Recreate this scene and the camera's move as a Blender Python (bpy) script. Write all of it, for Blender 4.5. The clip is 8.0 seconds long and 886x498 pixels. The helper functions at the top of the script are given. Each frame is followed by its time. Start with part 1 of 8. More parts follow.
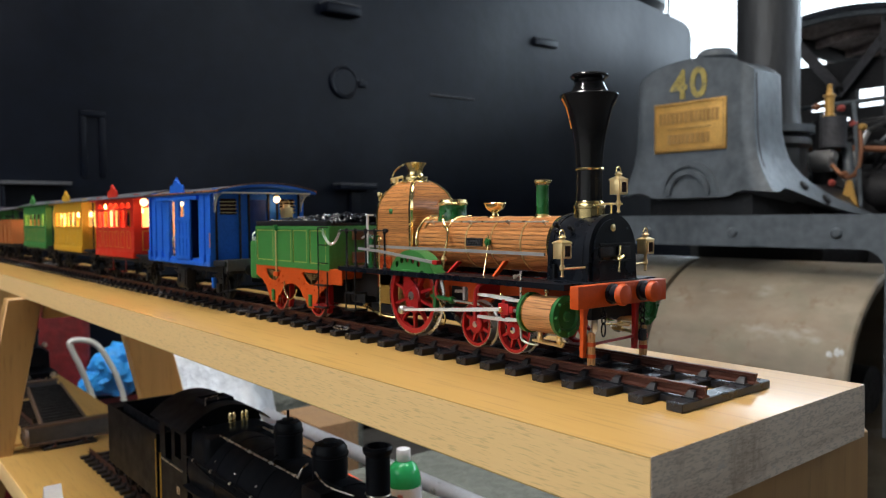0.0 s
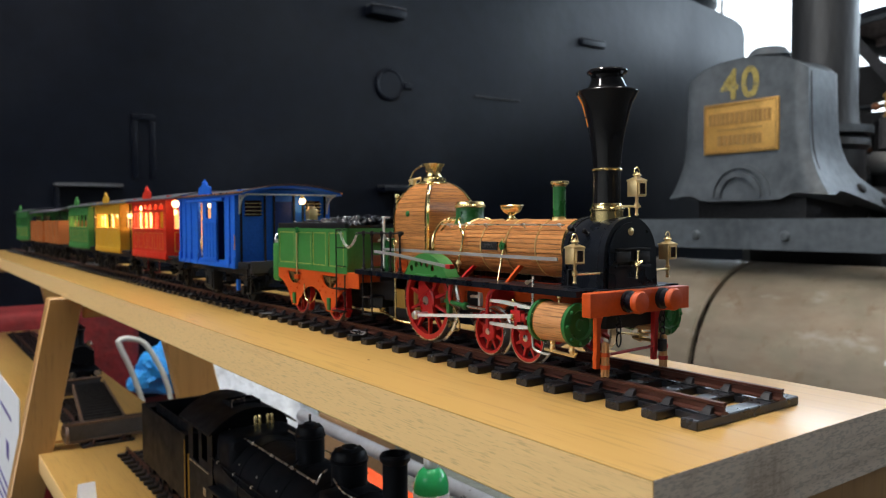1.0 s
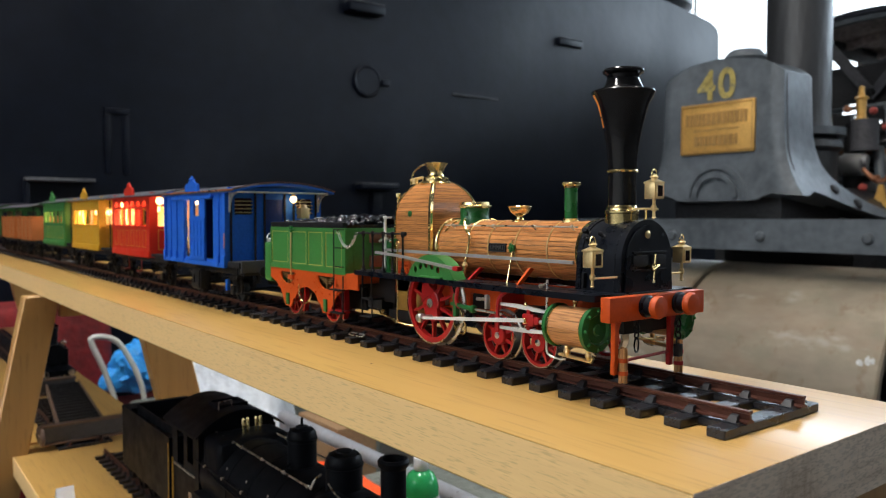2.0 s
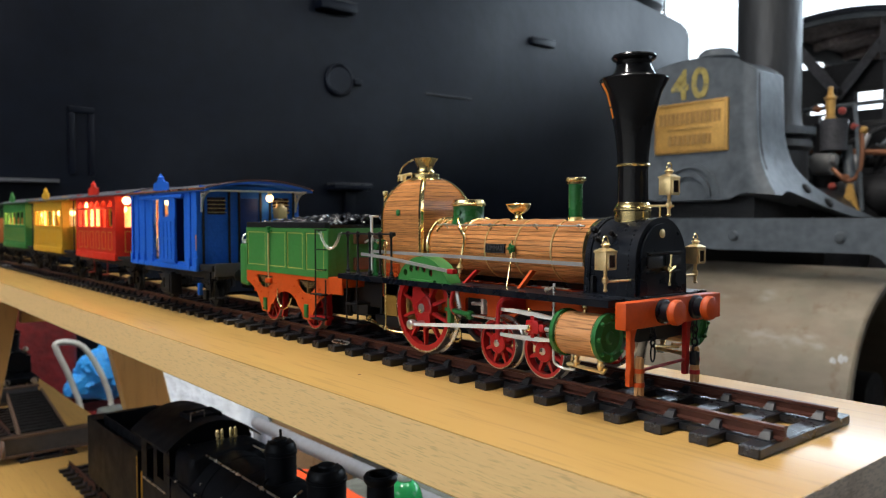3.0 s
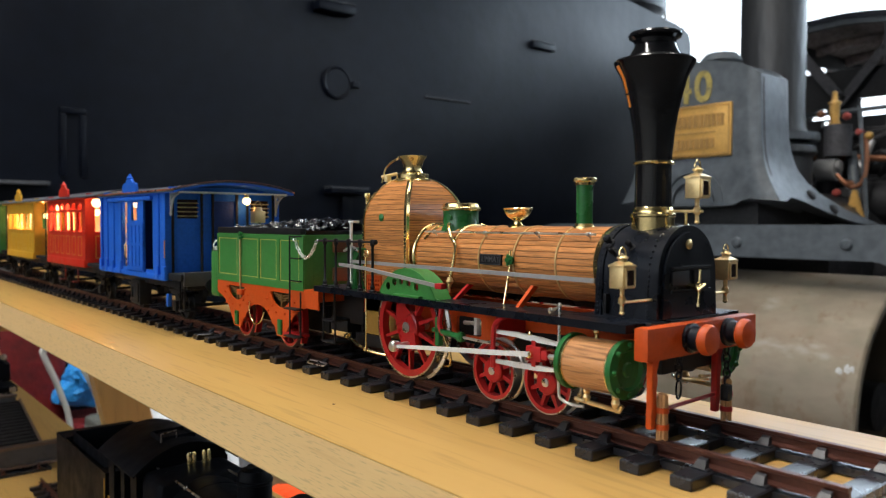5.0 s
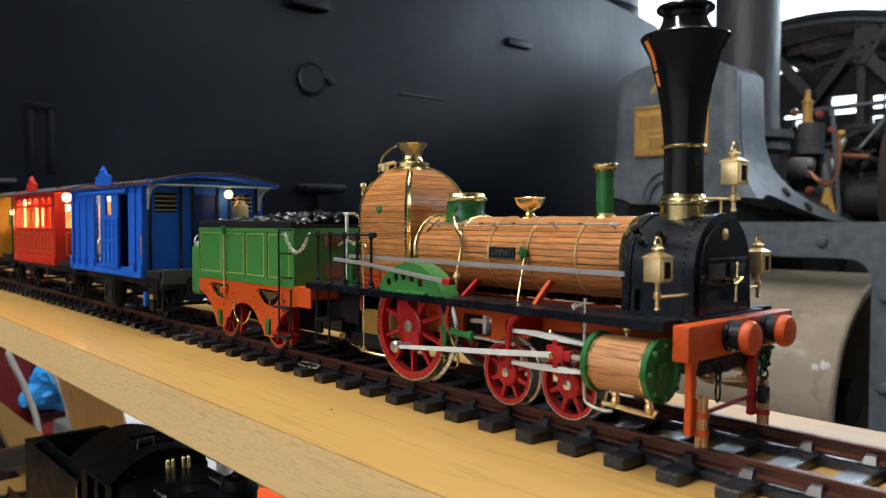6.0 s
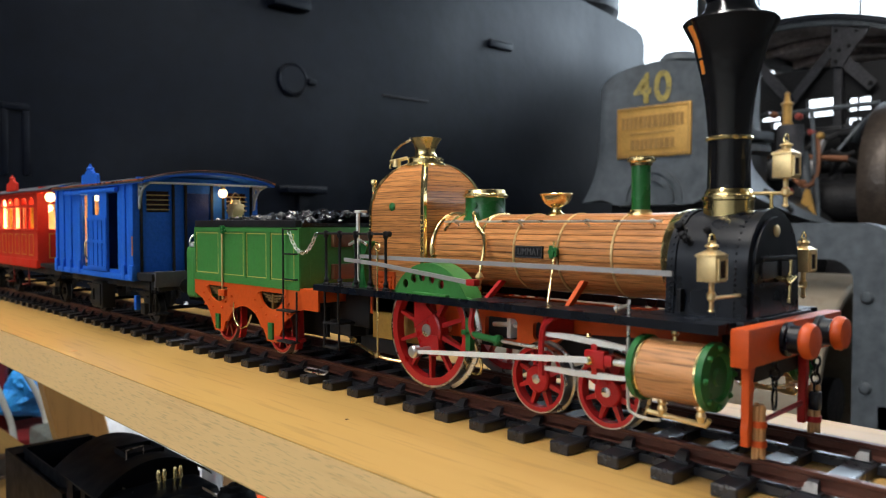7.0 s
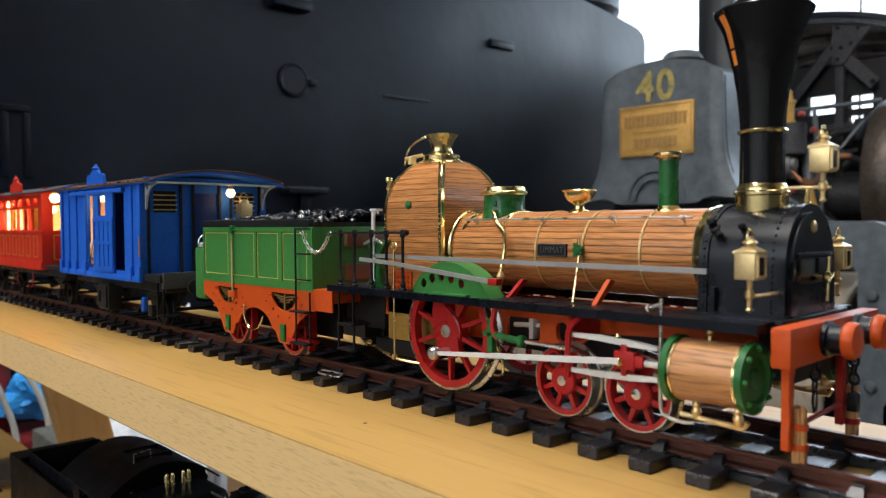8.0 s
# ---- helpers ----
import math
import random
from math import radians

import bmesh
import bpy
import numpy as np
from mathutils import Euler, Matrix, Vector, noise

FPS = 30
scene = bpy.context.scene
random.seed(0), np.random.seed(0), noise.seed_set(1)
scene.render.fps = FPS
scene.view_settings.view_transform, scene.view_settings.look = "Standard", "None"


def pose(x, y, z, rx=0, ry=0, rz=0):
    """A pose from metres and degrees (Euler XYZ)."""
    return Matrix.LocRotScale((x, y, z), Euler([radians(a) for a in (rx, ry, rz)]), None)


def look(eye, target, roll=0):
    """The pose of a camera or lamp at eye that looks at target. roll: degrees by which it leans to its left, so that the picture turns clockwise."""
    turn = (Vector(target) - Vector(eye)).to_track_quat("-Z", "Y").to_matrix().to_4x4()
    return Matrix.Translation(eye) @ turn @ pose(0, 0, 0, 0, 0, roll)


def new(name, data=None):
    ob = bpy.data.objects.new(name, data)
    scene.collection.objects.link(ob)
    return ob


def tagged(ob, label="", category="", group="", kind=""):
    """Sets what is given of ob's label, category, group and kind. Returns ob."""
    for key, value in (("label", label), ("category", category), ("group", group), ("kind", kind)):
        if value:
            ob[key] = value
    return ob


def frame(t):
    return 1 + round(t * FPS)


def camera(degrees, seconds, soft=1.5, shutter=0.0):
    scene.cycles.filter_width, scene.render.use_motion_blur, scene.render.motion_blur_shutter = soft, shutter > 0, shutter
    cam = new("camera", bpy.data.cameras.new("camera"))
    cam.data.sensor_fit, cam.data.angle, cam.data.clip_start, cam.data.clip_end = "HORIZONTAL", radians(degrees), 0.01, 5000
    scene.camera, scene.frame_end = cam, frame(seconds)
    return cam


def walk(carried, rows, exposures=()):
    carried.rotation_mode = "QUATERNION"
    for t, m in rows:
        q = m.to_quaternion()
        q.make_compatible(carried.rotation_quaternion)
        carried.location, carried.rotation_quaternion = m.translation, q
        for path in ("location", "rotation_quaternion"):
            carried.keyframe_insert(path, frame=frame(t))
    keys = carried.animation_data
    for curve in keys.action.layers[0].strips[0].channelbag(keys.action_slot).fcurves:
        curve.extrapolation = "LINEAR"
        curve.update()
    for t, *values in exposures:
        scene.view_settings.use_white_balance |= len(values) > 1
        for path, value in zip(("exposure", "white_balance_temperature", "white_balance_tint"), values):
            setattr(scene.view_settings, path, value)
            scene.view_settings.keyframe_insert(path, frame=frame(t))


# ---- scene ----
cam = camera(60.4, 8.0, 1.15)
cam.data.dof.use_dof, cam.data.dof.focus_distance, cam.data.dof.aperture_fstop = True, 0.40, 18.0
PATH = [
    (0, (-0.337, -0.193, 0.089), (0.926, 1.356, 0.006), -0.5),
    (0.5, (-0.315, -0.199, 0.087), (0.867, 1.413, 0.01), -0.4),
    (1, (-0.31, -0.193, 0.089), (0.853, 1.433, 0.013), -0.3),
    (1.5, (-0.32, -0.187, 0.091), (0.87, 1.418, 0.011), 0.0),
    (3, (-0.309, -0.138, 0.09), (0.968, 1.399, 0.009), -0.1),
    (3.5, (-0.29, -0.133, 0.089), (1.021, 1.375, 0.008), -0.0),
    (4, (-0.277, -0.123, 0.092), (0.999, 1.415, 0.011), 0.1),
    (4.5, (-0.272, -0.112, 0.092), (0.993, 1.436, 0.022), 0.2),
    (6, (-0.262, -0.067, 0.087), (1.069, 1.424, 0.015), 0.1),
    (6.5, (-0.262, -0.056, 0.088), (1.085, 1.421, 0.017), -0.0),
    (7, (-0.263, -0.04, 0.085), (1.109, 1.414, 0.019), -0.0),
    (7.5, (-0.262, -0.033, 0.084), (1.111, 1.419, 0.017), -0.1),
    (8, (-0.263, -0.028, 0.084), (1.108, 1.427, 0.019), -0.3),
]
walk(cam, [(t, look(eye, target, roll)) for t, eye, target, roll in PATH])

# ---------------------------------------------------------------- light
scene.view_settings.exposure = 0.08
world = bpy.data.worlds.new("hall_air")
world.use_nodes = True
scene.world = world
sky = world.node_tree.nodes.new("ShaderNodeTexSky")
sky.sky_type, sky.sun_disc = "NISHITA", False
sky.sun_elevation, sky.sun_rotation = radians(38), radians(70)
world.node_tree.links.new(sky.outputs[0], world.node_tree.nodes["Background"].inputs[0])
world.node_tree.nodes["Background"].inputs[1].default_value = 0.12


def area(name, eye, target, w, h, watts, col):
    d = bpy.data.lights.new(name, "AREA")
    d.shape, d.size, d.size_y, d.energy, d.color = "RECTANGLE", w, h, watts, col
    ob = new(name, d)
    ob.matrix_world = look(eye, target)
    return ob


# daylight through tall east windows, added west fill, unseen long hall ceiling lamps
area("window_light_east", (8.8, 1.6, 2.75), (0, 1.2, 0.6), 9.5, 2.3, 450, (0.66, 0.83, 1.0))
area("window_light_west", (-4.8, 0.6, 2.2), (0.0, 0.6, 0), 4.5, 2.2, 28, (0.95, 0.97, 1.0))
area("ceiling_lamp_near", (-1.1, 0.9, 3.9), (-0.9, 0.85, 0), 0.35, 3.0, 215, (1.0, 0.955, 0.895))
area("ceiling_lamp_far", (1.4, 0.4, 3.9), (1.4, 0.4, 0), 0.35, 3.0, 50, (1.0, 0.955, 0.895))


# ---------------------------------------------------------------- materials
def nodes_of(name):
    m = bpy.data.materials.new(name)
    m.use_nodes = True
    return m, m.node_tree, m.node_tree.nodes["Principled BSDF"]


def link(t, a, b):
    t.links.new(a, b)


def mat(name, col, rough=0.5, metal=0.0, var=0.14, scale=60.0, bump=0.08, fine=7.0, coat=0.0, each=0.0, stretch=(1, 1, 1), spec=0.5):
    """Paint, metal or plastic: base colour with stains at two scales, uneven gloss and fine relief."""
    m, t, b = nodes_of(name)
    tc = t.nodes.new("ShaderNodeTexCoord")
    mp = t.nodes.new("ShaderNodeMapping")
    mp.inputs["Scale"].default_value = stretch
    link(t, tc.outputs["Object"], mp.inputs[0])
    n1, n2 = t.nodes.new("ShaderNodeTexNoise"), t.nodes.new("ShaderNodeTexNoise")
    n1.inputs["Scale"].default_value, n2.inputs["Scale"].default_value = scale, scale * fine
    n1.inputs["Detail"].default_value = 4
    for n in (n1, n2):
        link(t, mp.outputs[0], n.inputs["Vector"])
    add = t.nodes.new("ShaderNodeMath")
    add.operation = "ADD"
    link(t, n1.outputs["Fac"], add.inputs[0])
    link(t, n2.outputs["Fac"], add.inputs[1])
    last = add.outputs[0]
    if each:
        oi = t.nodes.new("ShaderNodeObjectInfo")
        ma = t.nodes.new("ShaderNodeMath")
        ma.operation, ma.inputs[1].default_value = "MULTIPLY_ADD", each
        link(t, oi.outputs["Random"], ma.inputs[0])
        link(t, last, ma.inputs[2])
        last = ma.outputs[0]
    mr = t.nodes.new("ShaderNodeMapRange")
    mr.inputs["From Min"].default_value, mr.inputs["From Max"].default_value = 0.6, 1.4 + each
    mr.inputs["To Min"].default_value, mr.inputs["To Max"].default_value = 1 - var, 1 + var
    link(t, last, mr.inputs["Value"])
    mx = t.nodes.new("ShaderNodeVectorMath")
    mx.operation = "SCALE"
    mx.inputs[0].default_value = col
    link(t, mr.outputs[0], mx.inputs["Scale"])
    link(t, mx.outputs[0], b.inputs["Base Color"])
    rr = t.nodes.new("ShaderNodeMapRange")
    rr.inputs["From Min"].default_value, rr.inputs["From Max"].default_value = 0.3, 0.7
    rr.inputs["To Min"].default_value, rr.inputs["To Max"].default_value = max(rough - 0.08, 0.02), min(rough + 0.1, 1)
    link(t, n1.outputs["Fac"], rr.inputs["Value"])
    link(t, rr.outputs[0], b.inputs["Roughness"])
    b.inputs["Metallic"].default_value = metal
    b.inputs["Specular IOR Level"].default_value = spec
    b.inputs["Coat Weight"].default_value = coat
    b.inputs["Coat Roughness"].default_value = 0.12
    if bump:
        bp = t.nodes.new("ShaderNodeBump")
        bp.inputs["Strength"].default_value, bp.inputs["Distance"].default_value = bump, 0.3 / scale
        link(t, n2.outputs["Fac"], bp.inputs["Height"])
        link(t, bp.outputs[0], b.inputs["Normal"])
    return m


def wood(name, light, dark, along, scale=30.0, rough=0.4, coat=0.0, flecks=0.0, each=0.0, grain=0.5, pores=14.0, short=0.12, thin=0.62):
    """Wood with long fibres along one axis, broad figure, and short dark pores."""
    m, t, b = nodes_of(name)
    tc = t.nodes.new("ShaderNodeTexCoord")
    src = tc.outputs["Object"]
    if each:
        oi = t.nodes.new("ShaderNodeObjectInfo")
        sh = t.nodes.new("ShaderNodeVectorMath")
        sh.operation = "MULTIPLY_ADD"
        sh.inputs[1].default_value = (3, 5, 7)
        link(t, oi.outputs["Random"], sh.inputs[0])
        link(t, src, sh.inputs[2])
        src = sh.outputs[0]

    def noise(sc, squeeze, detail=3):
        mp = t.nodes.new("ShaderNodeMapping")
        s = [1.0, 1.0, 1.0]
        s["xyz".index(along)] = squeeze
        mp.inputs["Scale"].default_value = s
        n = t.nodes.new("ShaderNodeTexNoise")
        n.inputs["Scale"].default_value, n.inputs["Detail"].default_value = sc, detail
        link(t, src, mp.inputs[0])
        link(t, mp.outputs[0], n.inputs["Vector"])
        return n.outputs["Fac"]
    broad, fibre, pore = noise(scale * 0.5, 0.12), noise(scale * 6, 0.04), noise(scale * pores, short, 1)
    mixf = t.nodes.new("ShaderNodeMath")
    mixf.operation, mixf.inputs[1].default_value = "MULTIPLY_ADD", grain
    link(t, fibre, mixf.inputs[0])
    link(t, broad, mixf.inputs[2])
    ramp = t.nodes.new("ShaderNodeValToRGB")
    ramp.color_ramp.elements[0].position, ramp.color_ramp.elements[1].position = 0.25 + grain * 0.25, 0.7 + grain * 0.6
    ramp.color_ramp.elements[0].color, ramp.color_ramp.elements[1].color = (*dark, 1), (*light, 1)
    link(t, mixf.outputs[0], ramp.inputs[0])
    out = ramp.outputs[0]
    if flecks:
        mr = t.nodes.new("ShaderNodeMapRange")
        mr.inputs["From Min"].default_value, mr.inputs["From Max"].default_value = thin, thin + 0.12
        mr.inputs["To Min"].default_value, mr.inputs["To Max"].default_value = 1.0, 1 - flecks
        link(t, pore, mr.inputs["Value"])
        sc = t.nodes.new("ShaderNodeVectorMath")
        sc.operation = "SCALE"
        link(t, out, sc.inputs[0])
        link(t, mr.outputs[0], sc.inputs["Scale"])
        out = sc.outputs[0]
    if each:
        mr = t.nodes.new("ShaderNodeMapRange")
        mr.inputs["To Min"].default_value, mr.inputs["To Max"].default_value = 1 - each, 1 + each
        link(t, oi.outputs["Random"], mr.inputs["Value"])
        sc = t.nodes.new("ShaderNodeVectorMath")
        sc.operation = "SCALE"
        link(t, out, sc.inputs[0])
        link(t, mr.outputs[0], sc.inputs["Scale"])
        out = sc.outputs[0]
    link(t, out, b.inputs["Base Color"])
    b.inputs["Roughness"].default_value = rough
    b.inputs["Coat Weight"].default_value, b.inputs["Coat Roughness"].default_value = coat, 0.16
    bp = t.nodes.new("ShaderNodeBump")
    bp.inputs["Strength"].default_value, bp.inputs["Distance"].default_value = 0.12, 0.002
    link(t, fibre, bp.inputs["Height"])
    link(t, bp.outputs[0], b.inputs["Normal"])
    return m


def glow(name, col, strength):
    m, t, b = nodes_of(name)
    b.inputs["Base Color"].default_value = (*col, 1)
    b.inputs["Emission Color"].default_value = (*col, 1)
    b.inputs["Emission Strength"].default_value = strength
    return m


BLACK = mat("satin_black_paint", (0.0030, 0.0046, 0.0090), 0.30, var=0.3, scale=90, bump=0.012, spec=0.34)
BLACK_MATT = mat("matt_black_paint", (0.007, 0.007, 0.009), 0.6, var=0.3, scale=90, bump=0.03, spec=0.25)
STACK = mat("gloss_black_enamel", (0.008, 0.008, 0.009), 0.16, var=0.2, scale=50, bump=0.02)
GREEN = mat("green_enamel", (0.045, 0.20, 0.045), 0.4, var=0.12, scale=70, bump=0.03, spec=0.35)
GREEN_DARK = mat("deep_green_enamel", (0.017, 0.125, 0.03), 0.3, var=0.15, scale=90, bump=0.03, spec=0.4)
ORANGE = mat("orange_red_enamel", (0.52, 0.070, 0.008), 0.42, var=0.12, scale=70, bump=0.03, spec=0.35)
RED = mat("red_enamel", (0.37, 0.012, 0.013), 0.34, var=0.14, scale=90, bump=0.03, spec=0.4)
BRASS = mat("polished_brass", (0.84, 0.66, 0.31), 0.22, 1.0, var=0.1, scale=120, bump=0.03)
BRASS_DULL = mat("cast_brass", (0.82, 0.61, 0.30), 0.36, 0.8, var=0.12, scale=160, bump=0.03)
COPPER = mat("bare_copper", (0.95, 0.30, 0.07), 0.3, 1.0, var=0.1, scale=200)
# Stands in for the orange reflection on the black chimney.
SHEEN_ORANGE = mat("orange_sheen_strip", (0.95, 0.30, 0.05), 0.35, 0.25, var=0.1, scale=200)
STEEL = mat("bright_steel", (0.72, 0.72, 0.71), 0.3, 1.0, var=0.1, scale=160)
WHITE_METAL = mat("whitened_steel_rod", (0.76, 0.76, 0.74), 0.34, 0.2, var=0.08, scale=160)
ROD_GREY = mat("dull_grey_steel_rod", (0.36, 0.36, 0.36), 0.4, 0.4, var=0.12, scale=160)
TYRE = mat("turned_steel_tyre", (0.55, 0.53, 0.50), 0.28, 1.0, var=0.15, scale=120)
OCHRE = mat("ochre_painted_ashpan", (0.32, 0.18, 0.035), 0.45, var=0.2, scale=90)
SPRING = mat("dull_brown_spring", (0.13, 0.075, 0.022), 0.5, var=0.2, scale=90)
YELLOW_LINE = mat("cream_yellow_lining", (0.55, 0.48, 0.12), 0.5, var=0.1, scale=150)
STAVE = wood("oiled_walnut_lagging", (0.62, 0.254, 0.078), (0.27, 0.084, 0.021), "y", 70, 0.36, 0.28, 0.40, 0.13, 0.95, 30, 0.04, 0.48)
STAVE_X = wood("oiled_walnut_board_across", (0.62, 0.254, 0.078), (0.27, 0.084, 0.021), "x", 70, 0.36, 0.28, 0.40, 0.13, 0.95, 30, 0.04, 0.48)
STAVE_PALE = wood("oak_cylinder_lagging", (0.56, 0.265, 0.105), (0.22, 0.075, 0.026), "y", 90, 0.38, 0.1, 0.45, 0.06, 0.9, 11, 0.07, 0.52)
JOINT = mat("dark_lagging_joint", (0.050, 0.018, 0.008), 0.7, var=0.2, scale=200)
BIRCH = wood("broom_twig_bundle", (0.55, 0.30, 0.12), (0.30, 0.13, 0.05), "z", 160, 0.6, 0, 0.4, 0, 1.0)
RAIL = mat("browned_rail", (0.085, 0.030, 0.020), 0.38, 0.5, var=0.25, scale=120)
SLEEPER = mat("grey_black_plastic_sleeper", (0.013, 0.014, 0.018), 0.30, var=0.18, scale=140, bump=0.015, each=0.5)
SHELF = wood("lacquered_beech_top", (0.485, 0.292, 0.088), (0.40, 0.228, 0.060), "y", 11, 0.34, 0.24, 0.16, 0, 0.75, 30, 0.06, 0.57)
SHELF_EDGE = wood("pale_shelf_lipping", (0.88, 0.585, 0.260), (0.66, 0.372, 0.140), "y", 34, 0.42, 0.08, 0.19, 0, 1.25, 44, 0.07, 0.57)
SHELF_END = wood("grey_weathered_end_grain", (0.74, 0.61, 0.48), (0.50, 0.375, 0.275), "x", 46, 0.75, 0, 0.22, 0, 1.0, 26, 0.25, 0.5)
LEG = wood("stained_beech_leg", (0.50, 0.285, 0.100), (0.36, 0.190, 0.062), "z", 16, 0.42, 0.1, 0.15)
COAL = mat("broken_coal", (0.006, 0.007, 0.010), 0.17, var=0.5, scale=260, bump=0.15, spec=0.55)
BLUE = mat("blue_enamel", (0.014, 0.115, 0.56), 0.55, var=0.14, scale=60, spec=0.2)
COACH_RED = mat("carriage_red", (0.52, 0.026, 0.012), 0.45, var=0.14, scale=60, spec=0.3)
COACH_YELLOW = mat("carriage_yellow", (0.54, 0.29, 0.022), 0.48, var=0.14, scale=60, spec=0.3)
COACH_GREEN = mat("carriage_green", (0.042, 0.18, 0.045), 0.5, var=0.14, scale=60, spec=0.3)
COACH_ORANGE = mat("wagon_orange_brown", (0.34, 0.105, 0.024), 0.5, var=0.14, scale=60)
ROOF = mat("dark_grey_roof_felt", (0.06, 0.06, 0.075), 0.55, var=0.2, scale=80)
CREAM = mat("cream_interior_lining", (0.75, 0.55, 0.30), 0.6, var=0.1, scale=60)
UNDER = mat("dark_grey_underframe", (0.012, 0.013, 0.015), 0.5, var=0.3, scale=90, spec=0.25)
BULB = glow("warm_lamp_bulb", (1.0, 0.68, 0.34), 3.6)
GLASS_DARK = mat("dark_lamp_glass", (0.03, 0.012, 0.008), 0.08, var=0.2, scale=200, bump=0)


# ---------------------------------------------------------------- mesh helpers
def thing(name, at, label, category, group="", kind=""):
    ob = new(name)
    ob.location = at
    ob.empty_display_size = 0.01
    return tagged(ob, label, category, group, kind)


def root_of(ob):
    while ob.parent:
        ob = ob.parent
    return ob


def part(name, bm, material, parent, label="", smooth=35):
    """One mesh object under a thing or a part. The bmesh is in world places."""
    if parent is not None:
        bm.transform(Matrix.Translation(-root_of(parent).location))
    bmesh.ops.recalc_face_normals(bm, faces=bm.faces)
    me = bpy.data.meshes.new(name)
    bm.to_mesh(me)
    bm.free()
    me.materials.append(material)
    if smooth:
        me.shade_smooth()
        me.set_sharp_from_angle(angle=radians(smooth))
    ob = new(name, me)
    ob.parent = parent
    return tagged(ob, label)


def solid(name, bm, material, label, category, kind="", group=""):
    """A single-mesh thing or piece of the setting."""
    return tagged(part(name, bm, material, None, label), category=category, kind=kind, group=group)


def B():
    return bmesh.new()


def hull(bm, rings, closed=True, caps=True):
    """Skin over rings of points with the same count."""
    vs = [[bm.verts.new(p) for p in r] for r in rings]
    n = len(vs[0])
    for a, b in zip(vs, vs[1:]):
        for i in range(n if closed else n - 1):
            j = (i + 1) % n
            bm.faces.new((a[i], a[j], b[j], b[i]))
    if caps and closed:
        bm.faces.new(vs[0][::-1])
        bm.faces.new(vs[-1])
    return vs


def box(bm, x0, x1, y0, y1, z0, z1, b=0.0, seg=2):
    vs = hull(bm, [[(x0, y0, z), (x1, y0, z), (x1, y1, z), (x0, y1, z)] for z in (z0, z1)])
    if b:
        es = {e for r in vs for v in r for e in v.link_edges}
        bmesh.ops.bevel(bm, geom=list(es), offset=b, segments=seg, affect="EDGES", profile=0.6)
    return bm


def obox(bm, m, sx, sy, sz, b=0.0):
    """A box of that size about the pose m."""
    t = B()
    box(t, -sx / 2, sx / 2, -sy / 2, sy / 2, -sz / 2, sz / 2, b)
    join(bm, t, m)
    return bm


def join(bm, other, m=None):
    if m is not None:
        other.transform(m)
    me = bpy.data.meshes.new("joined")
    other.to_mesh(me)
    other.free()
    bm.from_mesh(me)
    bpy.data.meshes.remove(me)
    return bm


def frame_of(d):
    d = Vector(d).normalized()
    u = d.orthogonal().normalized() if abs(d.z) > 0.9 else d.cross(Vector((0, 0, 1))).normalized()
    return u, d.cross(u)


def cyl(bm, a, b, r, r2=None, n=16):
    a, b = Vector(a), Vector(b)
    u, v = frame_of(b - a)
    r2 = r if r2 is None else r2
    cs = [(math.cos(2 * math.pi * i / n), math.sin(2 * math.pi * i / n)) for i in range(n)]
    hull(bm, [[p + (u * c + v * s) * q for c, s in cs] for p, q in ((a, r), (b, r2))])
    return bm


def lathe(bm, prof, c=(0, 0, 0), d=(0, 0, 1), n=28, loop=False):
    """Turn (radius, height) pairs about the axis d through c."""
    c, d = Vector(c), Vector(d).normalized()
    u, v = frame_of(d)
    cs = [(math.cos(2 * math.pi * i / n), math.sin(2 * math.pi * i / n)) for i in range(n)]
    rings = [[c + d * h + (u * a + v * s) * max(r, 1e-5) for a, s in cs] for r, h in prof]
    if loop:
        rings.append(rings[0])
        hull(bm, rings, True, False)
        bmesh.ops.remove_doubles(bm, verts=bm.verts, dist=1e-7)
    else:
        hull(bm, rings)
    return bm


def torus(bm, c, d, R, r, n=24, k=8):
    return lathe(bm, [(R + r * math.cos(2 * math.pi * i / k), r * math.sin(2 * math.pi * i / k)) for i in range(k)], c, d, n, True)


def curve(pts, k=6):
    """A smooth line through points."""
    p = [Vector(q) for q in pts]
    p = [p[0]] + p + [p[-1]]
    out = []
    for i in range(1, len(p) - 2):
        for j in range(k):
            t = j / k
            a, b, c, d = p[i - 1:i + 3]
            out.append(0.5 * (2 * b + (c - a) * t + (2 * a - 5 * b + 4 * c - d) * t * t + (3 * b - a - 3 * c + d) * t ** 3))
    return out + [p[-2]]


def tube(bm, pts, r, n=8, smooth=0):
    p = curve(pts, smooth) if smooth else [Vector(q) for q in pts]
    u, v = frame_of(p[1] - p[0])
    rings = []
    for i, q in enumerate(p):
        d = (p[min(i + 1, len(p) - 1)] - p[max(i - 1, 0)]).normalized()
        u = (u - d * u.dot(d)).normalized()
        v = d.cross(u)
        rings.append([q + (u * math.cos(2 * math.pi * k / n) + v * math.sin(2 * math.pi * k / n)) * r for k in range(n)])
    hull(bm, rings)
    return bm


def to3(plane, p, w):
    return {"x": (w, p[0], p[1]), "y": (p[0], w, p[1]), "z": (p[0], p[1], w)}[plane]


def prism(bm, pts, plane, lo, hi):
    """A plate: an outline in the plane across an axis, with thickness from lo to hi."""
    hull(bm, [[to3(plane, p, w) for p in pts] for w in (lo, hi)])
    return bm


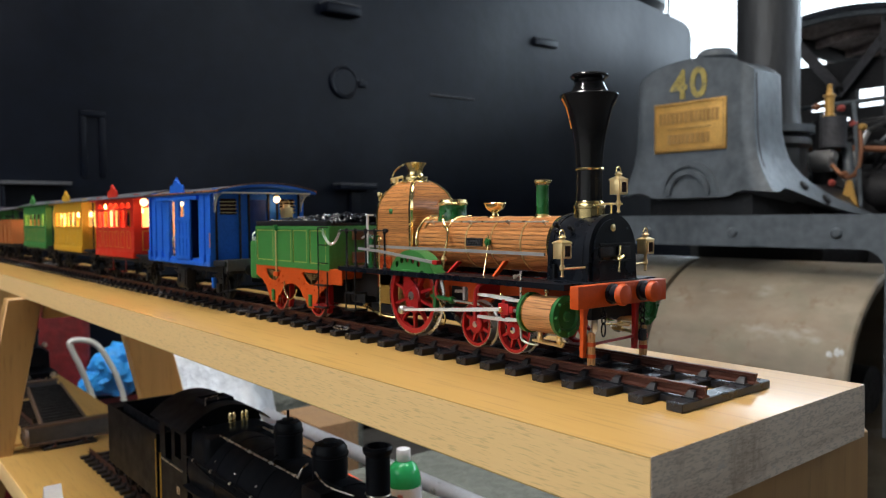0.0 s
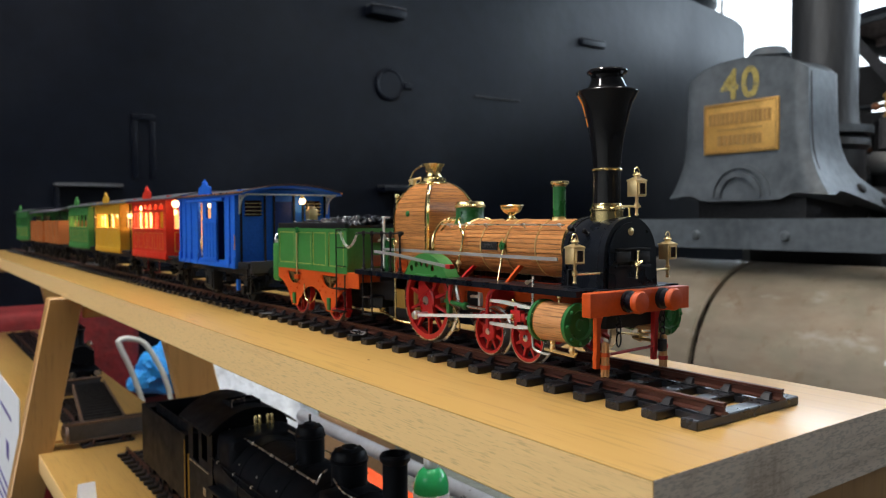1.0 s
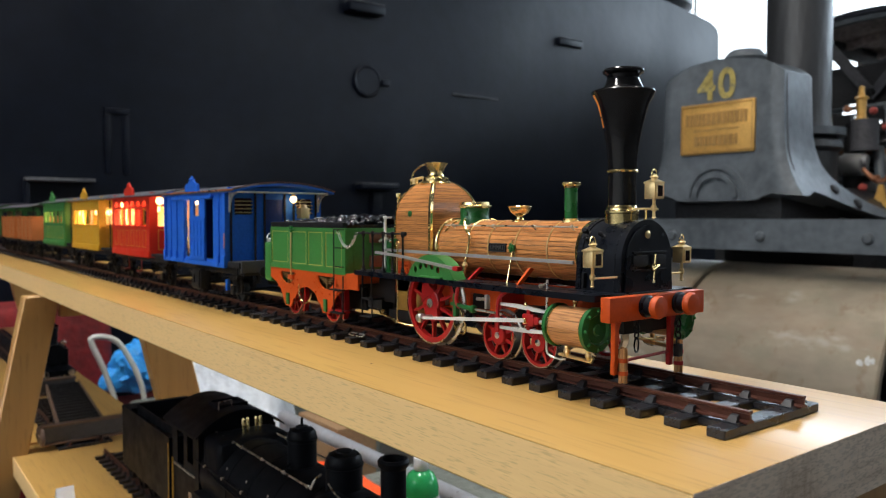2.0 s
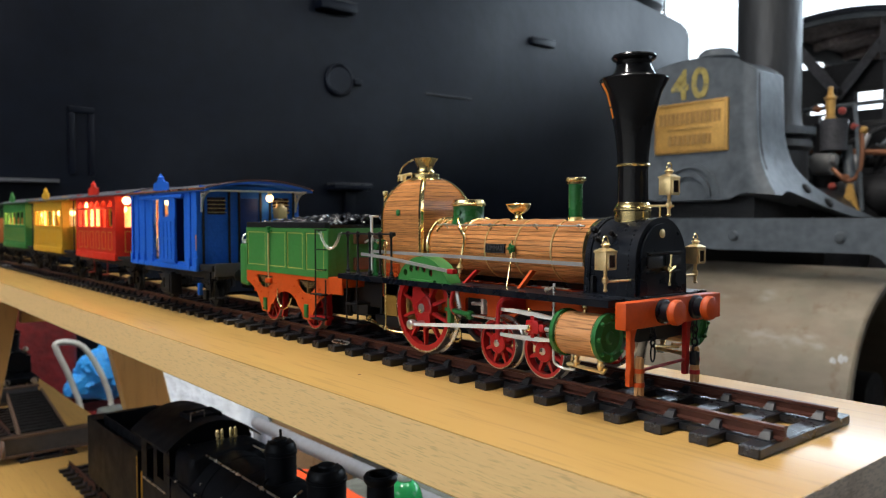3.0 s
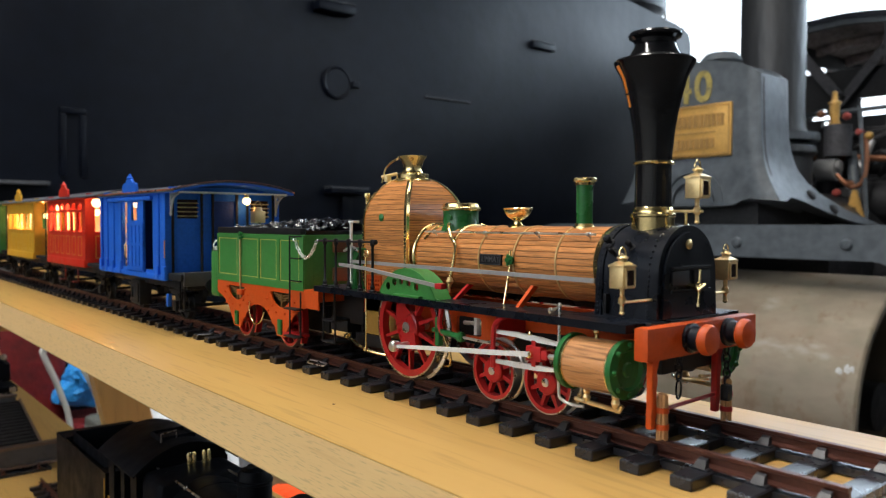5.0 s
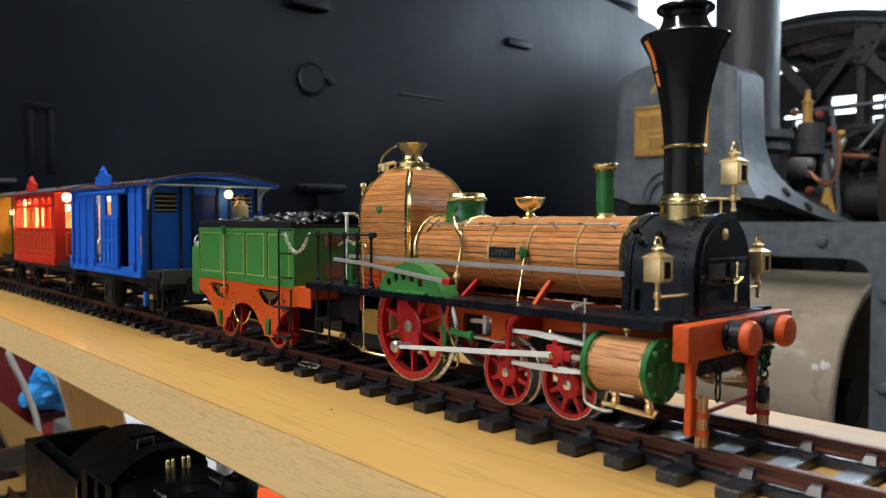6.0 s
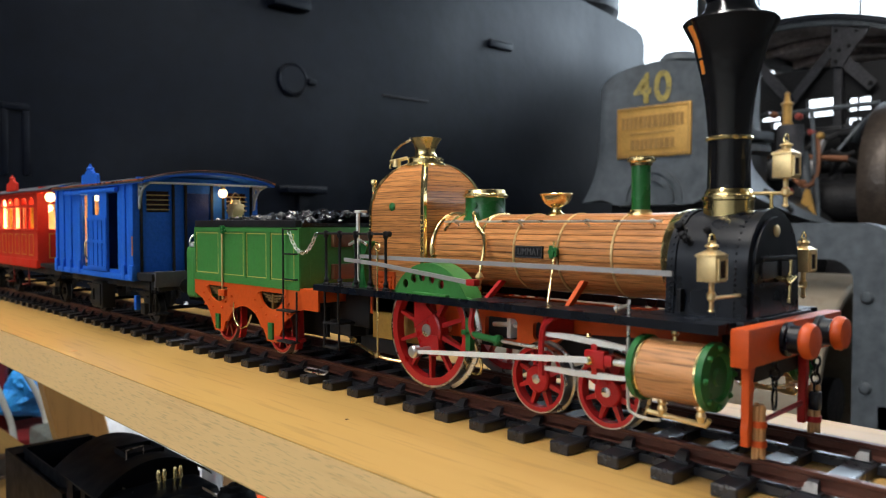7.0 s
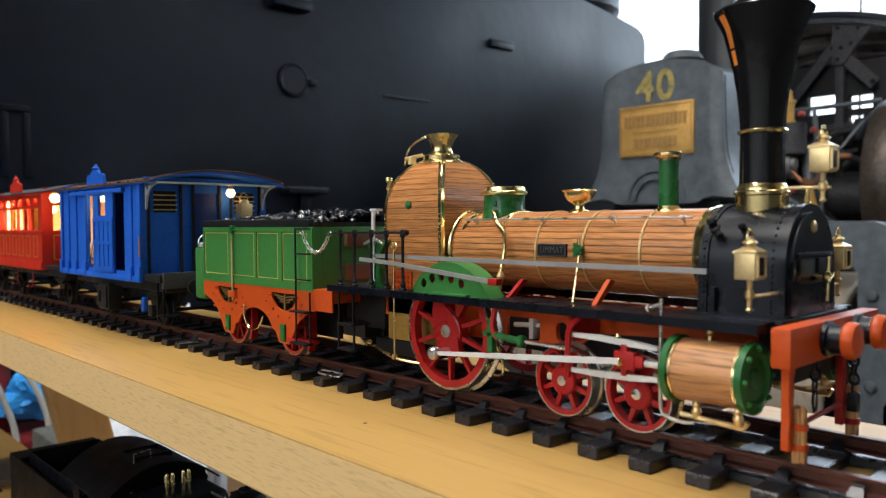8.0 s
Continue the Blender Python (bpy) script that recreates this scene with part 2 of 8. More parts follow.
def plate(bm, outer, holes, plane, lo, hi):
    """A plate with holes through it."""
    t = B()
    loops = []
    for pts in [outer, *holes]:
        vs = [t.verts.new(to3(plane, p, lo)) for p in pts]
        es = [t.edges.new((vs[i], vs[(i + 1) % len(vs)])) for i in range(len(vs))]
        loops.append((vs, es))
    bmesh.ops.triangle_fill(t, use_beauty=True, edges=[e for _, es in loops for e in es])
    faces = list(t.faces)
    twin = {}
    k = "xyz".index(plane)
    for v in list(t.verts):
        co = v.co.copy()
        co[k] = hi
        twin[v] = t.verts.new(co)
    for f in faces:
        t.faces.new([twin[v] for v in reversed(f.verts)])
    for vs, _ in loops:
        for i, a in enumerate(vs):
            b = vs[(i + 1) % len(vs)]
            t.faces.new((a, b, twin[b], twin[a]))
    return join(bm, t)


def arc(cx, cz, r, a0, a1, n=10):
    return [(cx + r * math.cos(radians(a0 + (a1 - a0) * i / n)), cz + r * math.sin(radians(a0 + (a1 - a0) * i / n))) for i in range(n + 1)]


def rect(a, b, c, d):
    return [(a, c), (b, c), (b, d), (a, d)]


def dome(bm, c, r, n=8, squash=1.0):
    """Half a ball, for rivets and bolt heads; c on the surface, with its outward way."""
    (p, d) = c
    lathe(bm, [(r, 0), (r * 0.86, r * 0.5 * squash), (r * 0.5, r * 0.86 * squash), (0, r * squash)], p, d, n)
    return bm

# ---------------------------------------------------------------- the hall
FLOOR = -1.06
CONCRETE = mat("worn_concrete_floor", (0.06, 0.056, 0.052), 0.7, var=0.25, scale=3)
# Pale finish of the unseen west wall, bouncing fill onto near sides and brass.
BOUNCE_WALL = mat("pale_bounce_wall", (0.58, 0.57, 0.54), 0.8, var=0.1, scale=2)
PLASTER = mat("grey_hall_plaster", (0.09, 0.086, 0.082), 0.8, var=0.12, scale=2)
# Unseen ceiling, kept dark to hold bounced light down.
CEILING = mat("dark_ceiling_boards", (0.08, 0.076, 0.072), 0.8, var=0.1, scale=2)
TANK = mat("black_boiler_paint", (0.0022, 0.0036, 0.0080), 0.37, var=0.5, scale=1.3, bump=0.012, fine=9, spec=0.205)
DUSTY = mat("dusty_black_ledge", (0.070, 0.075, 0.083), 0.7, var=0.4, scale=12, spec=0.2)
IRON = mat("grey_painted_cast_iron", (0.078, 0.092, 0.106), 0.48, var=0.42, scale=5, bump=0.05, fine=5)
IRON_DARK = mat("sooty_wrought_iron", (0.018, 0.018, 0.020), 0.5, var=0.4, scale=9, bump=0.15, spec=0.3)
IRON_STACK = mat("sooty_grey_chimney_iron", (0.030, 0.032, 0.035), 0.42, var=0.35, scale=5, bump=0.08, stretch=(1, 1, 0.25))
COPPER_OLD = mat("tarnished_copper_pipe", (0.30, 0.13, 0.07), 0.5, 0.6, var=0.3, scale=20)
RED_OLD = mat("faded_red_handwheel", (0.30, 0.05, 0.04), 0.6, var=0.3, scale=20)
KNOT = mat("orange_wood_knot", (0.52, 0.26, 0.075), 0.45, var=0.25, scale=200)
FLYWHEEL = mat("worn_brown_flywheel_iron", (0.06, 0.045, 0.035), 0.4, 0.4, var=0.4, scale=7, bump=0.1)
ROLLFACE = mat("rusty_bare_steel_roll", (0.275, 0.228, 0.172), 0.5, 0.25, var=0.26, scale=3.0, bump=0.04, fine=5, stretch=(1, 0.45, 1))


def stains(m, col, scale, lo, hi, stretch=(1, 1, 1), most=1.0):
    """Ragged patches of another colour over a finish: rust, bare metal or grime."""
    t = m.node_tree
    b = [n for n in t.nodes if n.type == "BSDF_PRINCIPLED"][0]
    was = b.inputs["Base Color"].links[0].from_socket
    tc, mp = t.nodes.new("ShaderNodeTexCoord"), t.nodes.new("ShaderNodeMapping")
    mp.inputs["Scale"].default_value = stretch
    link(t, tc.outputs["Object"], mp.inputs[0])
    no = t.nodes.new("ShaderNodeTexNoise")
    no.inputs["Scale"].default_value, no.inputs["Detail"].default_value, no.inputs["Roughness"].default_value = scale, 8, 0.62
    link(t, mp.outputs[0], no.inputs["Vector"])
    mr = t.nodes.new("ShaderNodeMapRange")
    mr.inputs["From Min"].default_value, mr.inputs["From Max"].default_value = lo, hi
    mr.inputs["To Max"].default_value = most
    link(t, no.outputs["Fac"], mr.inputs["Value"])
    mx = t.nodes.new("ShaderNodeMix")
    mx.data_type = "RGBA"
    mx.inputs[7].default_value = (*col, 1)
    link(t, mr.outputs[0], mx.inputs[0])
    link(t, was, mx.inputs[6])
    link(t, mx.outputs[2], b.inputs["Base Color"])


# Lighter smudges: dust, and some window sheen put into the tank's colour.
stains(TANK, (0.0200, 0.0235, 0.0310), 1.15, 0.50, 0.72, (1, 1, 1.3), 0.3)
stains(ROLLFACE, (0.17, 0.095, 0.045), 3.2, 0.50, 0.70, (1, 0.7, 1.6), 0.38)
stains(ROLLFACE, (0.20, 0.19, 0.135), 7.0, 0.48, 0.66, (1, 0.8, 1.3), 0.5)
stains(ROLLFACE, (0.155, 0.080, 0.036), 13.0, 0.56, 0.70, (1, 1, 0.7), 0.55)
stains(ROLLFACE, (0.40, 0.37, 0.32), 9.0, 0.60, 0.68, (1, 0.4, 1), 0.6)
PLATE_BRASS = mat("tarnished_brass_plate", (0.62, 0.36, 0.10), 0.45, 0.5, var=0.25, scale=16)
NUMBER = mat("worn_yellow_numerals", (0.34, 0.27, 0.075), 0.6, var=0.6, scale=22)
stains(NUMBER, (0.085, 0.095, 0.09), 26.0, 0.54, 0.64, (1, 1, 1), 0.6)
LETTER = mat("worn_raised_lettering", (0.36, 0.205, 0.065), 0.5, 0.3, var=0.4, scale=40)
DAY = glow("bright_day_outside", (0.84, 0.92, 1.0), 2.5)

XW, XE, YS, YN, TOP = -5.0, 9.0, -6.0, 8.0, 4.4
bm = B(); box(bm, XW, XE, YS, YN, FLOOR - 0.1, FLOOR)
solid("floor", bm, CONCRETE, "worn grey concrete hall floor", "floor", "structure")
bm = B(); box(bm, XW, XE, YS, YN, TOP, TOP + 0.1)
solid("ceiling", bm, CEILING, "unseen dark boarded hall ceiling", "ceiling", "structure")
# Unseen west wall; its window is added to go with the fill light.
bm = B(); plate(bm, rect(YS, YN, FLOOR, TOP), [rect(-1.65, 2.85, 1.1, 3.3)], "x", XW - 0.2, XW)
solid("wall_west", bm, BOUNCE_WALL, "unseen pale bounce wall with one added wide window", "wall", "structure")
bm = B(); box(bm, XW - 0.2, XE + 0.2, YN, YN + 0.2, FLOOR, TOP)
solid("wall_north", bm, PLASTER, "plain grey plaster wall of the hall", "wall", "structure")
# Unseen window added so the black tank side reflects a soft brightness.
bm = B(); plate(bm, rect(XW - 0.2, XE + 0.2, FLOOR, TOP), [rect(4.3, 8.4, 1.9, 4.3)], "y", YS - 0.2, YS)
solid("wall_south", bm, PLASTER, "unseen grey plaster wall with one added tall window", "wall", "structure")
# Glowing sheet behind the added south window, out of view.
bm = B(); box(bm, 3.4, 9.4, YS - 0.85, YS - 0.8, -0.4, 5.2)
solid("backdrop", bm, DAY, "bright overcast daylight outside the windows", "backdrop", "structure")
bm = B(); plate(bm, rect(YS, YN, FLOOR, TOP), [rect(-3.2, 1.9, 0.85, 4.0), rect(2.2, 7.4, 0.85, 4.0)], "x", XE, XE + 0.2)
solid("wall_east", bm, PLASTER, "grey plaster wall with two tall windows", "wall", "structure")
for k, (a, b) in enumerate(((-3.2, 1.9), (2.2, 7.4))):
    w = tagged(new("window_%d" % (k + 1)), "tall bright hall window with thin glazing bars", "window", kind="structure")
    w.location = (XE + 0.1, (a + b) / 2, 0.85)
    bm = B()
    plate(bm, rect(a, b, 0.85, 4.0), [rect(a + 0.06, b - 0.06, 0.91, 3.94)], "x", XE + 0.06, XE + 0.14)
    part("window_frame", bm, PLASTER, w)
    for j in (0.16, 0.47, 0.78):
        y = a + (b - a) * j
        bm = B(); box(bm, XE + 0.08, XE + 0.12, y - 0.008, y + 0.008, 0.91, 3.94)
        part("glazing_bar", bm, PLASTER, w)
bm = B(); box(bm, XE + 0.8, XE + 0.85, -6.0, YN + 3, -1.0, 6.0)
solid("backdrop", bm, DAY, "bright overcast daylight outside the windows", "backdrop", "structure")
# Unseen glowing sheet behind the added west window.
bm = B(); box(bm, XW - 0.85, XW - 0.8, -3.5, 4.7, 0.0, 4.5)
solid("backdrop", bm, DAY, "bright overcast daylight outside the windows", "backdrop", "structure")

# ---------------------------------------------------------------- the black locomotive behind
tank = thing("locomotive_tender", (1.5, 3.2, FLOOR), "huge black-painted locomotive tender with riveted side", "locomotive")
WY = 3.20
bm = B()
prism(bm, [(-3.6, 1.65), (-3.6, -0.75), (4.93, -0.75), (4.93, 1.47), (4.90, 1.53), (4.82, 1.565), (4.60, 1.595), (4.1, 1.65)], "y", WY, WY + 1.6)
part("tank_side", bm, TANK, tank)
bm = B(); box(bm, -3.5, 4.85, WY + 0.02, WY + 1.55, -1.02, -0.76, 0.02)
part("underframe", bm, IRON_DARK, tank)
for x in (-2.6, -1.2, 0.4, 1.9, 3.6):
    bm = B()
    lathe(bm, [(0.05, -0.03), (0.42, -0.03), (0.46, 0.0), (0.46, 0.12), (0.05, 0.12)], (x, WY + 0.1, FLOOR + 0.46), (0, 1, 0), 40)
    part("wheel", bm, IRON_DARK, tank)


def on_tank(name, x0, x1, z0, z1, d, b=0.008, m=TANK):
    bm = B(); box(bm, x0, x1, WY - d, WY + 0.01, z0, z1, b)
    return part(name, bm, m, tank)


bm = B()
torus(bm, (1.775, WY - 0.012, 0.79), (0, 1, 0), 0.075, 0.008, 28, 8)
lathe(bm, [(0.066, 0.0), (0.066, 0.006), (0.0, 0.006)], (1.775, WY - 0.012, 0.79), (0, -1, 0), 28)
ring = part("washout_cover", bm, TANK, tank)
bm = B(); box(bm, 1.855, 1.905, WY - 0.03, WY, 0.775, 0.805, 0.006)
part("hinge", bm, TANK, ring)
on_tank("grab_step", 1.640, 1.850, 1.122, 1.170, 0.07, 0.012)
for x0, x1, z, d in ((1.642, 1.848, 1.1705, 0.068), (3.172, 3.378, 1.2125, 0.027), (1.702, 1.928, 0.2625, 0.078)):
    on_tank("tread", x0, x1, z, z + 0.006, d, 0.002, DUSTY)
on_tank("grab_step", 3.17, 3.38, 1.172, 1.212, 0.028, 0.008)
on_tank("grab_step", 1.70, 1.93, 0.235, 0.262, 0.08, 0.008)
on_tank("bracket_plate", 1.80, 1.86, 0.05, 0.235, 0.02, 0.006)
on_tank("stiffener", 2.34, 2.67, 0.778, 0.787, 0.012, 0.003, DUSTY)
on_tank("stiffener", 0.50, 0.60, 0.52, 0.545, 0.012, 0.004)
on_tank("stiffener", 0.50, 0.525, 0.27, 0.52, 0.012, 0.005)
on_tank("stiffener", 0.575, 0.60, 0.27, 0.52, 0.010, 0.005)
on_tank("step", 0.20, 0.455, 0.232, 0.246, 0.05, 0.004, DUSTY)
on_tank("bracket_plate", 0.20, 0.216, 0.0, 0.230, 0.04, 0.004)
bm = B()
lathe(bm, [(0.40, 0.0), (0.44, 0.05), (0.44, 0.16), (0.36, 0.22), (0.0, 0.26)], (4.5, WY + 0.47, 1.64), (0, 0, 1), 32)
part("filler_dome", bm, IRON_DARK, tank)

# ---------------------------------------------------------------- the steam roller
roller = thing("steam_roller", (2.9, 1.6, FLOOR), "old grey steam roller with split rusty front roll", "steam roller")
RX, RY, RZ, RR = 2.736, 1.60, -0.58, 0.48
for s in (-1, 1):
    bm = B()
    y0, y1 = sorted((RY + 0.108 + s * 0.012, RY + 0.108 + (0.70 if s > 0 else -0.806)))
    lathe(bm, [(RR - 0.03, 0.0), (RR - 0.008, 0.0), (RR, 0.008), (RR, y1 - y0 - 0.008), (RR - 0.008, y1 - y0), (RR - 0.03, y1 - y0)], (RX, y0, RZ), (0, 1, 0), 96, True)
    r = part("front_roll", bm, ROLLFACE, roller, "rust-stained bare steel roll")
    bm = B()
    for a in range(8):
        w = math.radians(45 * a)
        c = Vector((RX + 0.235 * math.cos(w), (y0 + y1) / 2, RZ + 0.235 * math.sin(w)))
        obox(bm, Matrix.Translation(c) @ Matrix.Rotation(-w, 4, "Y"), 0.44, 0.08, 0.03)
    cyl(bm, (RX, y0 + 0.1, RZ), (RX, y1 - 0.1, RZ), 0.09, n=20)
    part("spoke", bm, IRON_DARK, r)
SCUFF = mat("white_paint_scuff", (0.46, 0.46, 0.46), 0.6, var=0.4, scale=60)
for yc, ac, hy, ha in ((0.968, 156.3, 0.011, 1.3), (0.945, 155.2, 0.009, 1.9), (0.930, 155.0, 0.007, 1.3)):
    bm = B()
    k = [(math.cos(radians(q)), math.sin(radians(q))) for q in range(0, 360, 30)]
    edge = [(yc + hy * c * (1 + 0.3 * math.sin(3 * i)), radians(ac + ha * d * (1 + 0.3 * math.cos(5 * i)))) for i, (c, d) in enumerate(k)]
    hull(bm, [[(RX + q * math.cos(a), y, RZ + q * math.sin(a)) for y, a in edge] for q in (RR - 0.001, RR + 0.0006)])
    part("paint_scuff", bm, SCUFF, roller, "small white paint scuff on the roll")
# fork: a beam across, rounded at both ends into the legs down to the axle
FX0, FX1 = 2.46, 2.53
ya, yb, zt, zb = RY - 0.90, RY + 0.90, 0.088, -0.035
outer = [(ya, RZ - 0.1)] + arc(ya + 0.14, zt - 0.14, 0.14, 180, 90, 8) + arc(yb - 0.14, zt - 0.14, 0.14, 90, 0, 8) + [(yb, RZ - 0.1)]
inner = [(yb - 0.12, RZ - 0.1)] + arc(yb - 0.22, zb - 0.10, 0.10, 0, 90, 6) + arc(ya + 0.235, zb - 0.075, 0.075, 90, 180, 6) + [(ya + 0.16, RZ - 0.1)]
bm = B(); prism(bm, outer + inner, "x", FX0, FX1)
fork = part("fork", bm, IRON, roller, "grey cast iron fork with bolts")
for s in (ya, yb):
    bm = B(); box(bm, FX0, RX + 0.1, s + (0 if s < RY else -0.1), s + (0.1 if s < RY else 0), RZ - 0.09, RZ + 0.09, 0.02)
    part("axle_arm", bm, IRON, roller)
for y, z in [(RY - 0.58, 0.02), (RY - 0.18, 0.02), (RY + 0.22, 0.02), (RY + 0.58, 0.02), (ya + 0.116, -0.158), (ya + 0.118, -0.457), (ya + 0.116, -0.62), (yb - 0.06, -0.16), (yb - 0.06, -0.38)]:
    bm = B(); lathe(bm, [(0.021, 0), (0.020, 0.006), (0.014, 0.013), (0, 0.015)], (FX0, y, z), (-1, 0, 0), 12)
    part("bolt", bm, IRON, fork)
# headstock: a crowned casting whose flanks flare out and back into the cradle, arched below
hw = 0.271
def ramp(z, table):
    for (z0, v0), (z1, v1) in zip(table, table[1:]):
        if z0 <= z <= z1:
            return v0 + (v1 - v0) * (z - z0) / (z1 - z0)
    return table[0][1] if z < table[0][0] else table[-1][1]
def flare(z):
    return ramp(z, ((0.09, 0.135), (0.13, 0.105), (0.18, 0.078), (0.22, 0.054), (0.26, 0.034), (0.31, 0.016), (0.36, 0.006), (0.42, 0.0), (0.72, -0.008)))
def back(z):
    return ramp(z, ((0.09, 3.26), (0.13, 3.10), (0.17, 2.95), (0.21, 2.85), (0.25, 2.785), (0.30, 2.735), (0.36, 2.71), (0.42, 2.695), (0.72, 2.685)))
def crest(v):
    return ramp(abs(v), ((0.0, 0.730), (0.10, 0.724), (0.16, 0.713), (0.20, 0.700), (0.235, 0.682), (0.255, 0.664), (0.27, 0.650)))
def sole_side(x):
    return ramp(x, ((2.44, 0.166), (2.53, 0.178), (2.60, 0.192), (2.70, 0.186), (2.80, 0.165), (2.90, 0.135), (3.00, 0.100), (3.10, 0.088)))
def sole_front(v):
    return ramp(abs(v), ((0.0, 0.160), (0.13, 0.160), (0.18, 0.188), (0.23, 0.180), (0.34, 0.168)))
cols = [("f", v / 10) for v in range(-10, 11)] + [("r", u / 14) for u in range(1, 14)] + [("b", v / 10) for v in range(10, -11, -1)] + [("l", u / 14) for u in range(13, 0, -1)]
rings = []
for k in range(25):
    lev = k / 24
    ring = []
    for kind, u in cols:
        v = u if kind in "fb" else (1 if kind == "r" else -1)
        top = crest(v * hw)
        low = sole_front(v * hw) if kind == "f" else (0.088 if kind == "b" else sole_side(2.44 + u * (3.26 - 2.44)))
        z = low + (top - low) * lev
        half = hw + flare(z)
        xb = back(z)
        if kind == "f":
            x, y = 2.44 + 0.03 * max(abs(v) - 0.9, 0) ** 1.0 * 6 - 0.012 * flare(z) / 0.1, RY - v * half
        elif kind == "b":
            x, y = xb, RY - v * half * 0.96
        else:
            x, y = 2.462 + u * (xb - 2.462), RY - v * half * (1 - 0.02 * u)
        ring.append((x, y, z))
    rings.append(ring)
bm = B(); hull(bm, rings)
head = part("headstock", bm, IRON, roller, "grey cast iron headstock with number and plate", 50)
for s_ in (-1, 1):
    bm = B(); hull(bm, [[(2.474, RY + s_ * (hw + flare(z) + 0.0015), z), (2.482, RY + s_ * (hw + flare(z) + 0.0015), z), (2.482, RY + s_ * (hw + flare(z) - 0.02), z), (2.474, RY + s_ * (hw + flare(z) - 0.02), z)] for z in (0.27, 0.31, 0.36, 0.42, 0.52, 0.640)])
    part("joint_line", bm, IRON_DARK, head, "dark seam down the flank")
    for z, x in ((0.205, 2.73), (0.150, 2.86)):
        bm = B(); lathe(bm, [(0.022, -0.02), (0.022, 0.004), (0.014, 0.010), (0, 0.010)], (x, RY + s_ * (hw + flare(z)), z), (0, s_ * 0.8, 0.6), 10)
        part("bolt", bm, IRON_DARK, head)
for rr in (0.135, 0.10):
    bm = B()
    prism(bm, arc(RY, 0.175, rr, 0, 180, 20) + arc(RY, 0.175, rr - 0.02, 180, 0, 20), "x", 2.425 - (0.135 - rr) * 0.2, 2.445)
    part("moulding", bm, IRON, head)
bm = B(); box(bm, 2.50, 3.0, RY - 0.24, RY + 0.24, 0.07, 0.185, 0.01)
part("bolster", bm, IRON_DARK, roller)
pl = B(); box(pl, 2.428, 2.442, RY - 0.165, RY + 0.165, 0.352, 0.556, 0.004)
pl = part("makers_plate", pl, PLATE_BRASS, roller, "tarnished brass plate with raised lettering")
bm = B()
plate(bm, rect(RY - 0.158, RY + 0.158, 0.359, 0.549), [rect(RY - 0.1555, RY + 0.1555, 0.3615, 0.5465)], "x", 2.4245, 2.4285)
part("rim", bm, LETTER, pl)
rnd = random.Random(4)
for z, h, w in ((0.468, 0.048, 0.272), (0.384, 0.040, 0.19)):
    y = RY - w / 2
    while y < RY + w / 2:
        b = rnd.uniform(0.012, 0.02)
        bm = B(); box(bm, 2.4248, 2.4285, y, y + b, z, z + h)
        part("letter_bar", bm, LETTER, pl)
        y += b + 0.005
bm = B(); box(bm, 2.4252, 2.4285, RY - 0.1, RY + 0.1, 0.445, 0.449)
part("letter_bar", bm, LETTER, pl)
for digit, dy in (("4", 0.045), ("0", -0.045)):
    fc = bpy.data.curves.new("numeral", "FONT")
    fc.body, fc.size, fc.extrude, fc.align_x, fc.offset = digit, 0.165, 0.001, "CENTER", 0.004
    fo = new("numeral", fc)
    bpy.context.view_layer.update()
    me = bpy.data.meshes.new_from_object(fo.evaluated_get(bpy.context.evaluated_depsgraph_get()))
    bpy.data.objects.remove(fo)
    me.transform(Matrix.Translation((2.4365, RY + 0.005 + dy, 0.572)) @ Matrix.Rotation(radians(-90), 4, "Z") @ Matrix.Rotation(radians(90), 4, "X") @ Matrix.Diagonal((0.95, 1, 1, 1)))
    me.transform(Matrix.Translation(-roller.location))
    me.materials.clear()
    me.materials.append(NUMBER)
    no = new("numeral", me)
    no.parent = roller
    tagged(no, "painted yellow numeral " + digit)
# filler cap, chimney, smokebox and boiler behind
bm = B(); lathe(bm, [(0.075, 0), (0.085, 0.012), (0.075, 0.03), (0.06, 0.045), (0.03, 0.05), (0.0, 0.05)], (2.60, RY - 0.02, 0.735), (0, 0, 1), 24)
part("filler_cap", bm, IRON, roller)
CX, CY = 3.26, 1.70
bm = B(); lathe(bm, [(0.18, -0.22), (0.18, -0.02), (0.20, 0.0), (0.195, 0.03), (0.165, 0.06), (0.15, 0.12), (0.145, 0.2), (0.145, 2.2), (0.17, 2.25), (0.17, 2.35), (0.12, 2.36)], (CX, CY, 0.42), (0, 0, 1), 40)
part("chimney", bm, IRON_STACK, roller, "sooty grey riveted chimney")
bm = B(); lathe(bm, [(0.145, 0), (0.21, 0.0), (0.21, 0.035), (0.145, 0.035)], (CX, CY, 0.475), (0, 0, 1), 40)
part("chimney_flange", bm, IRON, roller)
bm = B(); cyl(bm, (2.98, RY, -0.06), (3.55, RY, -0.06), 0.30, n=48)
part("smokebox", bm, IRON_DARK, roller)
bm = B(); cyl(bm, (3.5, RY, -0.06), (4.9, RY, -0.06), 0.30, n=48)
part("boiler", bm, IRON_DARK, roller)
for y in (RY - 0.75, RY + 0.75):
    bm = B(); lathe(bm, [(0.66, -0.2), (0.70, -0.19), (0.70, 0.19), (0.66, 0.2)], (5.6, y, FLOOR + 0.70), (0, 1, 0), 64, True)
    part("rear_wheel", bm, ROLLFACE, roller)

FASCIA = mat("blue_black_canopy_edge", (0.012, 0.016, 0.030), 0.5, var=0.2, scale=9)
IRON_DULL = mat("dull_grey_canopy_iron", (0.075, 0.075, 0.084), 0.6, var=0.4, scale=9, spec=0.3)
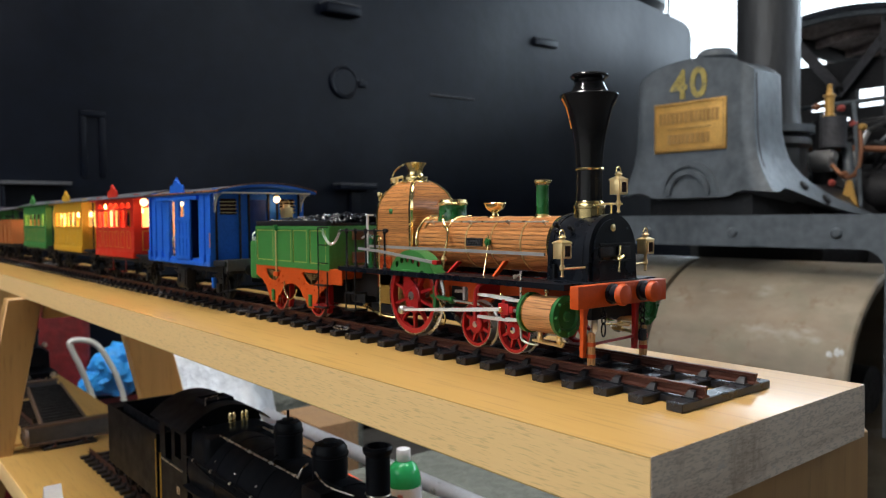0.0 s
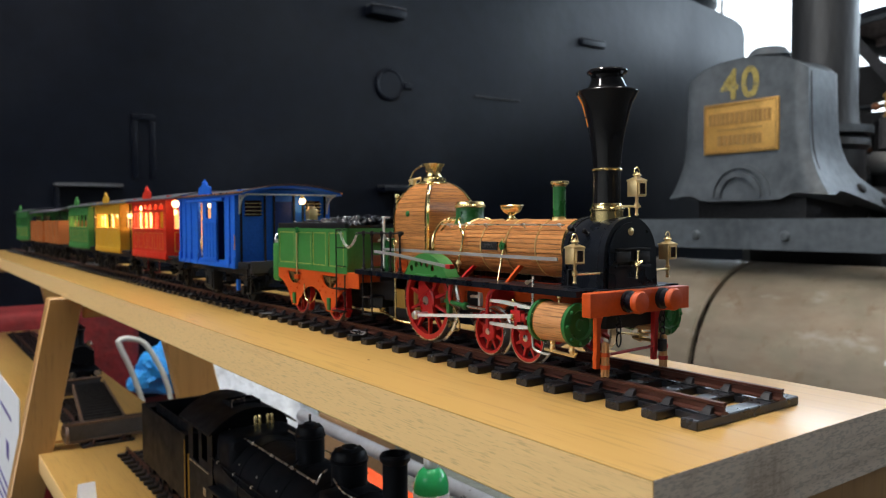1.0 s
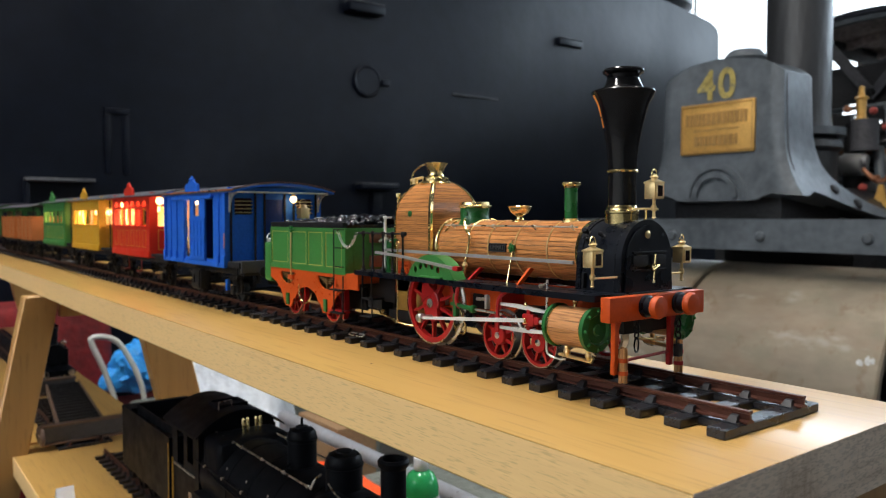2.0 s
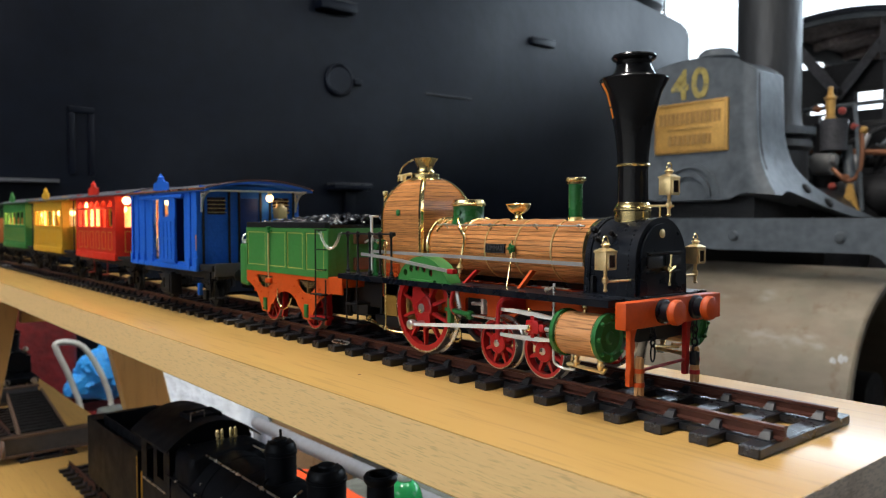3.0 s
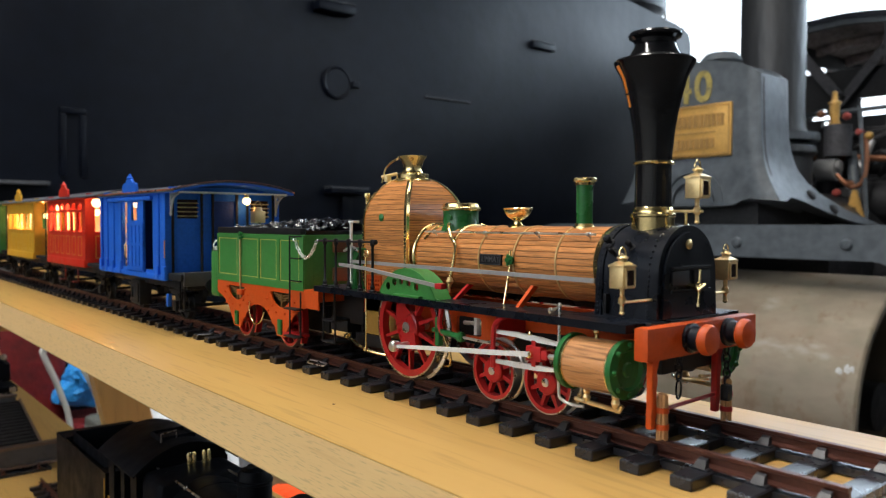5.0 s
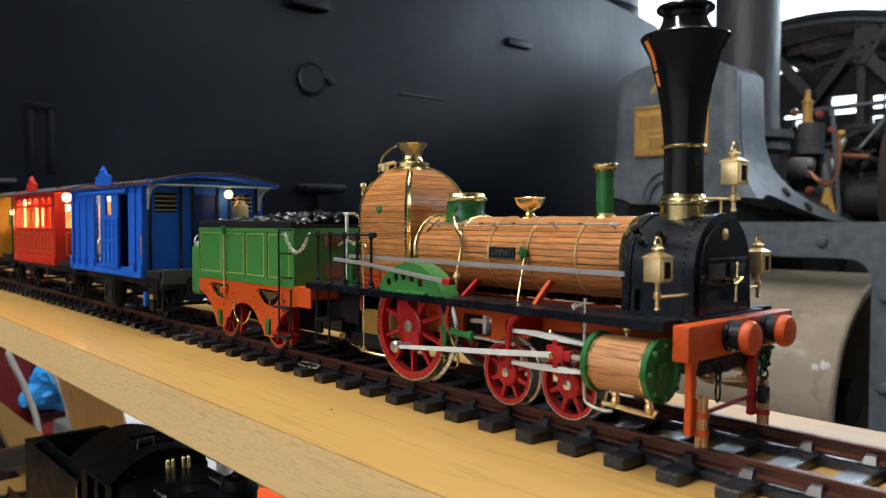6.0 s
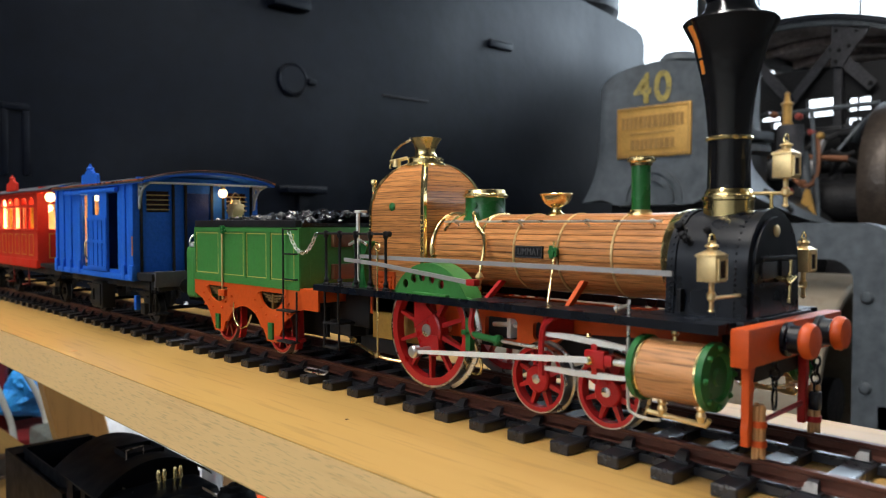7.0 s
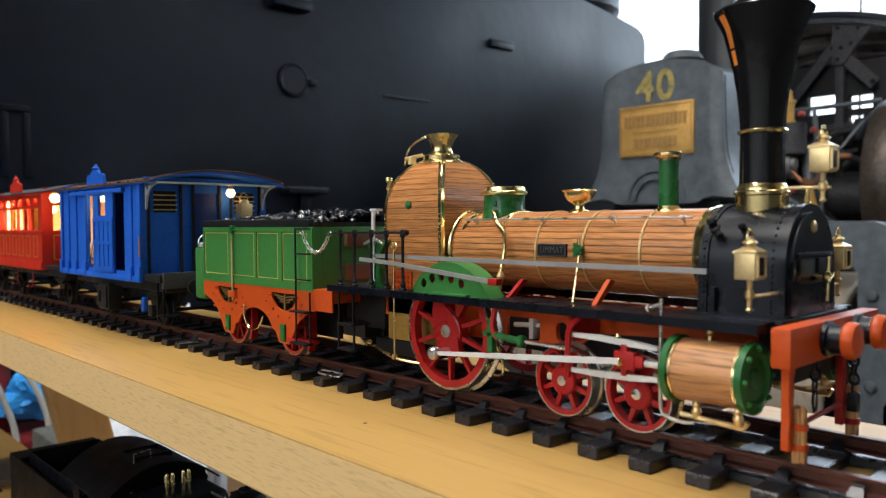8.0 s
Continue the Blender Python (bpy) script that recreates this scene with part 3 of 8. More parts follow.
TARP = mat("sooty_brown_canopy", (0.34, 0.28, 0.26), 0.85, var=0.7, scale=4, bump=0.4, spec=0.2)
# machinery of the engine under its canopy, seen past the chimney
engine = thing("traction_engine", (4.6, 1.2, FLOOR), "sooty steam engine with brass fittings under a canopy", "engine")
fly = B(); lathe(fly, [(0.33, -0.06), (0.40, -0.06), (0.405, -0.05), (0.405, 0.05), (0.40, 0.06), (0.33, 0.06)], (3.78, 1.10, 0.26), (0, 1, 0), 56, True)
fly = part("flywheel", fly, FLYWHEEL, engine, "dark worn iron flywheel")
for a in range(6):
    w = radians(60 * a + 12)
    bm = B(); obox(bm, Matrix.Translation((3.78 + 0.19 * math.cos(w), 1.10, 0.26 + 0.19 * math.sin(w))) @ Matrix.Rotation(-w, 4, "Y"), 0.31, 0.035, 0.04, 0.008)
    part("spoke", bm, IRON_DARK, fly)
bm = B(); cyl(bm, (3.78, 0.98, 0.26), (3.78, 1.75, 0.26), 0.05, n=20)
part("crankshaft", bm, IRON_DARK, engine)
for p, q, r, m, nm in [((3.55, 1.78, 0.372), (3.55, 1.50, 0.372), 0.026, ROD_GREY, "piston_rod"), ((3.56, 1.61, 0.355), (3.56, 1.52, 0.355), 0.055, ROD_GREY, "crosshead"),
                       ((3.62, 1.60, 0.05), (3.62, 1.60, 0.56), 0.045, IRON_DARK, "pipe"), ((3.5, 1.36, 0.12), (3.5, 1.40, 0.62), 0.010, IRON, "pipe"),
                       ((3.7, 1.72, 0.44), (3.7, 1.30, 0.40), 0.016, COPPER_OLD, "copper_pipe"), ((3.6, 1.52, 0.16), (3.75, 1.44, 0.50), 0.020, ROD_GREY, "lever"),
                       ((3.6, 1.44, 0.14), (3.66, 1.50, 0.44), 0.026, IRON, "lever"), ((3.58, 1.53, 0.42), (3.58, 1.53, 0.57), 0.062, IRON_DULL, "valve_chest"),
                       ((3.9, 1.95, 0.54), (3.9, 1.2, 0.55), 0.022, IRON_DARK, "pipe"), ((3.9, 1.9, 0.40), (3.9, 1.2, 0.36), 0.03, IRON_DARK, "pipe"),
                       ((3.8, 1.85, 0.66), (3.8, 1.2, 0.67), 0.012, IRON, "pipe"), ((3.7, 1.95, 0.20), (3.7, 1.2, 0.20), 0.10, IRON_DARK, "cylinder")]:
    bm = B(); cyl(bm, p, q, r, n=16)
    part(nm, bm, m, engine)
bm = B(); lathe(bm, [(0.016, 0), (0.028, 0.008), (0.028, 0.014), (0.021, 0.02), (0.023, 0.10), (0.030, 0.105), (0.030, 0.113), (0.016, 0.12), (0.011, 0.15), (0.015, 0.16), (0, 0.17)], (3.55, 1.535, 0.565), (0, 0, 1), 20)
part("lubricator", bm, PLATE_BRASS, engine, "brass lubricator")
for y, z, m in ((1.46, 0.60, RED_OLD), (1.40, 0.52, RED_OLD), (1.36, 0.50, PLATE_BRASS), (1.50, 0.24, RED_OLD), (1.44, 0.28, COPPER_OLD), (1.58, 0.62, COPPER_OLD)):
    bm = B(); lathe(bm, [(0.012, 0), (0.018, 0.006), (0.018, 0.024), (0.009, 0.036), (0, 0.036)], (3.52, y, z), (-1, 0, 0), 14)
    part("gauge_cock", bm, m, engine)
bm = B(); tube(bm, [(3.5, 1.37, 0.50), (3.5, 1.365, 0.36), (3.5, 1.39, 0.28), (3.5, 1.44, 0.27), (3.5, 1.50, 0.33)], 0.011, 8, 5)
part("copper_pipe", bm, COPPER_OLD, engine)
bm = B(); prism(bm, [(1.36, 0.12), (1.395, 0.25), (1.41, 0.25), (1.445, 0.12), (1.42, 0.12), (1.405, 0.17), (1.395, 0.17), (1.385, 0.12)], "x", 3.46, 3.48)
part("bracket", bm, PLATE_BRASS, engine)
rf = random.Random(11)
for k in range(64):
    y, z = rf.uniform(1.15, 1.88), rf.uniform(0.12, 0.54)
    bm = B()
    if k % 2:
        box(bm, 3.85 + rf.uniform(0, 0.4), 4.4, y, y + rf.uniform(0.04, 0.14), z, z + rf.uniform(0.05, 0.14), 0.01)
    else:
        tube(bm, [(3.8, y, z), (3.7, y - 0.1, z + rf.uniform(-0.1, 0.1)), (3.8, y - 0.22, z + rf.uniform(-0.15, 0.15))], rf.uniform(0.008, 0.02), 8, 4)
    part("fitting", bm, (IRON_DARK, IRON_DARK, IRON_DARK, IRON_DARK, IRON, IRON_DARK, IRON_DARK)[k % 7], engine)
CY0, CY1 = 0.55, 2.62


def canopy_z(y, up=0.0):
    """Height of the arched canopy at y."""
    return 1.455 - 0.29 * (y - 2.14) ** 2 + up


CYS = [CY1 + (CY0 - CY1) * q / 20 for q in range(21)]
bm = B()
rings = []
for k in range(14):
    x = 4.99 + 2.4 * k / 13
    rings.append([(x, y, canopy_z(y, -0.005 + 0.010 * noise.noise(Vector((x * 3, y * 9, 0))))) for y in CYS] + [(x, y, canopy_z(y, -0.045 + 0.012 * noise.noise(Vector((x * 3, y * 9, 5))))) for y in CYS[::-1]])
hull(bm, rings)
can = part("canopy", bm, TARP, engine, "dark sooty arched canopy roof", 20)
for lo, hi, x0, x1, m in ((-0.024, 0.008, 4.93, 4.99, FASCIA), (-0.062, -0.024, 4.95, 4.99, IRON)):
    bm = B(); prism(bm, [(y, canopy_z(y, hi)) for y in CYS] + [(y, canopy_z(y, lo)) for y in CYS[::-1]], "x", x0, x1)
    part("fascia", bm, m, can)
for x in (5.45, 5.95, 6.45, 6.95):
    bm = B(); prism(bm, [(y, canopy_z(y, -0.055)) for y in CYS] + [(y, canopy_z(y, -0.105)) for y in CYS[::-1]], "x", x - 0.03, x + 0.03)
    part("rafter", bm, TARP, can)
for y in (2.5, 1.35, 0.95):
    bm = B(); box(bm, 5.0, 7.35, y - 0.025, y + 0.025, canopy_z(y, -0.15), canopy_z(y, -0.055), 0.006)
    part("purlin", bm, IRON_DARK, can)
# the post with its flat braces and corner plates
bm = B(); box(bm, 5.00, 5.05, 1.790, 1.842, FLOOR, canopy_z(1.815, -0.06), 0.006)
part("canopy_post", bm, IRON_DULL, engine)
for x, y in ((6.9, 2.45), (6.9, 1.0)):
    bm = B(); cyl(bm, (x, y, FLOOR), (x, y, canopy_z(y, -0.05)), 0.035, n=14)
    part("canopy_post", bm, IRON_DARK, engine)
for (ya, za), (yb, zb), w in (((2.10, 0.90), (2.44, 1.32), 0.070), ((2.12, 0.89), (1.83, 1.24), 0.060), ((1.80, 1.16), (1.60, 0.95), 0.075)):
    d = Vector((0, yb - ya, zb - za)).normalized() * w / 2
    bm = B(); prism(bm, [(ya - d.z, za + d.y), (yb - d.z, zb + d.y), (yb + d.z, zb - d.y), (ya + d.z, za - d.y)], "x", 4.985, 4.998)
    br = part("brace", bm, IRON_DULL, engine)
    for u in (0.08, 0.92):
        bm = B(); lathe(bm, [(0.016, 0), (0.016, 0.006), (0.010, 0.012), (0, 0.012)], (4.985, ya + (yb - ya) * u, za + (zb - za) * u), (-1, 0, 0), 8)
        part("bolt", bm, IRON_DARK, br)
bm = B(); prism(bm, [(1.85, 1.385), (1.60, 1.335), (1.71, 1.20), (1.775, 1.10), (1.85, 1.10)], "x", 4.972, 4.984)
gp = part("corner_plate", bm, IRON_DULL, engine, "grey bolted corner plate")
for y, z in ((1.82, 1.33), (1.70, 1.31), (1.80, 1.20), (1.74, 1.22), (1.82, 1.13)):
    bm = B(); lathe(bm, [(0.013, 0), (0.013, 0.006), (0.008, 0.010), (0, 0.010)], (4.972, y, z), (-1, 0, 0), 8)
    part("bolt", bm, IRON_DARK, gp)
bm = B(); plate(bm, rect(-1.5, CY1 - 0.05, FLOOR, 1.12), [arc(2.28, 0.80, 0.075, 0, 180, 10), rect(2.20, 2.27, 0.70, 0.79), rect(1.856, 2.035, 0.800, 0.925), rect(1.635, 1.776, 0.815, 0.905), rect(1.69, 1.776, 0.575, 0.775), rect(2.07, 2.12, 0.66, 0.745), rect(1.92, 2.00, 0.55, 0.69)], "x", 5.06, 5.12)
part("cab_sheet", bm, IRON_DARK, engine, "sooty cab sheet with openings")
bm = B(); box(bm, 3.45, 4.9, 0.2, 1.34, FLOOR + 0.35, 0.0, 0.03)
part("firebox_casing", bm, IRON_DARK, engine)

# ---------------------------------------------------------------- the display stand
stand = thing("display_stand", (0, 1.0, FLOOR), "lacquered beech display stand with two tiers and splayed legs", "stand")
SX0, SX1, SY0, SY1, ST = -0.103, 0.083, -0.026, 2.62, 0.028
bm = B(); box(bm, SX0, SX1, SY0, SY1, -ST, 0, 0.0006, 2)
part("top_board", bm, SHELF, stand)
bm = B(); box(bm, SX0 - 0.0001, SX0 + 0.0003, SY0, SY1, -ST + 0.0008, -0.0008)
part("edge_lipping", bm, SHELF_EDGE, stand, "pale flecked edge lipping")
stains(SHELF_END, (0.26, 0.165, 0.10), 24.0, 0.50, 0.66, (1, 1, 0.45), 0.85)
stains(SHELF_END, (0.56, 0.50, 0.44), 60.0, 0.60, 0.70, (1, 1, 1.4), 0.7)
bm = B()
rings = []
for k in range(91):
    x = SX0 + 0.0004 + (SX1 - SX0 - 0.0008) * k / 90
    n1, n2, n3 = (noise.noise(Vector((x * q, 3.1 * q, 0.7))) for q in (55.0, 160.0, 420.0))
    zt = -0.0002 - 0.0006 * max(0.6 * n1 + n3, 0.0)
    rings.append([(x, SY0 - 0.0004 + 0.0002 * n2, -ST + 0.0005), (x, SY0 - 0.0004 - 0.0002 * n1, -ST * 0.6), (x, SY0 - 0.0003 + 0.0002 * n3, -ST * 0.3), (x, SY0 - 0.0001 + 0.00005 * n3, zt), (x, SY0 + 0.0003, zt), (x, SY0 + 0.0003, -ST + 0.0005)])
hull(bm, rings)
part("end_face", bm, SHELF_END, stand, "grey chipped raw end grain", 25)
LZ = -0.265
for y0, y1, x0 in ((0.16, 1.150, -0.145), (1.1535, SY1, -0.158)):
    bm = B(); box(bm, x0 + 0.0012, 0.198 if y0 < 1 else 0.075, y0, y1, LZ - 0.028, LZ, 0.0015)
    part("lower_board", bm, SHELF, stand)
    bm = B(); box(bm, x0, x0 + 0.0012, y0, y1, LZ - 0.028, LZ - 0.0003, 0.0005)
    part("edge_lipping", bm, SHELF_EDGE, stand, "pale flecked edge lipping")
bm = B(); box(bm, -0.15, 0.074, 1.1505, 1.1530, LZ - 0.026, LZ + 0.0035, 0.0004)
part("joint_strip", bm, LEG, stand, "brown strip between the lower boards")
for y in (1.105, 2.455):
    bm = B(); box(bm, -0.076, 0.060, y, y + 0.02, -0.062, -ST - 0.0005, 0.001)
    part("apron", bm, LEG, stand)
for x, y, r, m in ((-0.0945, 0.499, 0.0026, "knot"), (-0.068, 0.2275, 0.0009, "dot")):
    bm = B(); lathe(bm, [(r, 0), (r * 0.9, 0.00012), (0, 0.00016)], (x, y, 0), (0, 0, 1), 14)
    part("knot", bm, KNOT if m == "knot" else JOINT, stand)


def leg(xt, xb, y0, y1, w, zb=FLOOR):
    bm = B()
    vs = hull(bm, [[(xt - w / 2, y0, -ST), (xt + w / 2, y0, -ST), (xt + w / 2, y1, -ST), (xt - w / 2, y1, -ST)],
                   [(xb - w / 2, y0, zb), (xb + w / 2, y0, zb), (xb + w / 2, y1, zb), (xb - w / 2, y1, zb)]])
    bmesh.ops.bevel(bm, geom=list(bm.edges), offset=0.002, segments=1, affect="EDGES")
    part("leg", bm, LEG, stand)


for y in (1.10, 2.45):
    leg(-0.101, -0.310, y, y + 0.03, 0.049)
    leg(0.062, 0.300, y, y + 0.03, 0.07)
leg(0.022, 0.043, -0.020, 0.012, 0.166)

# ---------------------------------------------------------------- track
RT = 0.0100
PITCH = 0.02125


def sleeper_mesh():
    bm = B()
    box(bm, -0.0408, 0.0373, 0.0014, 0.0103, 0, 0.0043, 0.0005, 1)
    for x in (-0.0239, 0.0208):
        box(bm, x - 0.0060, x + 0.0060, 0.0024, 0.0094, 0.0043, 0.0050)
        for e in (-1, 1):
            hull(bm, [[(x + e * 0.0029, 0.0034, 0.0048), (x + e * 0.0058, 0.0034, 0.0048), (x + e * 0.0058, 0.0084, 0.0048), (x + e * 0.0029, 0.0084, 0.0048)],
                      [(x + e * 0.0017, 0.0042, 0.0080), (x + e * 0.0034, 0.0042, 0.0074), (x + e * 0.0034, 0.0076, 0.0074), (x + e * 0.0017, 0.0076, 0.0080)]])
    bmesh.ops.recalc_face_normals(bm, faces=bm.faces)
    me = bpy.data.meshes.new("sleeper")
    bm.to_mesh(me)
    bm.free()
    me.materials.append(SLEEPER)
    return me


SLEEPER_MESH = sleeper_mesh()


def track(at, count, label):
    tr = thing("model_track", at, label, "model track")
    ln = count * PITCH
    for c in (-0.0239, 0.0208):
        bm = B()
        sec = [(-0.0028, 0.0046), (0.0028, 0.0046), (0.0028, 0.0054), (0.0007, 0.0060), (0.0007, 0.0084), (0.0014, 0.0088), (0.0014, 0.0099), (0.0012, 0.0100), (-0.0012, 0.0100), (-0.0014, 0.0099), (-0.0014, 0.0088), (-0.0007, 0.0084), (-0.0007, 0.0060), (-0.0028, 0.0054)]
        prism(bm, [(at[0] + c + x, at[2] + z) for x, z in sec], "y", at[1], at[1] + ln)
        part("rail", bm, RAIL, tr, "", 20)
        bm = B(); box(bm, at[0] + c - 0.0040, at[0] + c + 0.0040, at[1] + 0.0030, at[1] + ln - PITCH + 0.0090, at[2] + 0.0006, at[2] + 0.0034)
        part("link_strip", bm, SLEEPER, tr)
    for k in range(count):
        ob = new("sleeper", SLEEPER_MESH)
        ob.parent = tr
        ob.location = (0, k * PITCH, 0)
    return tr


track((0, 0.0, 0), 118, "model railway track with brown rails on dark plastic sleepers")
bm = B()
clip = [(-0.0322, 0.2935), (-0.0326, 0.3095), (-0.0340, 0.3110), (-0.0356, 0.3095), (-0.0352, 0.2945), (-0.0338, 0.2930), (-0.0322, 0.2935)]
tube(bm, [(x, y, 0.0060 + (x + 0.034) * 0.4) for x, y in clip], 0.0005, 6, 4)
solid("wire_clip", bm, STEEL, "bent bright wire clip lying on a sleeper", "clip")

# ---------------------------------------------------------------- the model locomotive
def spoked_wheel(parent, cx, cy, cz, r, s, spokes, paint, wide=0.0052, hub=0.0055, boss=0.0):
    """A flanged wheel whose outer face looks to side s. Rim is the part; tyre, hub and each spoke belong to it."""
    d = (s, 0, 0)
    c = (cx - s * wide, cy, cz)
    bm = B()
    lathe(bm, [(r * 0.83, 0.0008), (r * 0.955, 0.0008), (r * 0.955, wide - 0.0002), (r * 0.83, wide - 0.0002)], c, d, 48, True)
    w = part("wheel", bm, paint, parent)
    bm = B()
    lathe(bm, [(r * 0.95, -0.0012), (r * 1.06, -0.0012), (r * 1.06, -0.0002), (r * 1.0, 0.0004), (r * 0.985, wide), (r * 0.95, wide)], c, d, 56, True)
    part("tyre", bm, TYRE, w, "bright turned steel tyre")
    bm = B()
    lathe(bm, [(0, 0.0002), (hub, 0.0002), (hub, wide), (hub * 0.9, wide + 0.0006), (hub * 0.45, wide + 0.0006), (0, wide + 0.0006)], c, d, 28)
    if boss:
        prism(bm, [(cy + y, cz + z) for y, z in [(hub * 0.98, 0), (hub * 0.95, boss * 0.5), (hub * 0.85, boss), (hub * 0.06, boss), (0.0, boss * 0.52), (-hub * 0.5, boss * 0.38)]], "x", cx - s * 0.0015, cx + s * 0.0010)
        prism(bm, [(cy + y, cz + z) for y, z in [(-0.0075, -0.002), (-0.0085, -0.0085), (-0.005, -0.0115), (0.003, -0.0105), (hub * 0.8, -0.002)]], "x", cx - s * 0.0015, cx + s * 0.0010)
    part("hub", bm, paint, w)
    bm = B()
    lathe(bm, [(0, wide), (hub * 0.34, wide), (hub * 0.34, wide + 0.0011), (0, wide + 0.0014)], c, d, 14)
    part("axle_end", bm, STEEL, w, "bright steel axle end")
    for k in range(spokes):
        a = 2 * math.pi * (k + 0.5) / spokes
        bm = B()
        u = Vector((0, math.cos(a), math.sin(a)))
        v = Vector((0, -math.sin(a), math.cos(a)))
        o = Vector((cx - s * 0.0028, cy, cz))
        ring = lambda q, hw, t: [o + u * q + v * hw + Vector((t, 0, 0)), o + u * q + v * hw - Vector((t, 0, 0)), o + u * q - v * hw - Vector((t, 0, 0)), o + u * q - v * hw + Vector((t, 0, 0))]
        hull(bm, [ring(hub * 0.8, 0.0011, 0.0016), ring(r * 0.86, 0.0007, 0.0011)])
        part("spoke", bm, paint, w)
    return w


loco = thing("model_locomotive", (0, 0.17, RT), "model of an early steam locomotive with walnut-lagged boiler", "model locomotive")
BR, BZ = 0.0166, 0.0726           # boiler radius and axis height
BY0, BY1 = 0.1004, 0.231

LETTER_DARK = mat("worn_dark_steel_letter", (0.085, 0.08, 0.08), 0.5, 0.5, var=0.2, scale=200)
# boiler: dark drum under single staves
bm = B(); cyl(bm, (0, BY0 - 0.002, BZ), (0, BY1 + 0.002, BZ), BR - 0.0006, n=48)
boiler = part("boiler", bm, JOINT, loco)
NST = 38
for k in range(NST):
    a0, a1 = 2 * math.pi * (k + 0.018) / NST, 2 * math.pi * (k + 0.982) / NST
    bm = B()
    sec = [(BR - 0.0008, a0), (BR, a0 + 0.007), (BR + 0.00014, (a0 + a1) / 2), (BR, a1 - 0.007), (BR - 0.0008, a1)]
    hull(bm, [[(q * math.cos(a), y, BZ + q * math.sin(a)) for q, a in sec] for y in (BY0, BY1)])
    part("stave", bm, STAVE, boiler)
bm = B(); lathe(bm, [(BR - 0.0002, 0), (BR + 0.0013, 0), (BR + 0.0014, 0.0008), (BR + 0.0013, 0.0032), (BR + 0.0007, 0.0042), (BR + 0.0006, 0.0058), (BR - 0.0002, 0.0058)], (0, BY0 - 0.0002, BZ), (0, 1, 0), 56, True)
part("boiler_band", bm, BRASS, loco, "broad stepped brass hoop")
for y, w in ((0.1268, 0.0009), (0.1528, 0.0009), (0.1765, 0.0009)):
    bm = B(); lathe(bm, [(BR - 0.0002, 0), (BR + 0.0005, 0.0), (BR + 0.0005, w), (BR - 0.0002, w)], (0, y, BZ), (0, 1, 0), 56, True)
    part("boiler_band", bm, BRASS_DULL, loco, "thin polished brass band")
bm = B()
torus(bm, (0, BY1 - 0.003, BZ), (0, 1, 0), BR + 0.0004, 0.0015, 56, 10)
part("boiler_band", bm, BRASS, loco, "rounded polished brass hoop")

# smokebox: arched black casing with rivet rows
SW, SZ0, SZC, SY_F, SY_R = 0.0198, 0.0535, 0.0700, 0.0735, 0.1012
def arch(w, z0, zc, n=22, spread=0.0010):
    """Arched section whose flanks spread a little towards the foot."""
    return [(-w - spread, z0)] + [(-w * math.cos(math.pi * i / n), zc + w * math.sin(math.pi * i / n)) for i in range(n + 1)] + [(w + spread, z0)]
bm = B(); prism(bm, arch(SW, SZ0, SZC), "y", SY_F, SY_R)
smokebox = part("smokebox", bm, BLACK, loco, "satin black arched smokebox")
bm = B(); prism(bm, arch(SW + 0.0007, SZ0, SZC), "y", SY_R - 0.0028, SY_R + 0.0003)
part("flange", bm, BLACK, smokebox)
bm = B(); prism(bm, arch(SW + 0.0004, SZ0, SZC), "y", SY_F - 0.0012, SY_F + 0.0008)
part("flange", bm, BLACK, smokebox)
RIVET = bpy.data.meshes.new("rivet")
t = B(); dome(t, ((0, 0, 0), (1, 0, 0)), 0.00052, 6)
t.to_mesh(RIVET); t.free()
RIVET.materials.append(BLACK)
for y, e in ((SY_F + 0.0032, 0.0), (SY_R - 0.0014, 0.0007)):
    spots = [(s * (SW + e + 0.0010 * (1 - k / 8)), SZ0 + 0.0016 + k * 0.0019, 0 if s > 0 else math.pi) for s in (-1, 1) for k in range(9)]
    spots += [((SW + e) * math.cos(math.pi * k / 24), SZC + (SW + e) * math.sin(math.pi * k / 24), math.pi * k / 24) for k in range(1, 24)]
    for x, z, w in spots:
        ob = new("rivet", RIVET)
        ob.parent = smokebox
        ob.matrix_basis = Matrix.Translation(Vector((x, y, z)) - loco.location) @ Matrix.Rotation(-w, 4, "Y")
# blower valve and its plug on the shoulder
for py, pz, q in ((0.0985, 0.0826, 0.0017), (0.0957, 0.0796, 0.0014), (0.0940, 0.0785, 0.0011), (0.0872, 0.0812, 0.0013)):
    w = math.asin((pz - SZC) / SW)
    d = Vector((-math.cos(w), 0, math.sin(w)))
    c = Vector((0, py, SZC)) + d * (SW - 0.0005)
    bm = B(); lathe(bm, [(q * 1.2, 0), (q * 1.2, 0.0009), (q * 0.7, 0.0013), (q * 0.7, 0.0026), (q, 0.0030), (q, 0.0042), (q * 0.4, 0.0050), (0, 0.0050)], c, d, 12)
    part("blower_valve", bm, BLACK_MATT, smokebox)
bm = B(); box(bm, -SW - 0.0032, -SW - 0.0002, 0.0946, 0.0962, 0.0545, 0.0625, 0.0004)
part("damper_slide", bm, BLACK_MATT, smokebox)
bm = B(); prism(bm, arch(SW - 0.0024, SZ0 + 0.0006, SZC), "y", 0.0712, 0.0724)
door = part("smokebox_door", bm, BLACK, loco, "satin black smokebox door plate")
bm = B()
for z in (0.0735, 0.0645):
    box(bm, -0.0135, 0.0135, 0.0700, 0.0713, z - 0.0006, z + 0.0006, 0.0002)
box(bm, -0.0130, -0.0018, 0.0704, 0.0714, 0.0665, 0.0722, 0.0003)
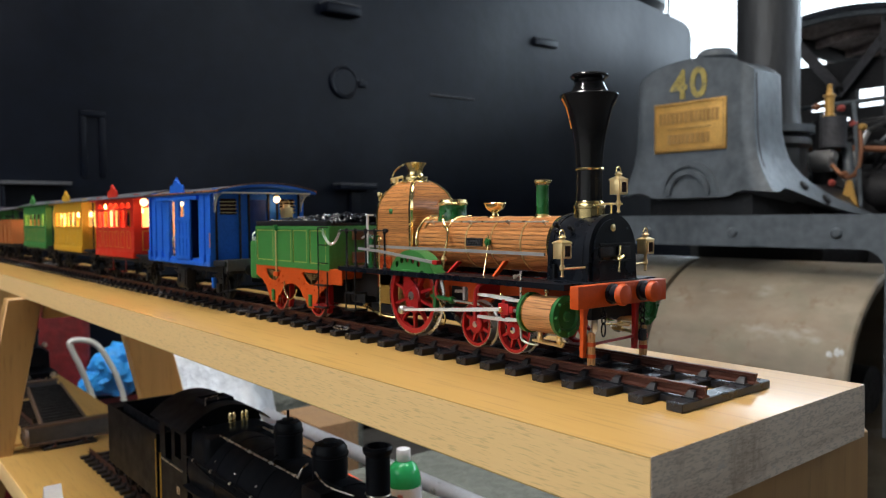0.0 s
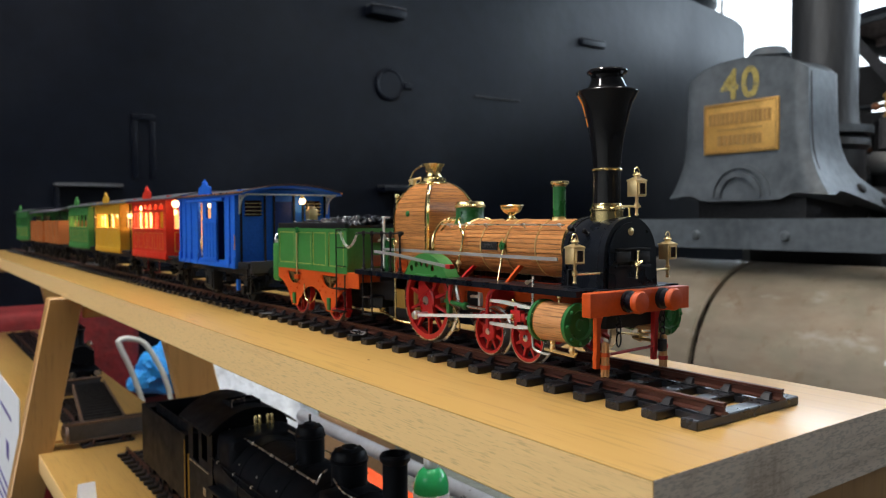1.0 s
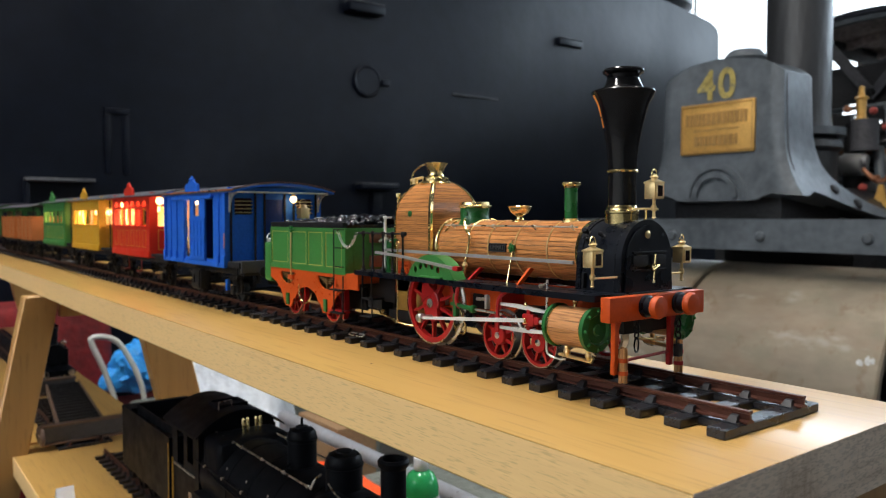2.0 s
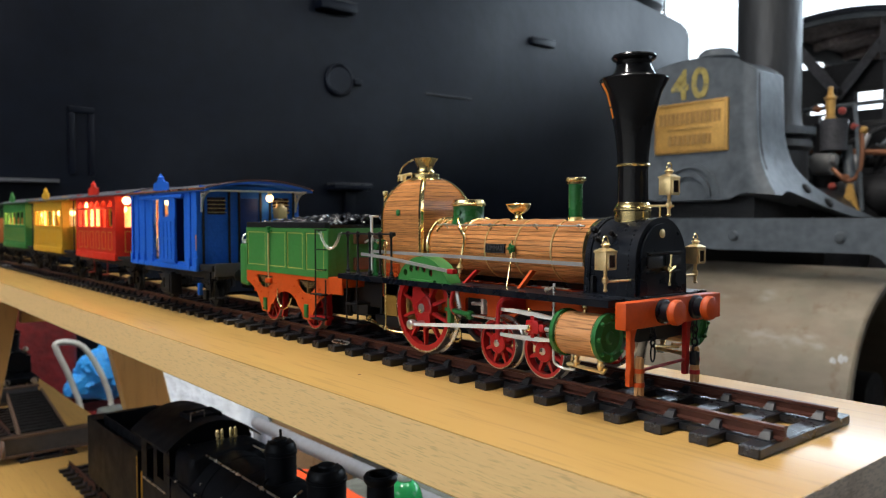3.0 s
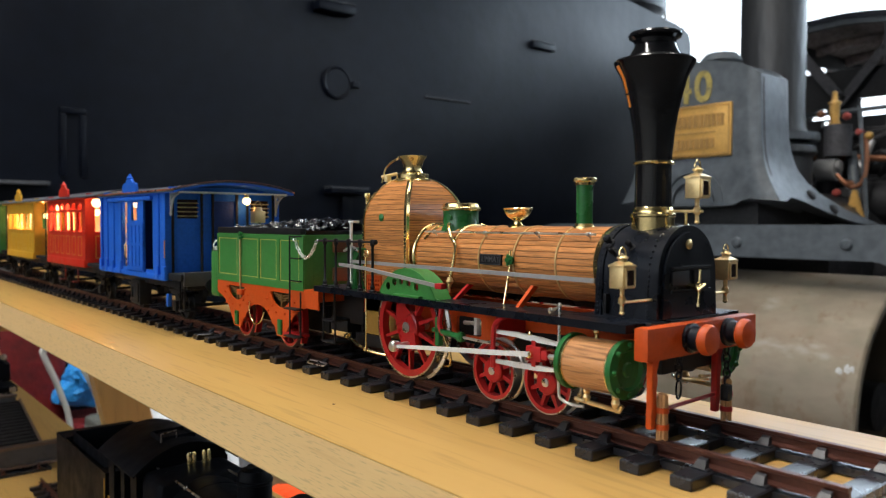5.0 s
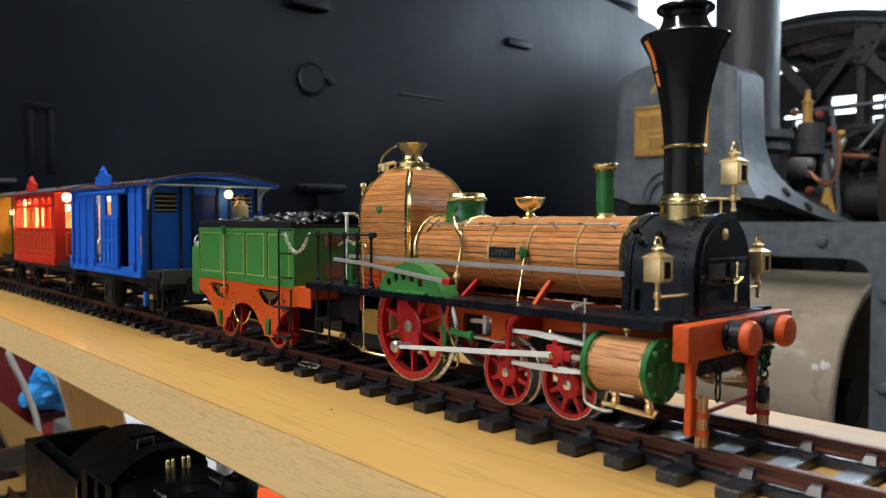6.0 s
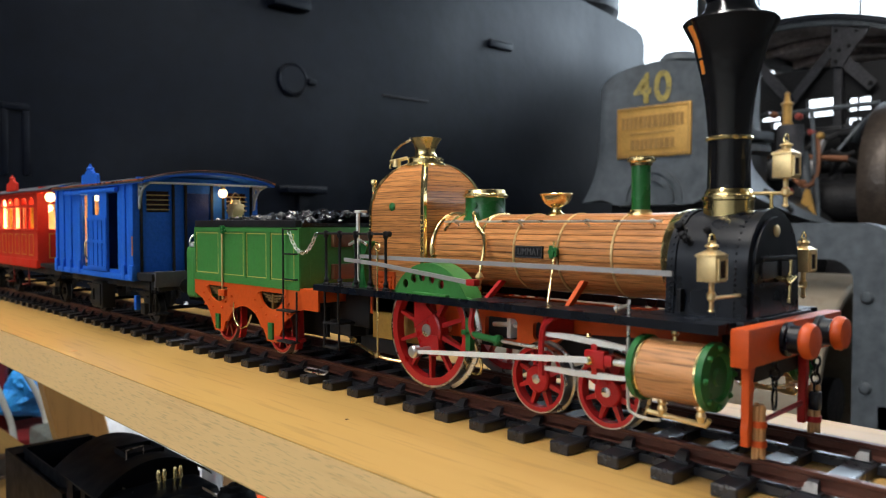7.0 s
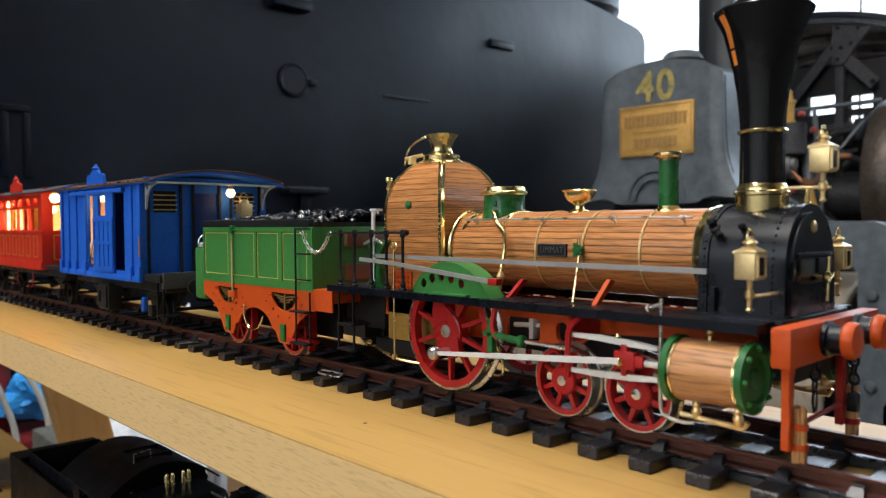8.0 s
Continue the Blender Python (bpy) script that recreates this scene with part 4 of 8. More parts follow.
box(bm, 0.0018, 0.0130, 0.0704, 0.0714, 0.0665, 0.0722, 0.0003)
part("hinge_bar", bm, BLACK_MATT, door)
bm = B()
cyl(bm, (0, 0.0715, 0.0668), (0, 0.066, 0.0668), 0.0011, n=10)
lathe(bm, [(0, 0), (0.0016, 0.0004), (0.0020, 0.0014), (0.0014, 0.0024), (0, 0.0028)], (0, 0.0678, 0.0668), (0, -1, 0), 12)
cyl(bm, (0.0006, 0.0662, 0.0735), (-0.0006, 0.0662, 0.0590), 0.0006, n=8)
cyl(bm, (-0.0028, 0.0655, 0.0655), (0.0026, 0.0655, 0.0678), 0.0007, n=8)
bm.transform(Matrix.Translation((-0.0018, 0, -0.0006)))
part("door_handle", bm, BRASS, door, "brass dart handle")
bm = B(); lathe(bm, [(0, 0), (0.0019, 0), (0.0021, 0.0005), (0.0015, 0.0009), (0, 0.0009)], (0, 0.0712, 0.0826), (0, -1, 0), 18)
bm.transform(Matrix.Translation((-0.0016, 0, 0)))
part("door_boss", bm, BRASS_DULL, door, "oval brass boss")
bm = B(); box(bm, -0.0275, 0.0275, 0.070, 0.108, 0.0505, 0.0536, 0.0004)
part("smokebox_saddle", bm, BLACK, loco)

# chimney
CY = 0.0890
bm = B()
lathe(bm, [(0.0, 0.0862), (0.0087, 0.0862), (0.0087, 0.0932), (0.0092, 0.0937), (0.0092, 0.0946), (0.0084, 0.0952), (0.0081, 0.0966), (0.0074, 0.0976), (0.0, 0.0976)], (0, CY, 0), n=36)
part("chimney_base", bm, BRASS, loco, "turned brass chimney base")
prof = [(0.0, 0.0965), (0.0075, 0.0965), (0.0073, 0.1060), (0.0073, 0.1160), (0.0077, 0.1220), (0.0085, 0.1300), (0.0098, 0.1380), (0.0115, 0.1455), (0.0135, 0.1520), (0.0166, 0.1580), (0.0170, 0.1590),
        (0.0165, 0.1597), (0.0128, 0.1604), (0.0110, 0.1614), (0.0094, 0.1640), (0.0084, 0.1666), (0.0088, 0.1684), (0.0108, 0.1696), (0.0111, 0.1706), (0.0105, 0.1715), (0.0066, 0.1722), (0.0062, 0.1710), (0.0, 0.1700)]
prof = [(r * (0.97 if z > 0.150 else 1.0), 0.1155 + (z - 0.1155) * 0.945 if z > 0.1155 else z) for r, z in prof]
bm = B(); lathe(bm, prof, (0, CY, 0), n=48)
stack = part("chimney_pipe", bm, STACK, loco, "gloss black flared chimney with spark cap", 25)
bm = B(); torus(bm, (0, CY, 0.1155), (0, 0, 1), 0.0075, 0.0008, 36, 8)
part("chimney_band", bm, BRASS, stack, "brass ring round the chimney")
# orange reflection along the flare, put on as a bright raised strip
def stack_r(z):
    for (r0, z0), (r1, z1) in zip(prof[1:10], prof[2:11]):
        if z0 <= z <= z1:
            return r0 + (r1 - r0) * (z - z0) / max(z1 - z0, 1e-9)
    return prof[10][0]
for z0, z1 in ((0.1382, 0.1430), (0.1439, 0.1548)):
    bm = B()
    rings = []
    for k in range(7):
        z = z0 + (z1 - z0) * k / 6
        row = []
        for a, e in ((139, 0.0), (142, 0.00022), (149, 0.00022), (152, 0.0)):
            q = stack_r(z) + e
            row.append((q * math.cos(radians(a)), CY + q * math.sin(radians(a)), z))
        rings.append(row + [((stack_r(z) - 0.0006) * math.cos(radians(145)), CY + (stack_r(z) - 0.0006) * math.sin(radians(145)), z)])
    hull(bm, rings)
    part("streak", bm, SHEEN_ORANGE, stack, "orange reflection painted on as a thin raised strip")

# firebox: square casing with a four-sided domed top, covered in single boards
FW, FY0, FY1, FZ0, FZS, FZT = 0.0207, 0.2303, 0.2715, 0.0480, 0.0905, 0.1175
FCY, FD = (FY0 + FY1) / 2, (FY1 - FY0) / 2
def inset(z):
    """Half width shrinks over the shoulder as a quarter round."""
    if z <= FZS:
        return 1.0
    u = min((z - FZS) / (FZT - FZS), 1.0)
    return max(math.sqrt(max(1 - u * u, 0.0)), 0.02)
bm = B()
levels = [FZ0 - 0.008, FZS] + [FZS + (FZT - FZS) * math.sin(math.pi / 2 * k / 12) for k in range(1, 12)]
hull(bm, [[(sx * (FW * inset(z) - 0.0007), FCY + sy * (FD * inset(z) - 0.0007), z) for sx, sy in ((-1, -1), (1, -1), (1, 1), (-1, 1))] for z in levels])
firebox = part("firebox", bm, JOINT, loco, "tall walnut-boarded firebox with domed top", 20)
rows, z = [], FZ0
while z < FZS - 0.001:
    rows.append((z, z + 0.00254))
    z += 0.00275
u = (z - FZS) / (FZT - FZS)
a = math.asin(max(min(u, 1), 0))
while a < radians(72):
    b = a + 0.00254 / 0.0240
    rows.append((FZS + (FZT - FZS) * math.sin(a), FZS + (FZT - FZS) * math.sin(b)))
    a += 0.00275 / 0.0240
for z0, z1 in rows:
    k0, k1 = inset(z0), inset(z1)
    for sx, sy in ((-1, 0), (1, 0), (0, -1), (0, 1)):
        bm = B()
        quad = []
        for k, zz in ((k0, z0), (k1, z1)):
            w, d = FW * k, FD * k
            if sx:
                quad.append([(sx * w, FCY - d + 0.0002, zz), (sx * w, FCY + d - 0.0002, zz), (sx * (w - 0.001), FCY + d - 0.0012, zz), (sx * (w - 0.001), FCY - d + 0.0012, zz)])
            else:
                quad.append([(-w + 0.0002, FCY + sy * d, zz), (w - 0.0002, FCY + sy * d, zz), (w - 0.0012, FCY + sy * (d - 0.001), zz), (-w + 0.0012, FCY + sy * (d - 0.001), zz)])
        hull(bm, quad)
        part("board", bm, STAVE if sx else STAVE_X, firebox)
for sx in (-1, 1):
    for sy in (-1, 1):
        bm = B()
        rings = []
        for zz in [FZ0, FZS] + [FZS + (FZT - FZS) * math.sin(radians(q)) for q in range(6, 74, 6)]:
            w, d = FW * inset(zz), FD * inset(zz)
            rings.append([(sx * (w + a), FCY + sy * (d + b), zz) for a, b in ((0.0003, 0.0005), (0.0005, 0.0003), (0.0005, -0.0017), (-0.0005, -0.0017), (-0.0005, -0.0005), (-0.0017, -0.0005), (-0.0017, 0.0005))])
        hull(bm, rings)
        part("corner_trim", bm, BRASS, firebox, "riveted brass corner strip")
PIN = bpy.data.meshes.new("trim_pin")
t = B(); dome(t, ((0, 0, 0), (1, 0, 0)), 0.00042, 6)
t.to_mesh(PIN); t.free()
PIN.materials.append(BRASS)
for sx in (-1, 1):
    for sy in (-1, 1):
        for k in range(20):
            ob = new("trim_pin", PIN)
            ob.parent = firebox
            ob.matrix_basis = Matrix.Translation(Vector((sx * (FW + 0.0007), FCY + sy * (FD - 0.0008), FZ0 + 0.001 + k * 0.0021)) - loco.location) @ Matrix.Rotation(0 if sx > 0 else math.pi, 4, "Z")
for s in (-1, 1):
    bm = B(); lathe(bm, [(0, 0), (0.0021, 0), (0.0021, 0.0008), (0.0012, 0.0014), (0, 0.0014)], (s * (FW - 0.0003), 0.2535, 0.0935), (s, 0, 0), 16)
    part("wash_plug", bm, GREEN_DARK, firebox, "green washout plug")
DY = 0.2518
bm = B()
lathe(bm, [(0, 0.1135), (0.0108, 0.1135), (0.0114, 0.1146), (0.0104, 0.1156), (0.0092, 0.1162), (0.0092, 0.1182), (0.0086, 0.1188), (0.0060, 0.1195), (0.0052, 0.1212), (0.0054, 0.1230), (0.0064, 0.1258), (0.0080, 0.1280), (0.0083, 0.1287), (0.0077, 0.1290), (0.0058, 0.1268), (0, 0.1260)], (0, DY, 0), n=36)
sv = part("safety_valve", bm, BRASS, loco, "polished brass safety valve trumpet")
bm = B(); tube(bm, [(-0.002, DY + 0.0098, 0.1285), (-0.004, DY + 0.0150, 0.1262), (-0.006, DY + 0.0185, 0.1220), (-0.008, DY + 0.0192, 0.1140)], 0.0006, 8, 5)
part("spring_lever", bm, BRASS, sv)
bm = B()
cyl(bm, (-0.008, DY + 0.0135, 0.1185), (-0.008, DY + 0.0135, 0.1145), 0.0022, n=12)
cyl(bm, (-0.010, DY + 0.0165, 0.1172), (-0.004, DY + 0.0095, 0.1192), 0.0010, n=8)
part("valve_clip", bm, BRASS_DULL, sv)
bm = B(); lathe(bm, [(0, 0), (0.0014, 0), (0.0012, 0.0035), (0.0018, 0.0045), (0.0016, 0.0062), (0, 0.0066)], (-FW + 0.003, FY1 + 0.0005, 0.1015), (0, 0, 1), 14)
part("whistle", bm, BRASS, loco, "small brass whistle")
bm = B(); tube(bm, [(-FW + 0.003, FY1 + 0.0005, 0.1015), (-FW + 0.002, FY1 + 0.0012, 0.092), (-FW + 0.002, FY1 + 0.0012, 0.078)], 0.0007, 8)
part("whistle_pipe", bm, COPPER, loco)
# ashpan and lattice under the firebox
bm = B(); box(bm, -0.0200, 0.0200, FY0 + 0.003, FY1 - 0.001, 0.0265, 0.0490, 0.0005)
part("ashpan", bm, OCHRE, loco, "ochre painted ashpan")
bm = B(); box(bm, -0.0180, 0.0180, 0.2760, 0.3090, 0.0300, 0.0470, 0.0010)
part("drag_box", bm, BLACK_MATT, loco, "black drag box under the footplate")
for y in (0.2830, 0.2960):
    bm = B(); box(bm, -0.0130, 0.0130, y, y + 0.0030, 0.0190, 0.0302, 0.0006)
    part("hanger", bm, BLACK_MATT, loco)
bm = B(); box(bm, -0.0210, 0.0210, FY0 + 0.006, FY1 + 0.008, 0.0195, 0.0262, 0.0005)
part("grate_box", bm, BLACK_MATT, loco)
holes = [rect(0.2435 + i * 0.0024, 0.2435 + i * 0.0024 + 0.0013, 0.0535 + j * 0.0024, 0.0535 + j * 0.0024 + 0.0013) for i in range(5) for j in range(3)]
bm = B(); plate(bm, rect(0.2422, 0.2562, 0.0522, 0.0618), holes, "x", -0.0292, -0.0280)
part("lattice_panel", bm, ORANGE, loco, "orange pierced panel")

# mountings on the boiler
bm = B()
lathe(bm, [(0, 0.0845), (0.0106, 0.0845), (0.0106, 0.0868), (0.0095, 0.0890), (0.0095, 0.0975), (0, 0.0975)], (0, 0.2095, 0), n=32)
dm = part("steam_dome", bm, GREEN_DARK, loco, "green enamelled steam dome")
bm = B(); lathe(bm, [(0, 0.0972), (0.0101, 0.0972), (0.0108, 0.0978), (0.0108, 0.0986), (0.0099, 0.0992), (0.0096, 0.1008), (0.0088, 0.1012), (0, 0.1012)], (0, 0.2095, 0), n=36)
part("dome_cover", bm, BRASS, dm, "polished brass cover")
bm = B(); cyl(bm, (-0.0090, 0.2075, 0.0935), (-0.0104, 0.2069, 0.0935), 0.0014, n=12)
part("dome_plug", bm, GREEN_DARK, dm)
bm = B()
for y in (0.2225, 0.1970):
    tube(bm, [(-(BR + 0.0003) * math.sin(radians(a)), y + 0.002 * math.cos(radians(a * 1.5)) * (-1 if y > 0.21 else 1), BZ + (BR + 0.0003) * math.cos(radians(a))) for a in range(-58, 59, 4)], 0.0008, 8)
part("dome_saddle", bm, BRASS, dm)
bm = B()
lathe(bm, [(0, 0.0880), (0.0050, 0.0880), (0.0048, 0.0890), (0.0026, 0.0900), (0.0022, 0.0912), (0.0024, 0.0922), (0.0051, 0.0938), (0.0066, 0.0960), (0.0068, 0.0972), (0.0074, 0.0978), (0.0070, 0.0982), (0.0060, 0.0974), (0.0035, 0.0950), (0, 0.0945)], (0, 0.1670, 0), n=32)
part("filling_funnel", bm, BRASS, loco, "polished brass filling cup")
bm = B(); cyl(bm, (0, 0.1250, 0.0895), (0, 0.1250, 0.1085), 0.0037, n=24)
sp = part("standpipe", bm, GREEN_DARK, loco, "green standpipe with brass collars")
bm = B(); lathe(bm, [(0, 0.0880), (0.0056, 0.0880), (0.0054, 0.0892), (0.0042, 0.0896), (0.0042, 0.0906), (0, 0.0906)], (0, 0.1250, 0), n=24)
part("collar", bm, BRASS, sp)
bm = B(); lathe(bm, [(0, 0.1078), (0.0042, 0.1078), (0.0044, 0.1090), (0.0055, 0.1097), (0.0055, 0.1106), (0.0046, 0.1112), (0, 0.1112)], (0, 0.1250, 0), n=24)
part("collar", bm, BRASS, sp)
for s in (-1, 1):
    xh, zh = s * 0.0136, 0.0860
    bm = B(); cyl(bm, (xh, 0.1075, zh), (xh, 0.2230, zh), 0.0005, n=8)
    hr = part("handrail", bm, STEEL, loco, "thin steel boiler handrail")
    for y in (0.1115, 0.1410, 0.1760, 0.2150):
        bm = B()
        lathe(bm, [(0, -0.0012), (0.0010, -0.0006), (0.0010, 0.0006), (0, 0.0012)], (xh, y, zh), (0, 1, 0), 10)
        cyl(bm, (xh, y, zh), (xh - s * 0.0022, y, zh - 0.0023), 0.0005, n=8)
        part("handrail_knob", bm, STEEL, hr)
for s in (-1, 1):
    m0 = Matrix.Translation((s * 0.0168, 0.1680, 0.0732)) @ Matrix.Rotation(-s * radians(3), 4, "Y")
    bm = B(); obox(bm, m0, 0.0012, 0.0150, 0.0052, 0.0002)
    npl = part("nameplate", bm, BLACK_MATT, loco, "dark nameplate with raised name LIMMAT")
    bm = B(); plate(bm, rect(-0.0073, 0.0073, -0.0024, 0.0024), [rect(-0.0070, 0.0070, -0.0021, 0.0021)], "x", 0.0005, 0.0009)
    bm.transform(Matrix.Translation(m0.translation) @ Matrix.Rotation(-s * radians(3), 4, "Y") @ Matrix.Diagonal((s, 1, 1, 1)))
    part("rim", bm, LETTER_DARK, npl)
    fc = bpy.data.curves.new("lettering", "FONT")
    fc.body, fc.size, fc.extrude, fc.align_x, fc.align_y, fc.space_character = "LIMMAT", 0.0040, 0.00015, "CENTER", "CENTER", 1.05
    fo = new("lettering", fc)
    bpy.context.view_layer.update()
    me = bpy.data.meshes.new_from_object(fo.evaluated_get(bpy.context.evaluated_depsgraph_get()))
    bpy.data.objects.remove(fo)
    me.transform(Matrix.Translation(-loco.location) @ m0 @ Matrix.Translation((s * 0.0007, 0, 0)) @ Matrix.Rotation(radians(90 * s), 4, "Z") @ Matrix.Rotation(radians(90), 4, "X") @ Matrix.Diagonal((0.82, 1, 1, 1)))
    me.materials.clear()
    me.materials.append(LETTER_DARK)
    no = new("lettering", me)
    no.parent = npl
    tagged(no, "raised letters LIMMAT")
    bm = B()
    c = Vector((s * 0.0182, 0.1535, 0.0735))
    for a in range(5):
        w = radians(72 * a)
        cyl(bm, c + Vector((0, 0.0014 * math.cos(w), 0.0014 * math.sin(w))), c + Vector((s * 0.0014, 0.0014 * math.cos(w), 0.0014 * math.sin(w))), 0.0011, n=10)
    cyl(bm, c - Vector((s * 0.0018, 0, 0)), c + Vector((s * 0.0020, 0, 0)), 0.0010, n=8)
    box(bm, *sorted((s * 0.0164, s * 0.0172)), 0.1558, 0.1572, 0.0708, 0.0762)
    hw = part("check_valve", bm, GREEN_DARK, loco, "green check valve wheel")
    bm = B(); tube(bm, [(s * 0.0184, 0.1535, 0.0780), (s * 0.0184, 0.1535, 0.0715), (s * 0.0195, 0.1535, 0.066), (s * 0.0225, 0.1535, 0.0525)], 0.0006, 8)
    part("feed_pipe", bm, BRASS, hw)
    bm = B(); tube(bm, [(s * 0.0105, 0.2065, 0.0900), (s * 0.0138, 0.2030, 0.0880), (s * 0.0160, 0.1990, 0.0838), (s * 0.0178, 0.1935, 0.0800), (s * 0.0205, 0.1905, 0.0740), (s * 0.0235, 0.1900, 0.0640), (s * 0.0250, 0.1900, 0.0530)], 0.00095, 10, 5)
    part("steam_pipe", bm, BRASS, loco, "bent brass steam pipe")
    bm = B(); lathe(bm, [(0, 0), (0.0014, 0), (0.0020, 0.0012), (0.0014, 0.0024), (0.0010, 0.0034), (0, 0.0034)], (s * 0.0240, 0.1900, 0.0605), (0, 0, 1), 14)
    part("pipe_union", bm, BRASS_DULL, loco)
    bm = B(); tube(bm, [(s * 0.0265, 0.1925, 0.0500), (s * 0.0275, 0.1925, 0.0400), (s * 0.0268, 0.1895, 0.0320), (s * 0.0262, 0.1868, 0.0250), (s * 0.0255, 0.1880, 0.0205), (s * 0.0245, 0.1930, 0.0190), (s * 0.0235, 0.1990, 0.0195)], 0.0007, 8, 5)
    part("feed_pipe", bm, BRASS, loco)

# frames, running boards and splashers
for s in (-1, 1):
    bm = B()
    x0, x1 = sorted((s * 0.0150, s * 0.0172))
    def window(a, b, c, d, r=0.0018):
        return [(p + r * math.cos(radians(q)), z + r * math.sin(radians(q))) for p, z, q0 in ((b - r, d - r, 0), (a + r, d - r, 90), (a + r, c + r, 180), (b - r, c + r, 270)) for q in range(q0, q0 + 91, 30)]
    hs = [window(0.1602, 0.1656, 0.0362, 0.0440, 0.0022), window(0.1742, 0.1930, 0.0348, 0.0442)]
    plate(bm, [(0.072, 0.0425), (0.118, 0.0425), (0.147, 0.0410), (0.1545, 0.0350), (0.165, 0.0330), (0.230, 0.0330), (0.292, 0.0400), (0.292, 0.0498), (0.072, 0.0498)], hs, "x", x0, x1)
    part("frame_plate", bm, ORANGE, loco, "orange-red main frame plate")
    bm = B(); cyl(bm, (s * 0.0120, 0.1745, 0.0410), (s * 0.0120, 0.1925, 0.0400), 0.0011, n=10)
    box(bm, *sorted((s * 0.0105, s * 0.0150)), 0.1800, 0.1822, 0.0350, 0.0440, 0.0003)
    part("valve_rod", bm, WHITE_METAL, loco, "bright inside valve rod")
    bm = B()
    x0, x1 = sorted((s * 0.0195, s * 0.0395))
    plate(bm, rect(x0, x1, 0.0725, 0.2960), [rect(*sorted((s * 0.0235, s * 0.0345)), 0.1975, 0.2380)], "z", 0.0502, 0.0534)
    part("running_board", bm, BLACK, loco)
    # splasher: side sheet with round holes and a curved top
    bm = B()
    xs = s * 0.0365
    cy, cz, R = 0.2095, 0.0405, 0.0262
    dome_pts = [(cy + R * math.cos(radians(a)), cz + R * math.sin(radians(a))) for a in range(28, 153, 5)]
    out = [(cy + 0.0270, 0.0534)] + dome_pts + [(cy - 0.0270, 0.0534)]
    hl = []
    for dy, hz in ((0.0155, 0.0578), (0.0100, 0.0603), (0.0042, 0.0612), (-0.0020, 0.0606), (-0.0082, 0.0586)):
        hl.append([(cy + dy + 0.0018 * math.cos(radians(t)), hz + 0.0021 * math.sin(radians(t))) for t in range(0, 360, 30)])
    plate(bm, out, hl, "x", *sorted((xs, xs - s * 0.0012)))
    spl = part("splasher", bm, GREEN, loco, "green wheel splasher with round holes")
    bm = B()
    dome2 = [(cy + (R + 0.001) * math.cos(radians(a)), cz + (R + 0.001) * math.sin(radians(a))) for a in range(26, 155, 4)]
    hull(bm, [[(x, y, z) for y, z in dome2] + [(x, y, z - 0.0012) for y, z in dome2[::-1]] for x in sorted((xs, s * 0.0268))])
    part("splasher_top", bm, GREEN, spl)
    bm = B(); box(bm, *sorted((s * 0.0350, s * 0.0392)), 0.1960, 0.2180, 0.0534, 0.0545, 0.0003)
    part("splasher_step", bm, GREEN, spl)
    # wheels
    spoked_wheel(loco, (-0.0305 if s < 0 else 0.0282), 0.2165, 0.0365, 0.0265, s, 10, RED, hub=0.0086, boss=0.0212)
    spoked_wheel(loco, (-0.0305 if s < 0 else 0.0282), 0.1520, 0.0238, 0.0138, s, 8, RED, hub=0.0056)
    spoked_wheel(loco, (-0.0305 if s < 0 else 0.0282), 0.1192, 0.0238, 0.0138, s, 8, RED, hub=0.0056)
    # cylinder: staves between green covers, brass hoops
    cxx, czz, c0, c1, cr = s * 0.0345, 0.0362, 0.0770, 0.0998, 0.0100
    bm = B(); cyl(bm, (cxx, c0, czz), (cxx, c1, czz), cr - 0.0005, n=32)
    cy_ = part("cylinder", bm, JOINT, loco, "oak-lagged steam cylinder")
    for k in range(16):
        a0, a1 = 2 * math.pi * (k + 0.004) / 16, 2 * math.pi * (k + 0.996) / 16
        bm = B()
        sec = [(cr - 0.0008, a0), (cr, a0 + 0.004), (cr + 0.00010, (a0 + a1) / 2), (cr, a1 - 0.004), (cr - 0.0008, a1)]
        hull(bm, [[(cxx + q * math.cos(a), y, czz + q * math.sin(a)) for q, a in sec] for y in (c0, c1)])
        part("stave", bm, STAVE_PALE, cy_)
    for y in (c0, c1 - 0.0012):
        bm = B(); lathe(bm, [(cr - 0.0002, 0), (cr + 0.0004, 0), (cr + 0.0004, 0.0012), (cr - 0.0002, 0.0012)], (cxx, y, czz), (0, 1, 0), 36, True)
        part("hoop", bm, BRASS, cy_)
    bm = B(); lathe(bm, [(0, 0), (cr + 0.0012, 0), (cr + 0.0012, 0.0022), (cr - 0.0004, 0.0026), (cr - 0.0022, 0.0030), (cr - 0.0032, 0.0018), (cr - 0.0070, 0.0018), (cr - 0.0076, 0.0026), (0, 0.0026)], (cxx, c0, czz), (0, -1, 0), 36)
    part("front_cover", bm, GREEN_DARK, cy_, "green cylinder cover")
    for k in range(8):
        a = 2 * math.pi * k / 8
        bm = B(); lathe(bm, [(0.0011, 0), (0.0011, 0.0010), (0.0006, 0.0016), (0, 0.0017)], (cxx + (cr - 0.0006) * math.cos(a), c0 - 0.0022, czz + (cr - 0.0006) * math.sin(a)), (0, -1, 0), 6)
        part("cover_nut", bm, GREEN_DARK, cy_)
    bm = B(); lathe(bm, [(0, 0), (cr + 0.0012, 0), (cr + 0.0012, 0.0022), (cr * 0.75, 0.0026), (0.0045, 0.0045), (0.0035, 0.0070), (0, 0.0070)], (cxx, c1, czz), (0, 1, 0), 36)
    part("rear_cover", bm, GREEN_DARK, cy_, "green cylinder cover")
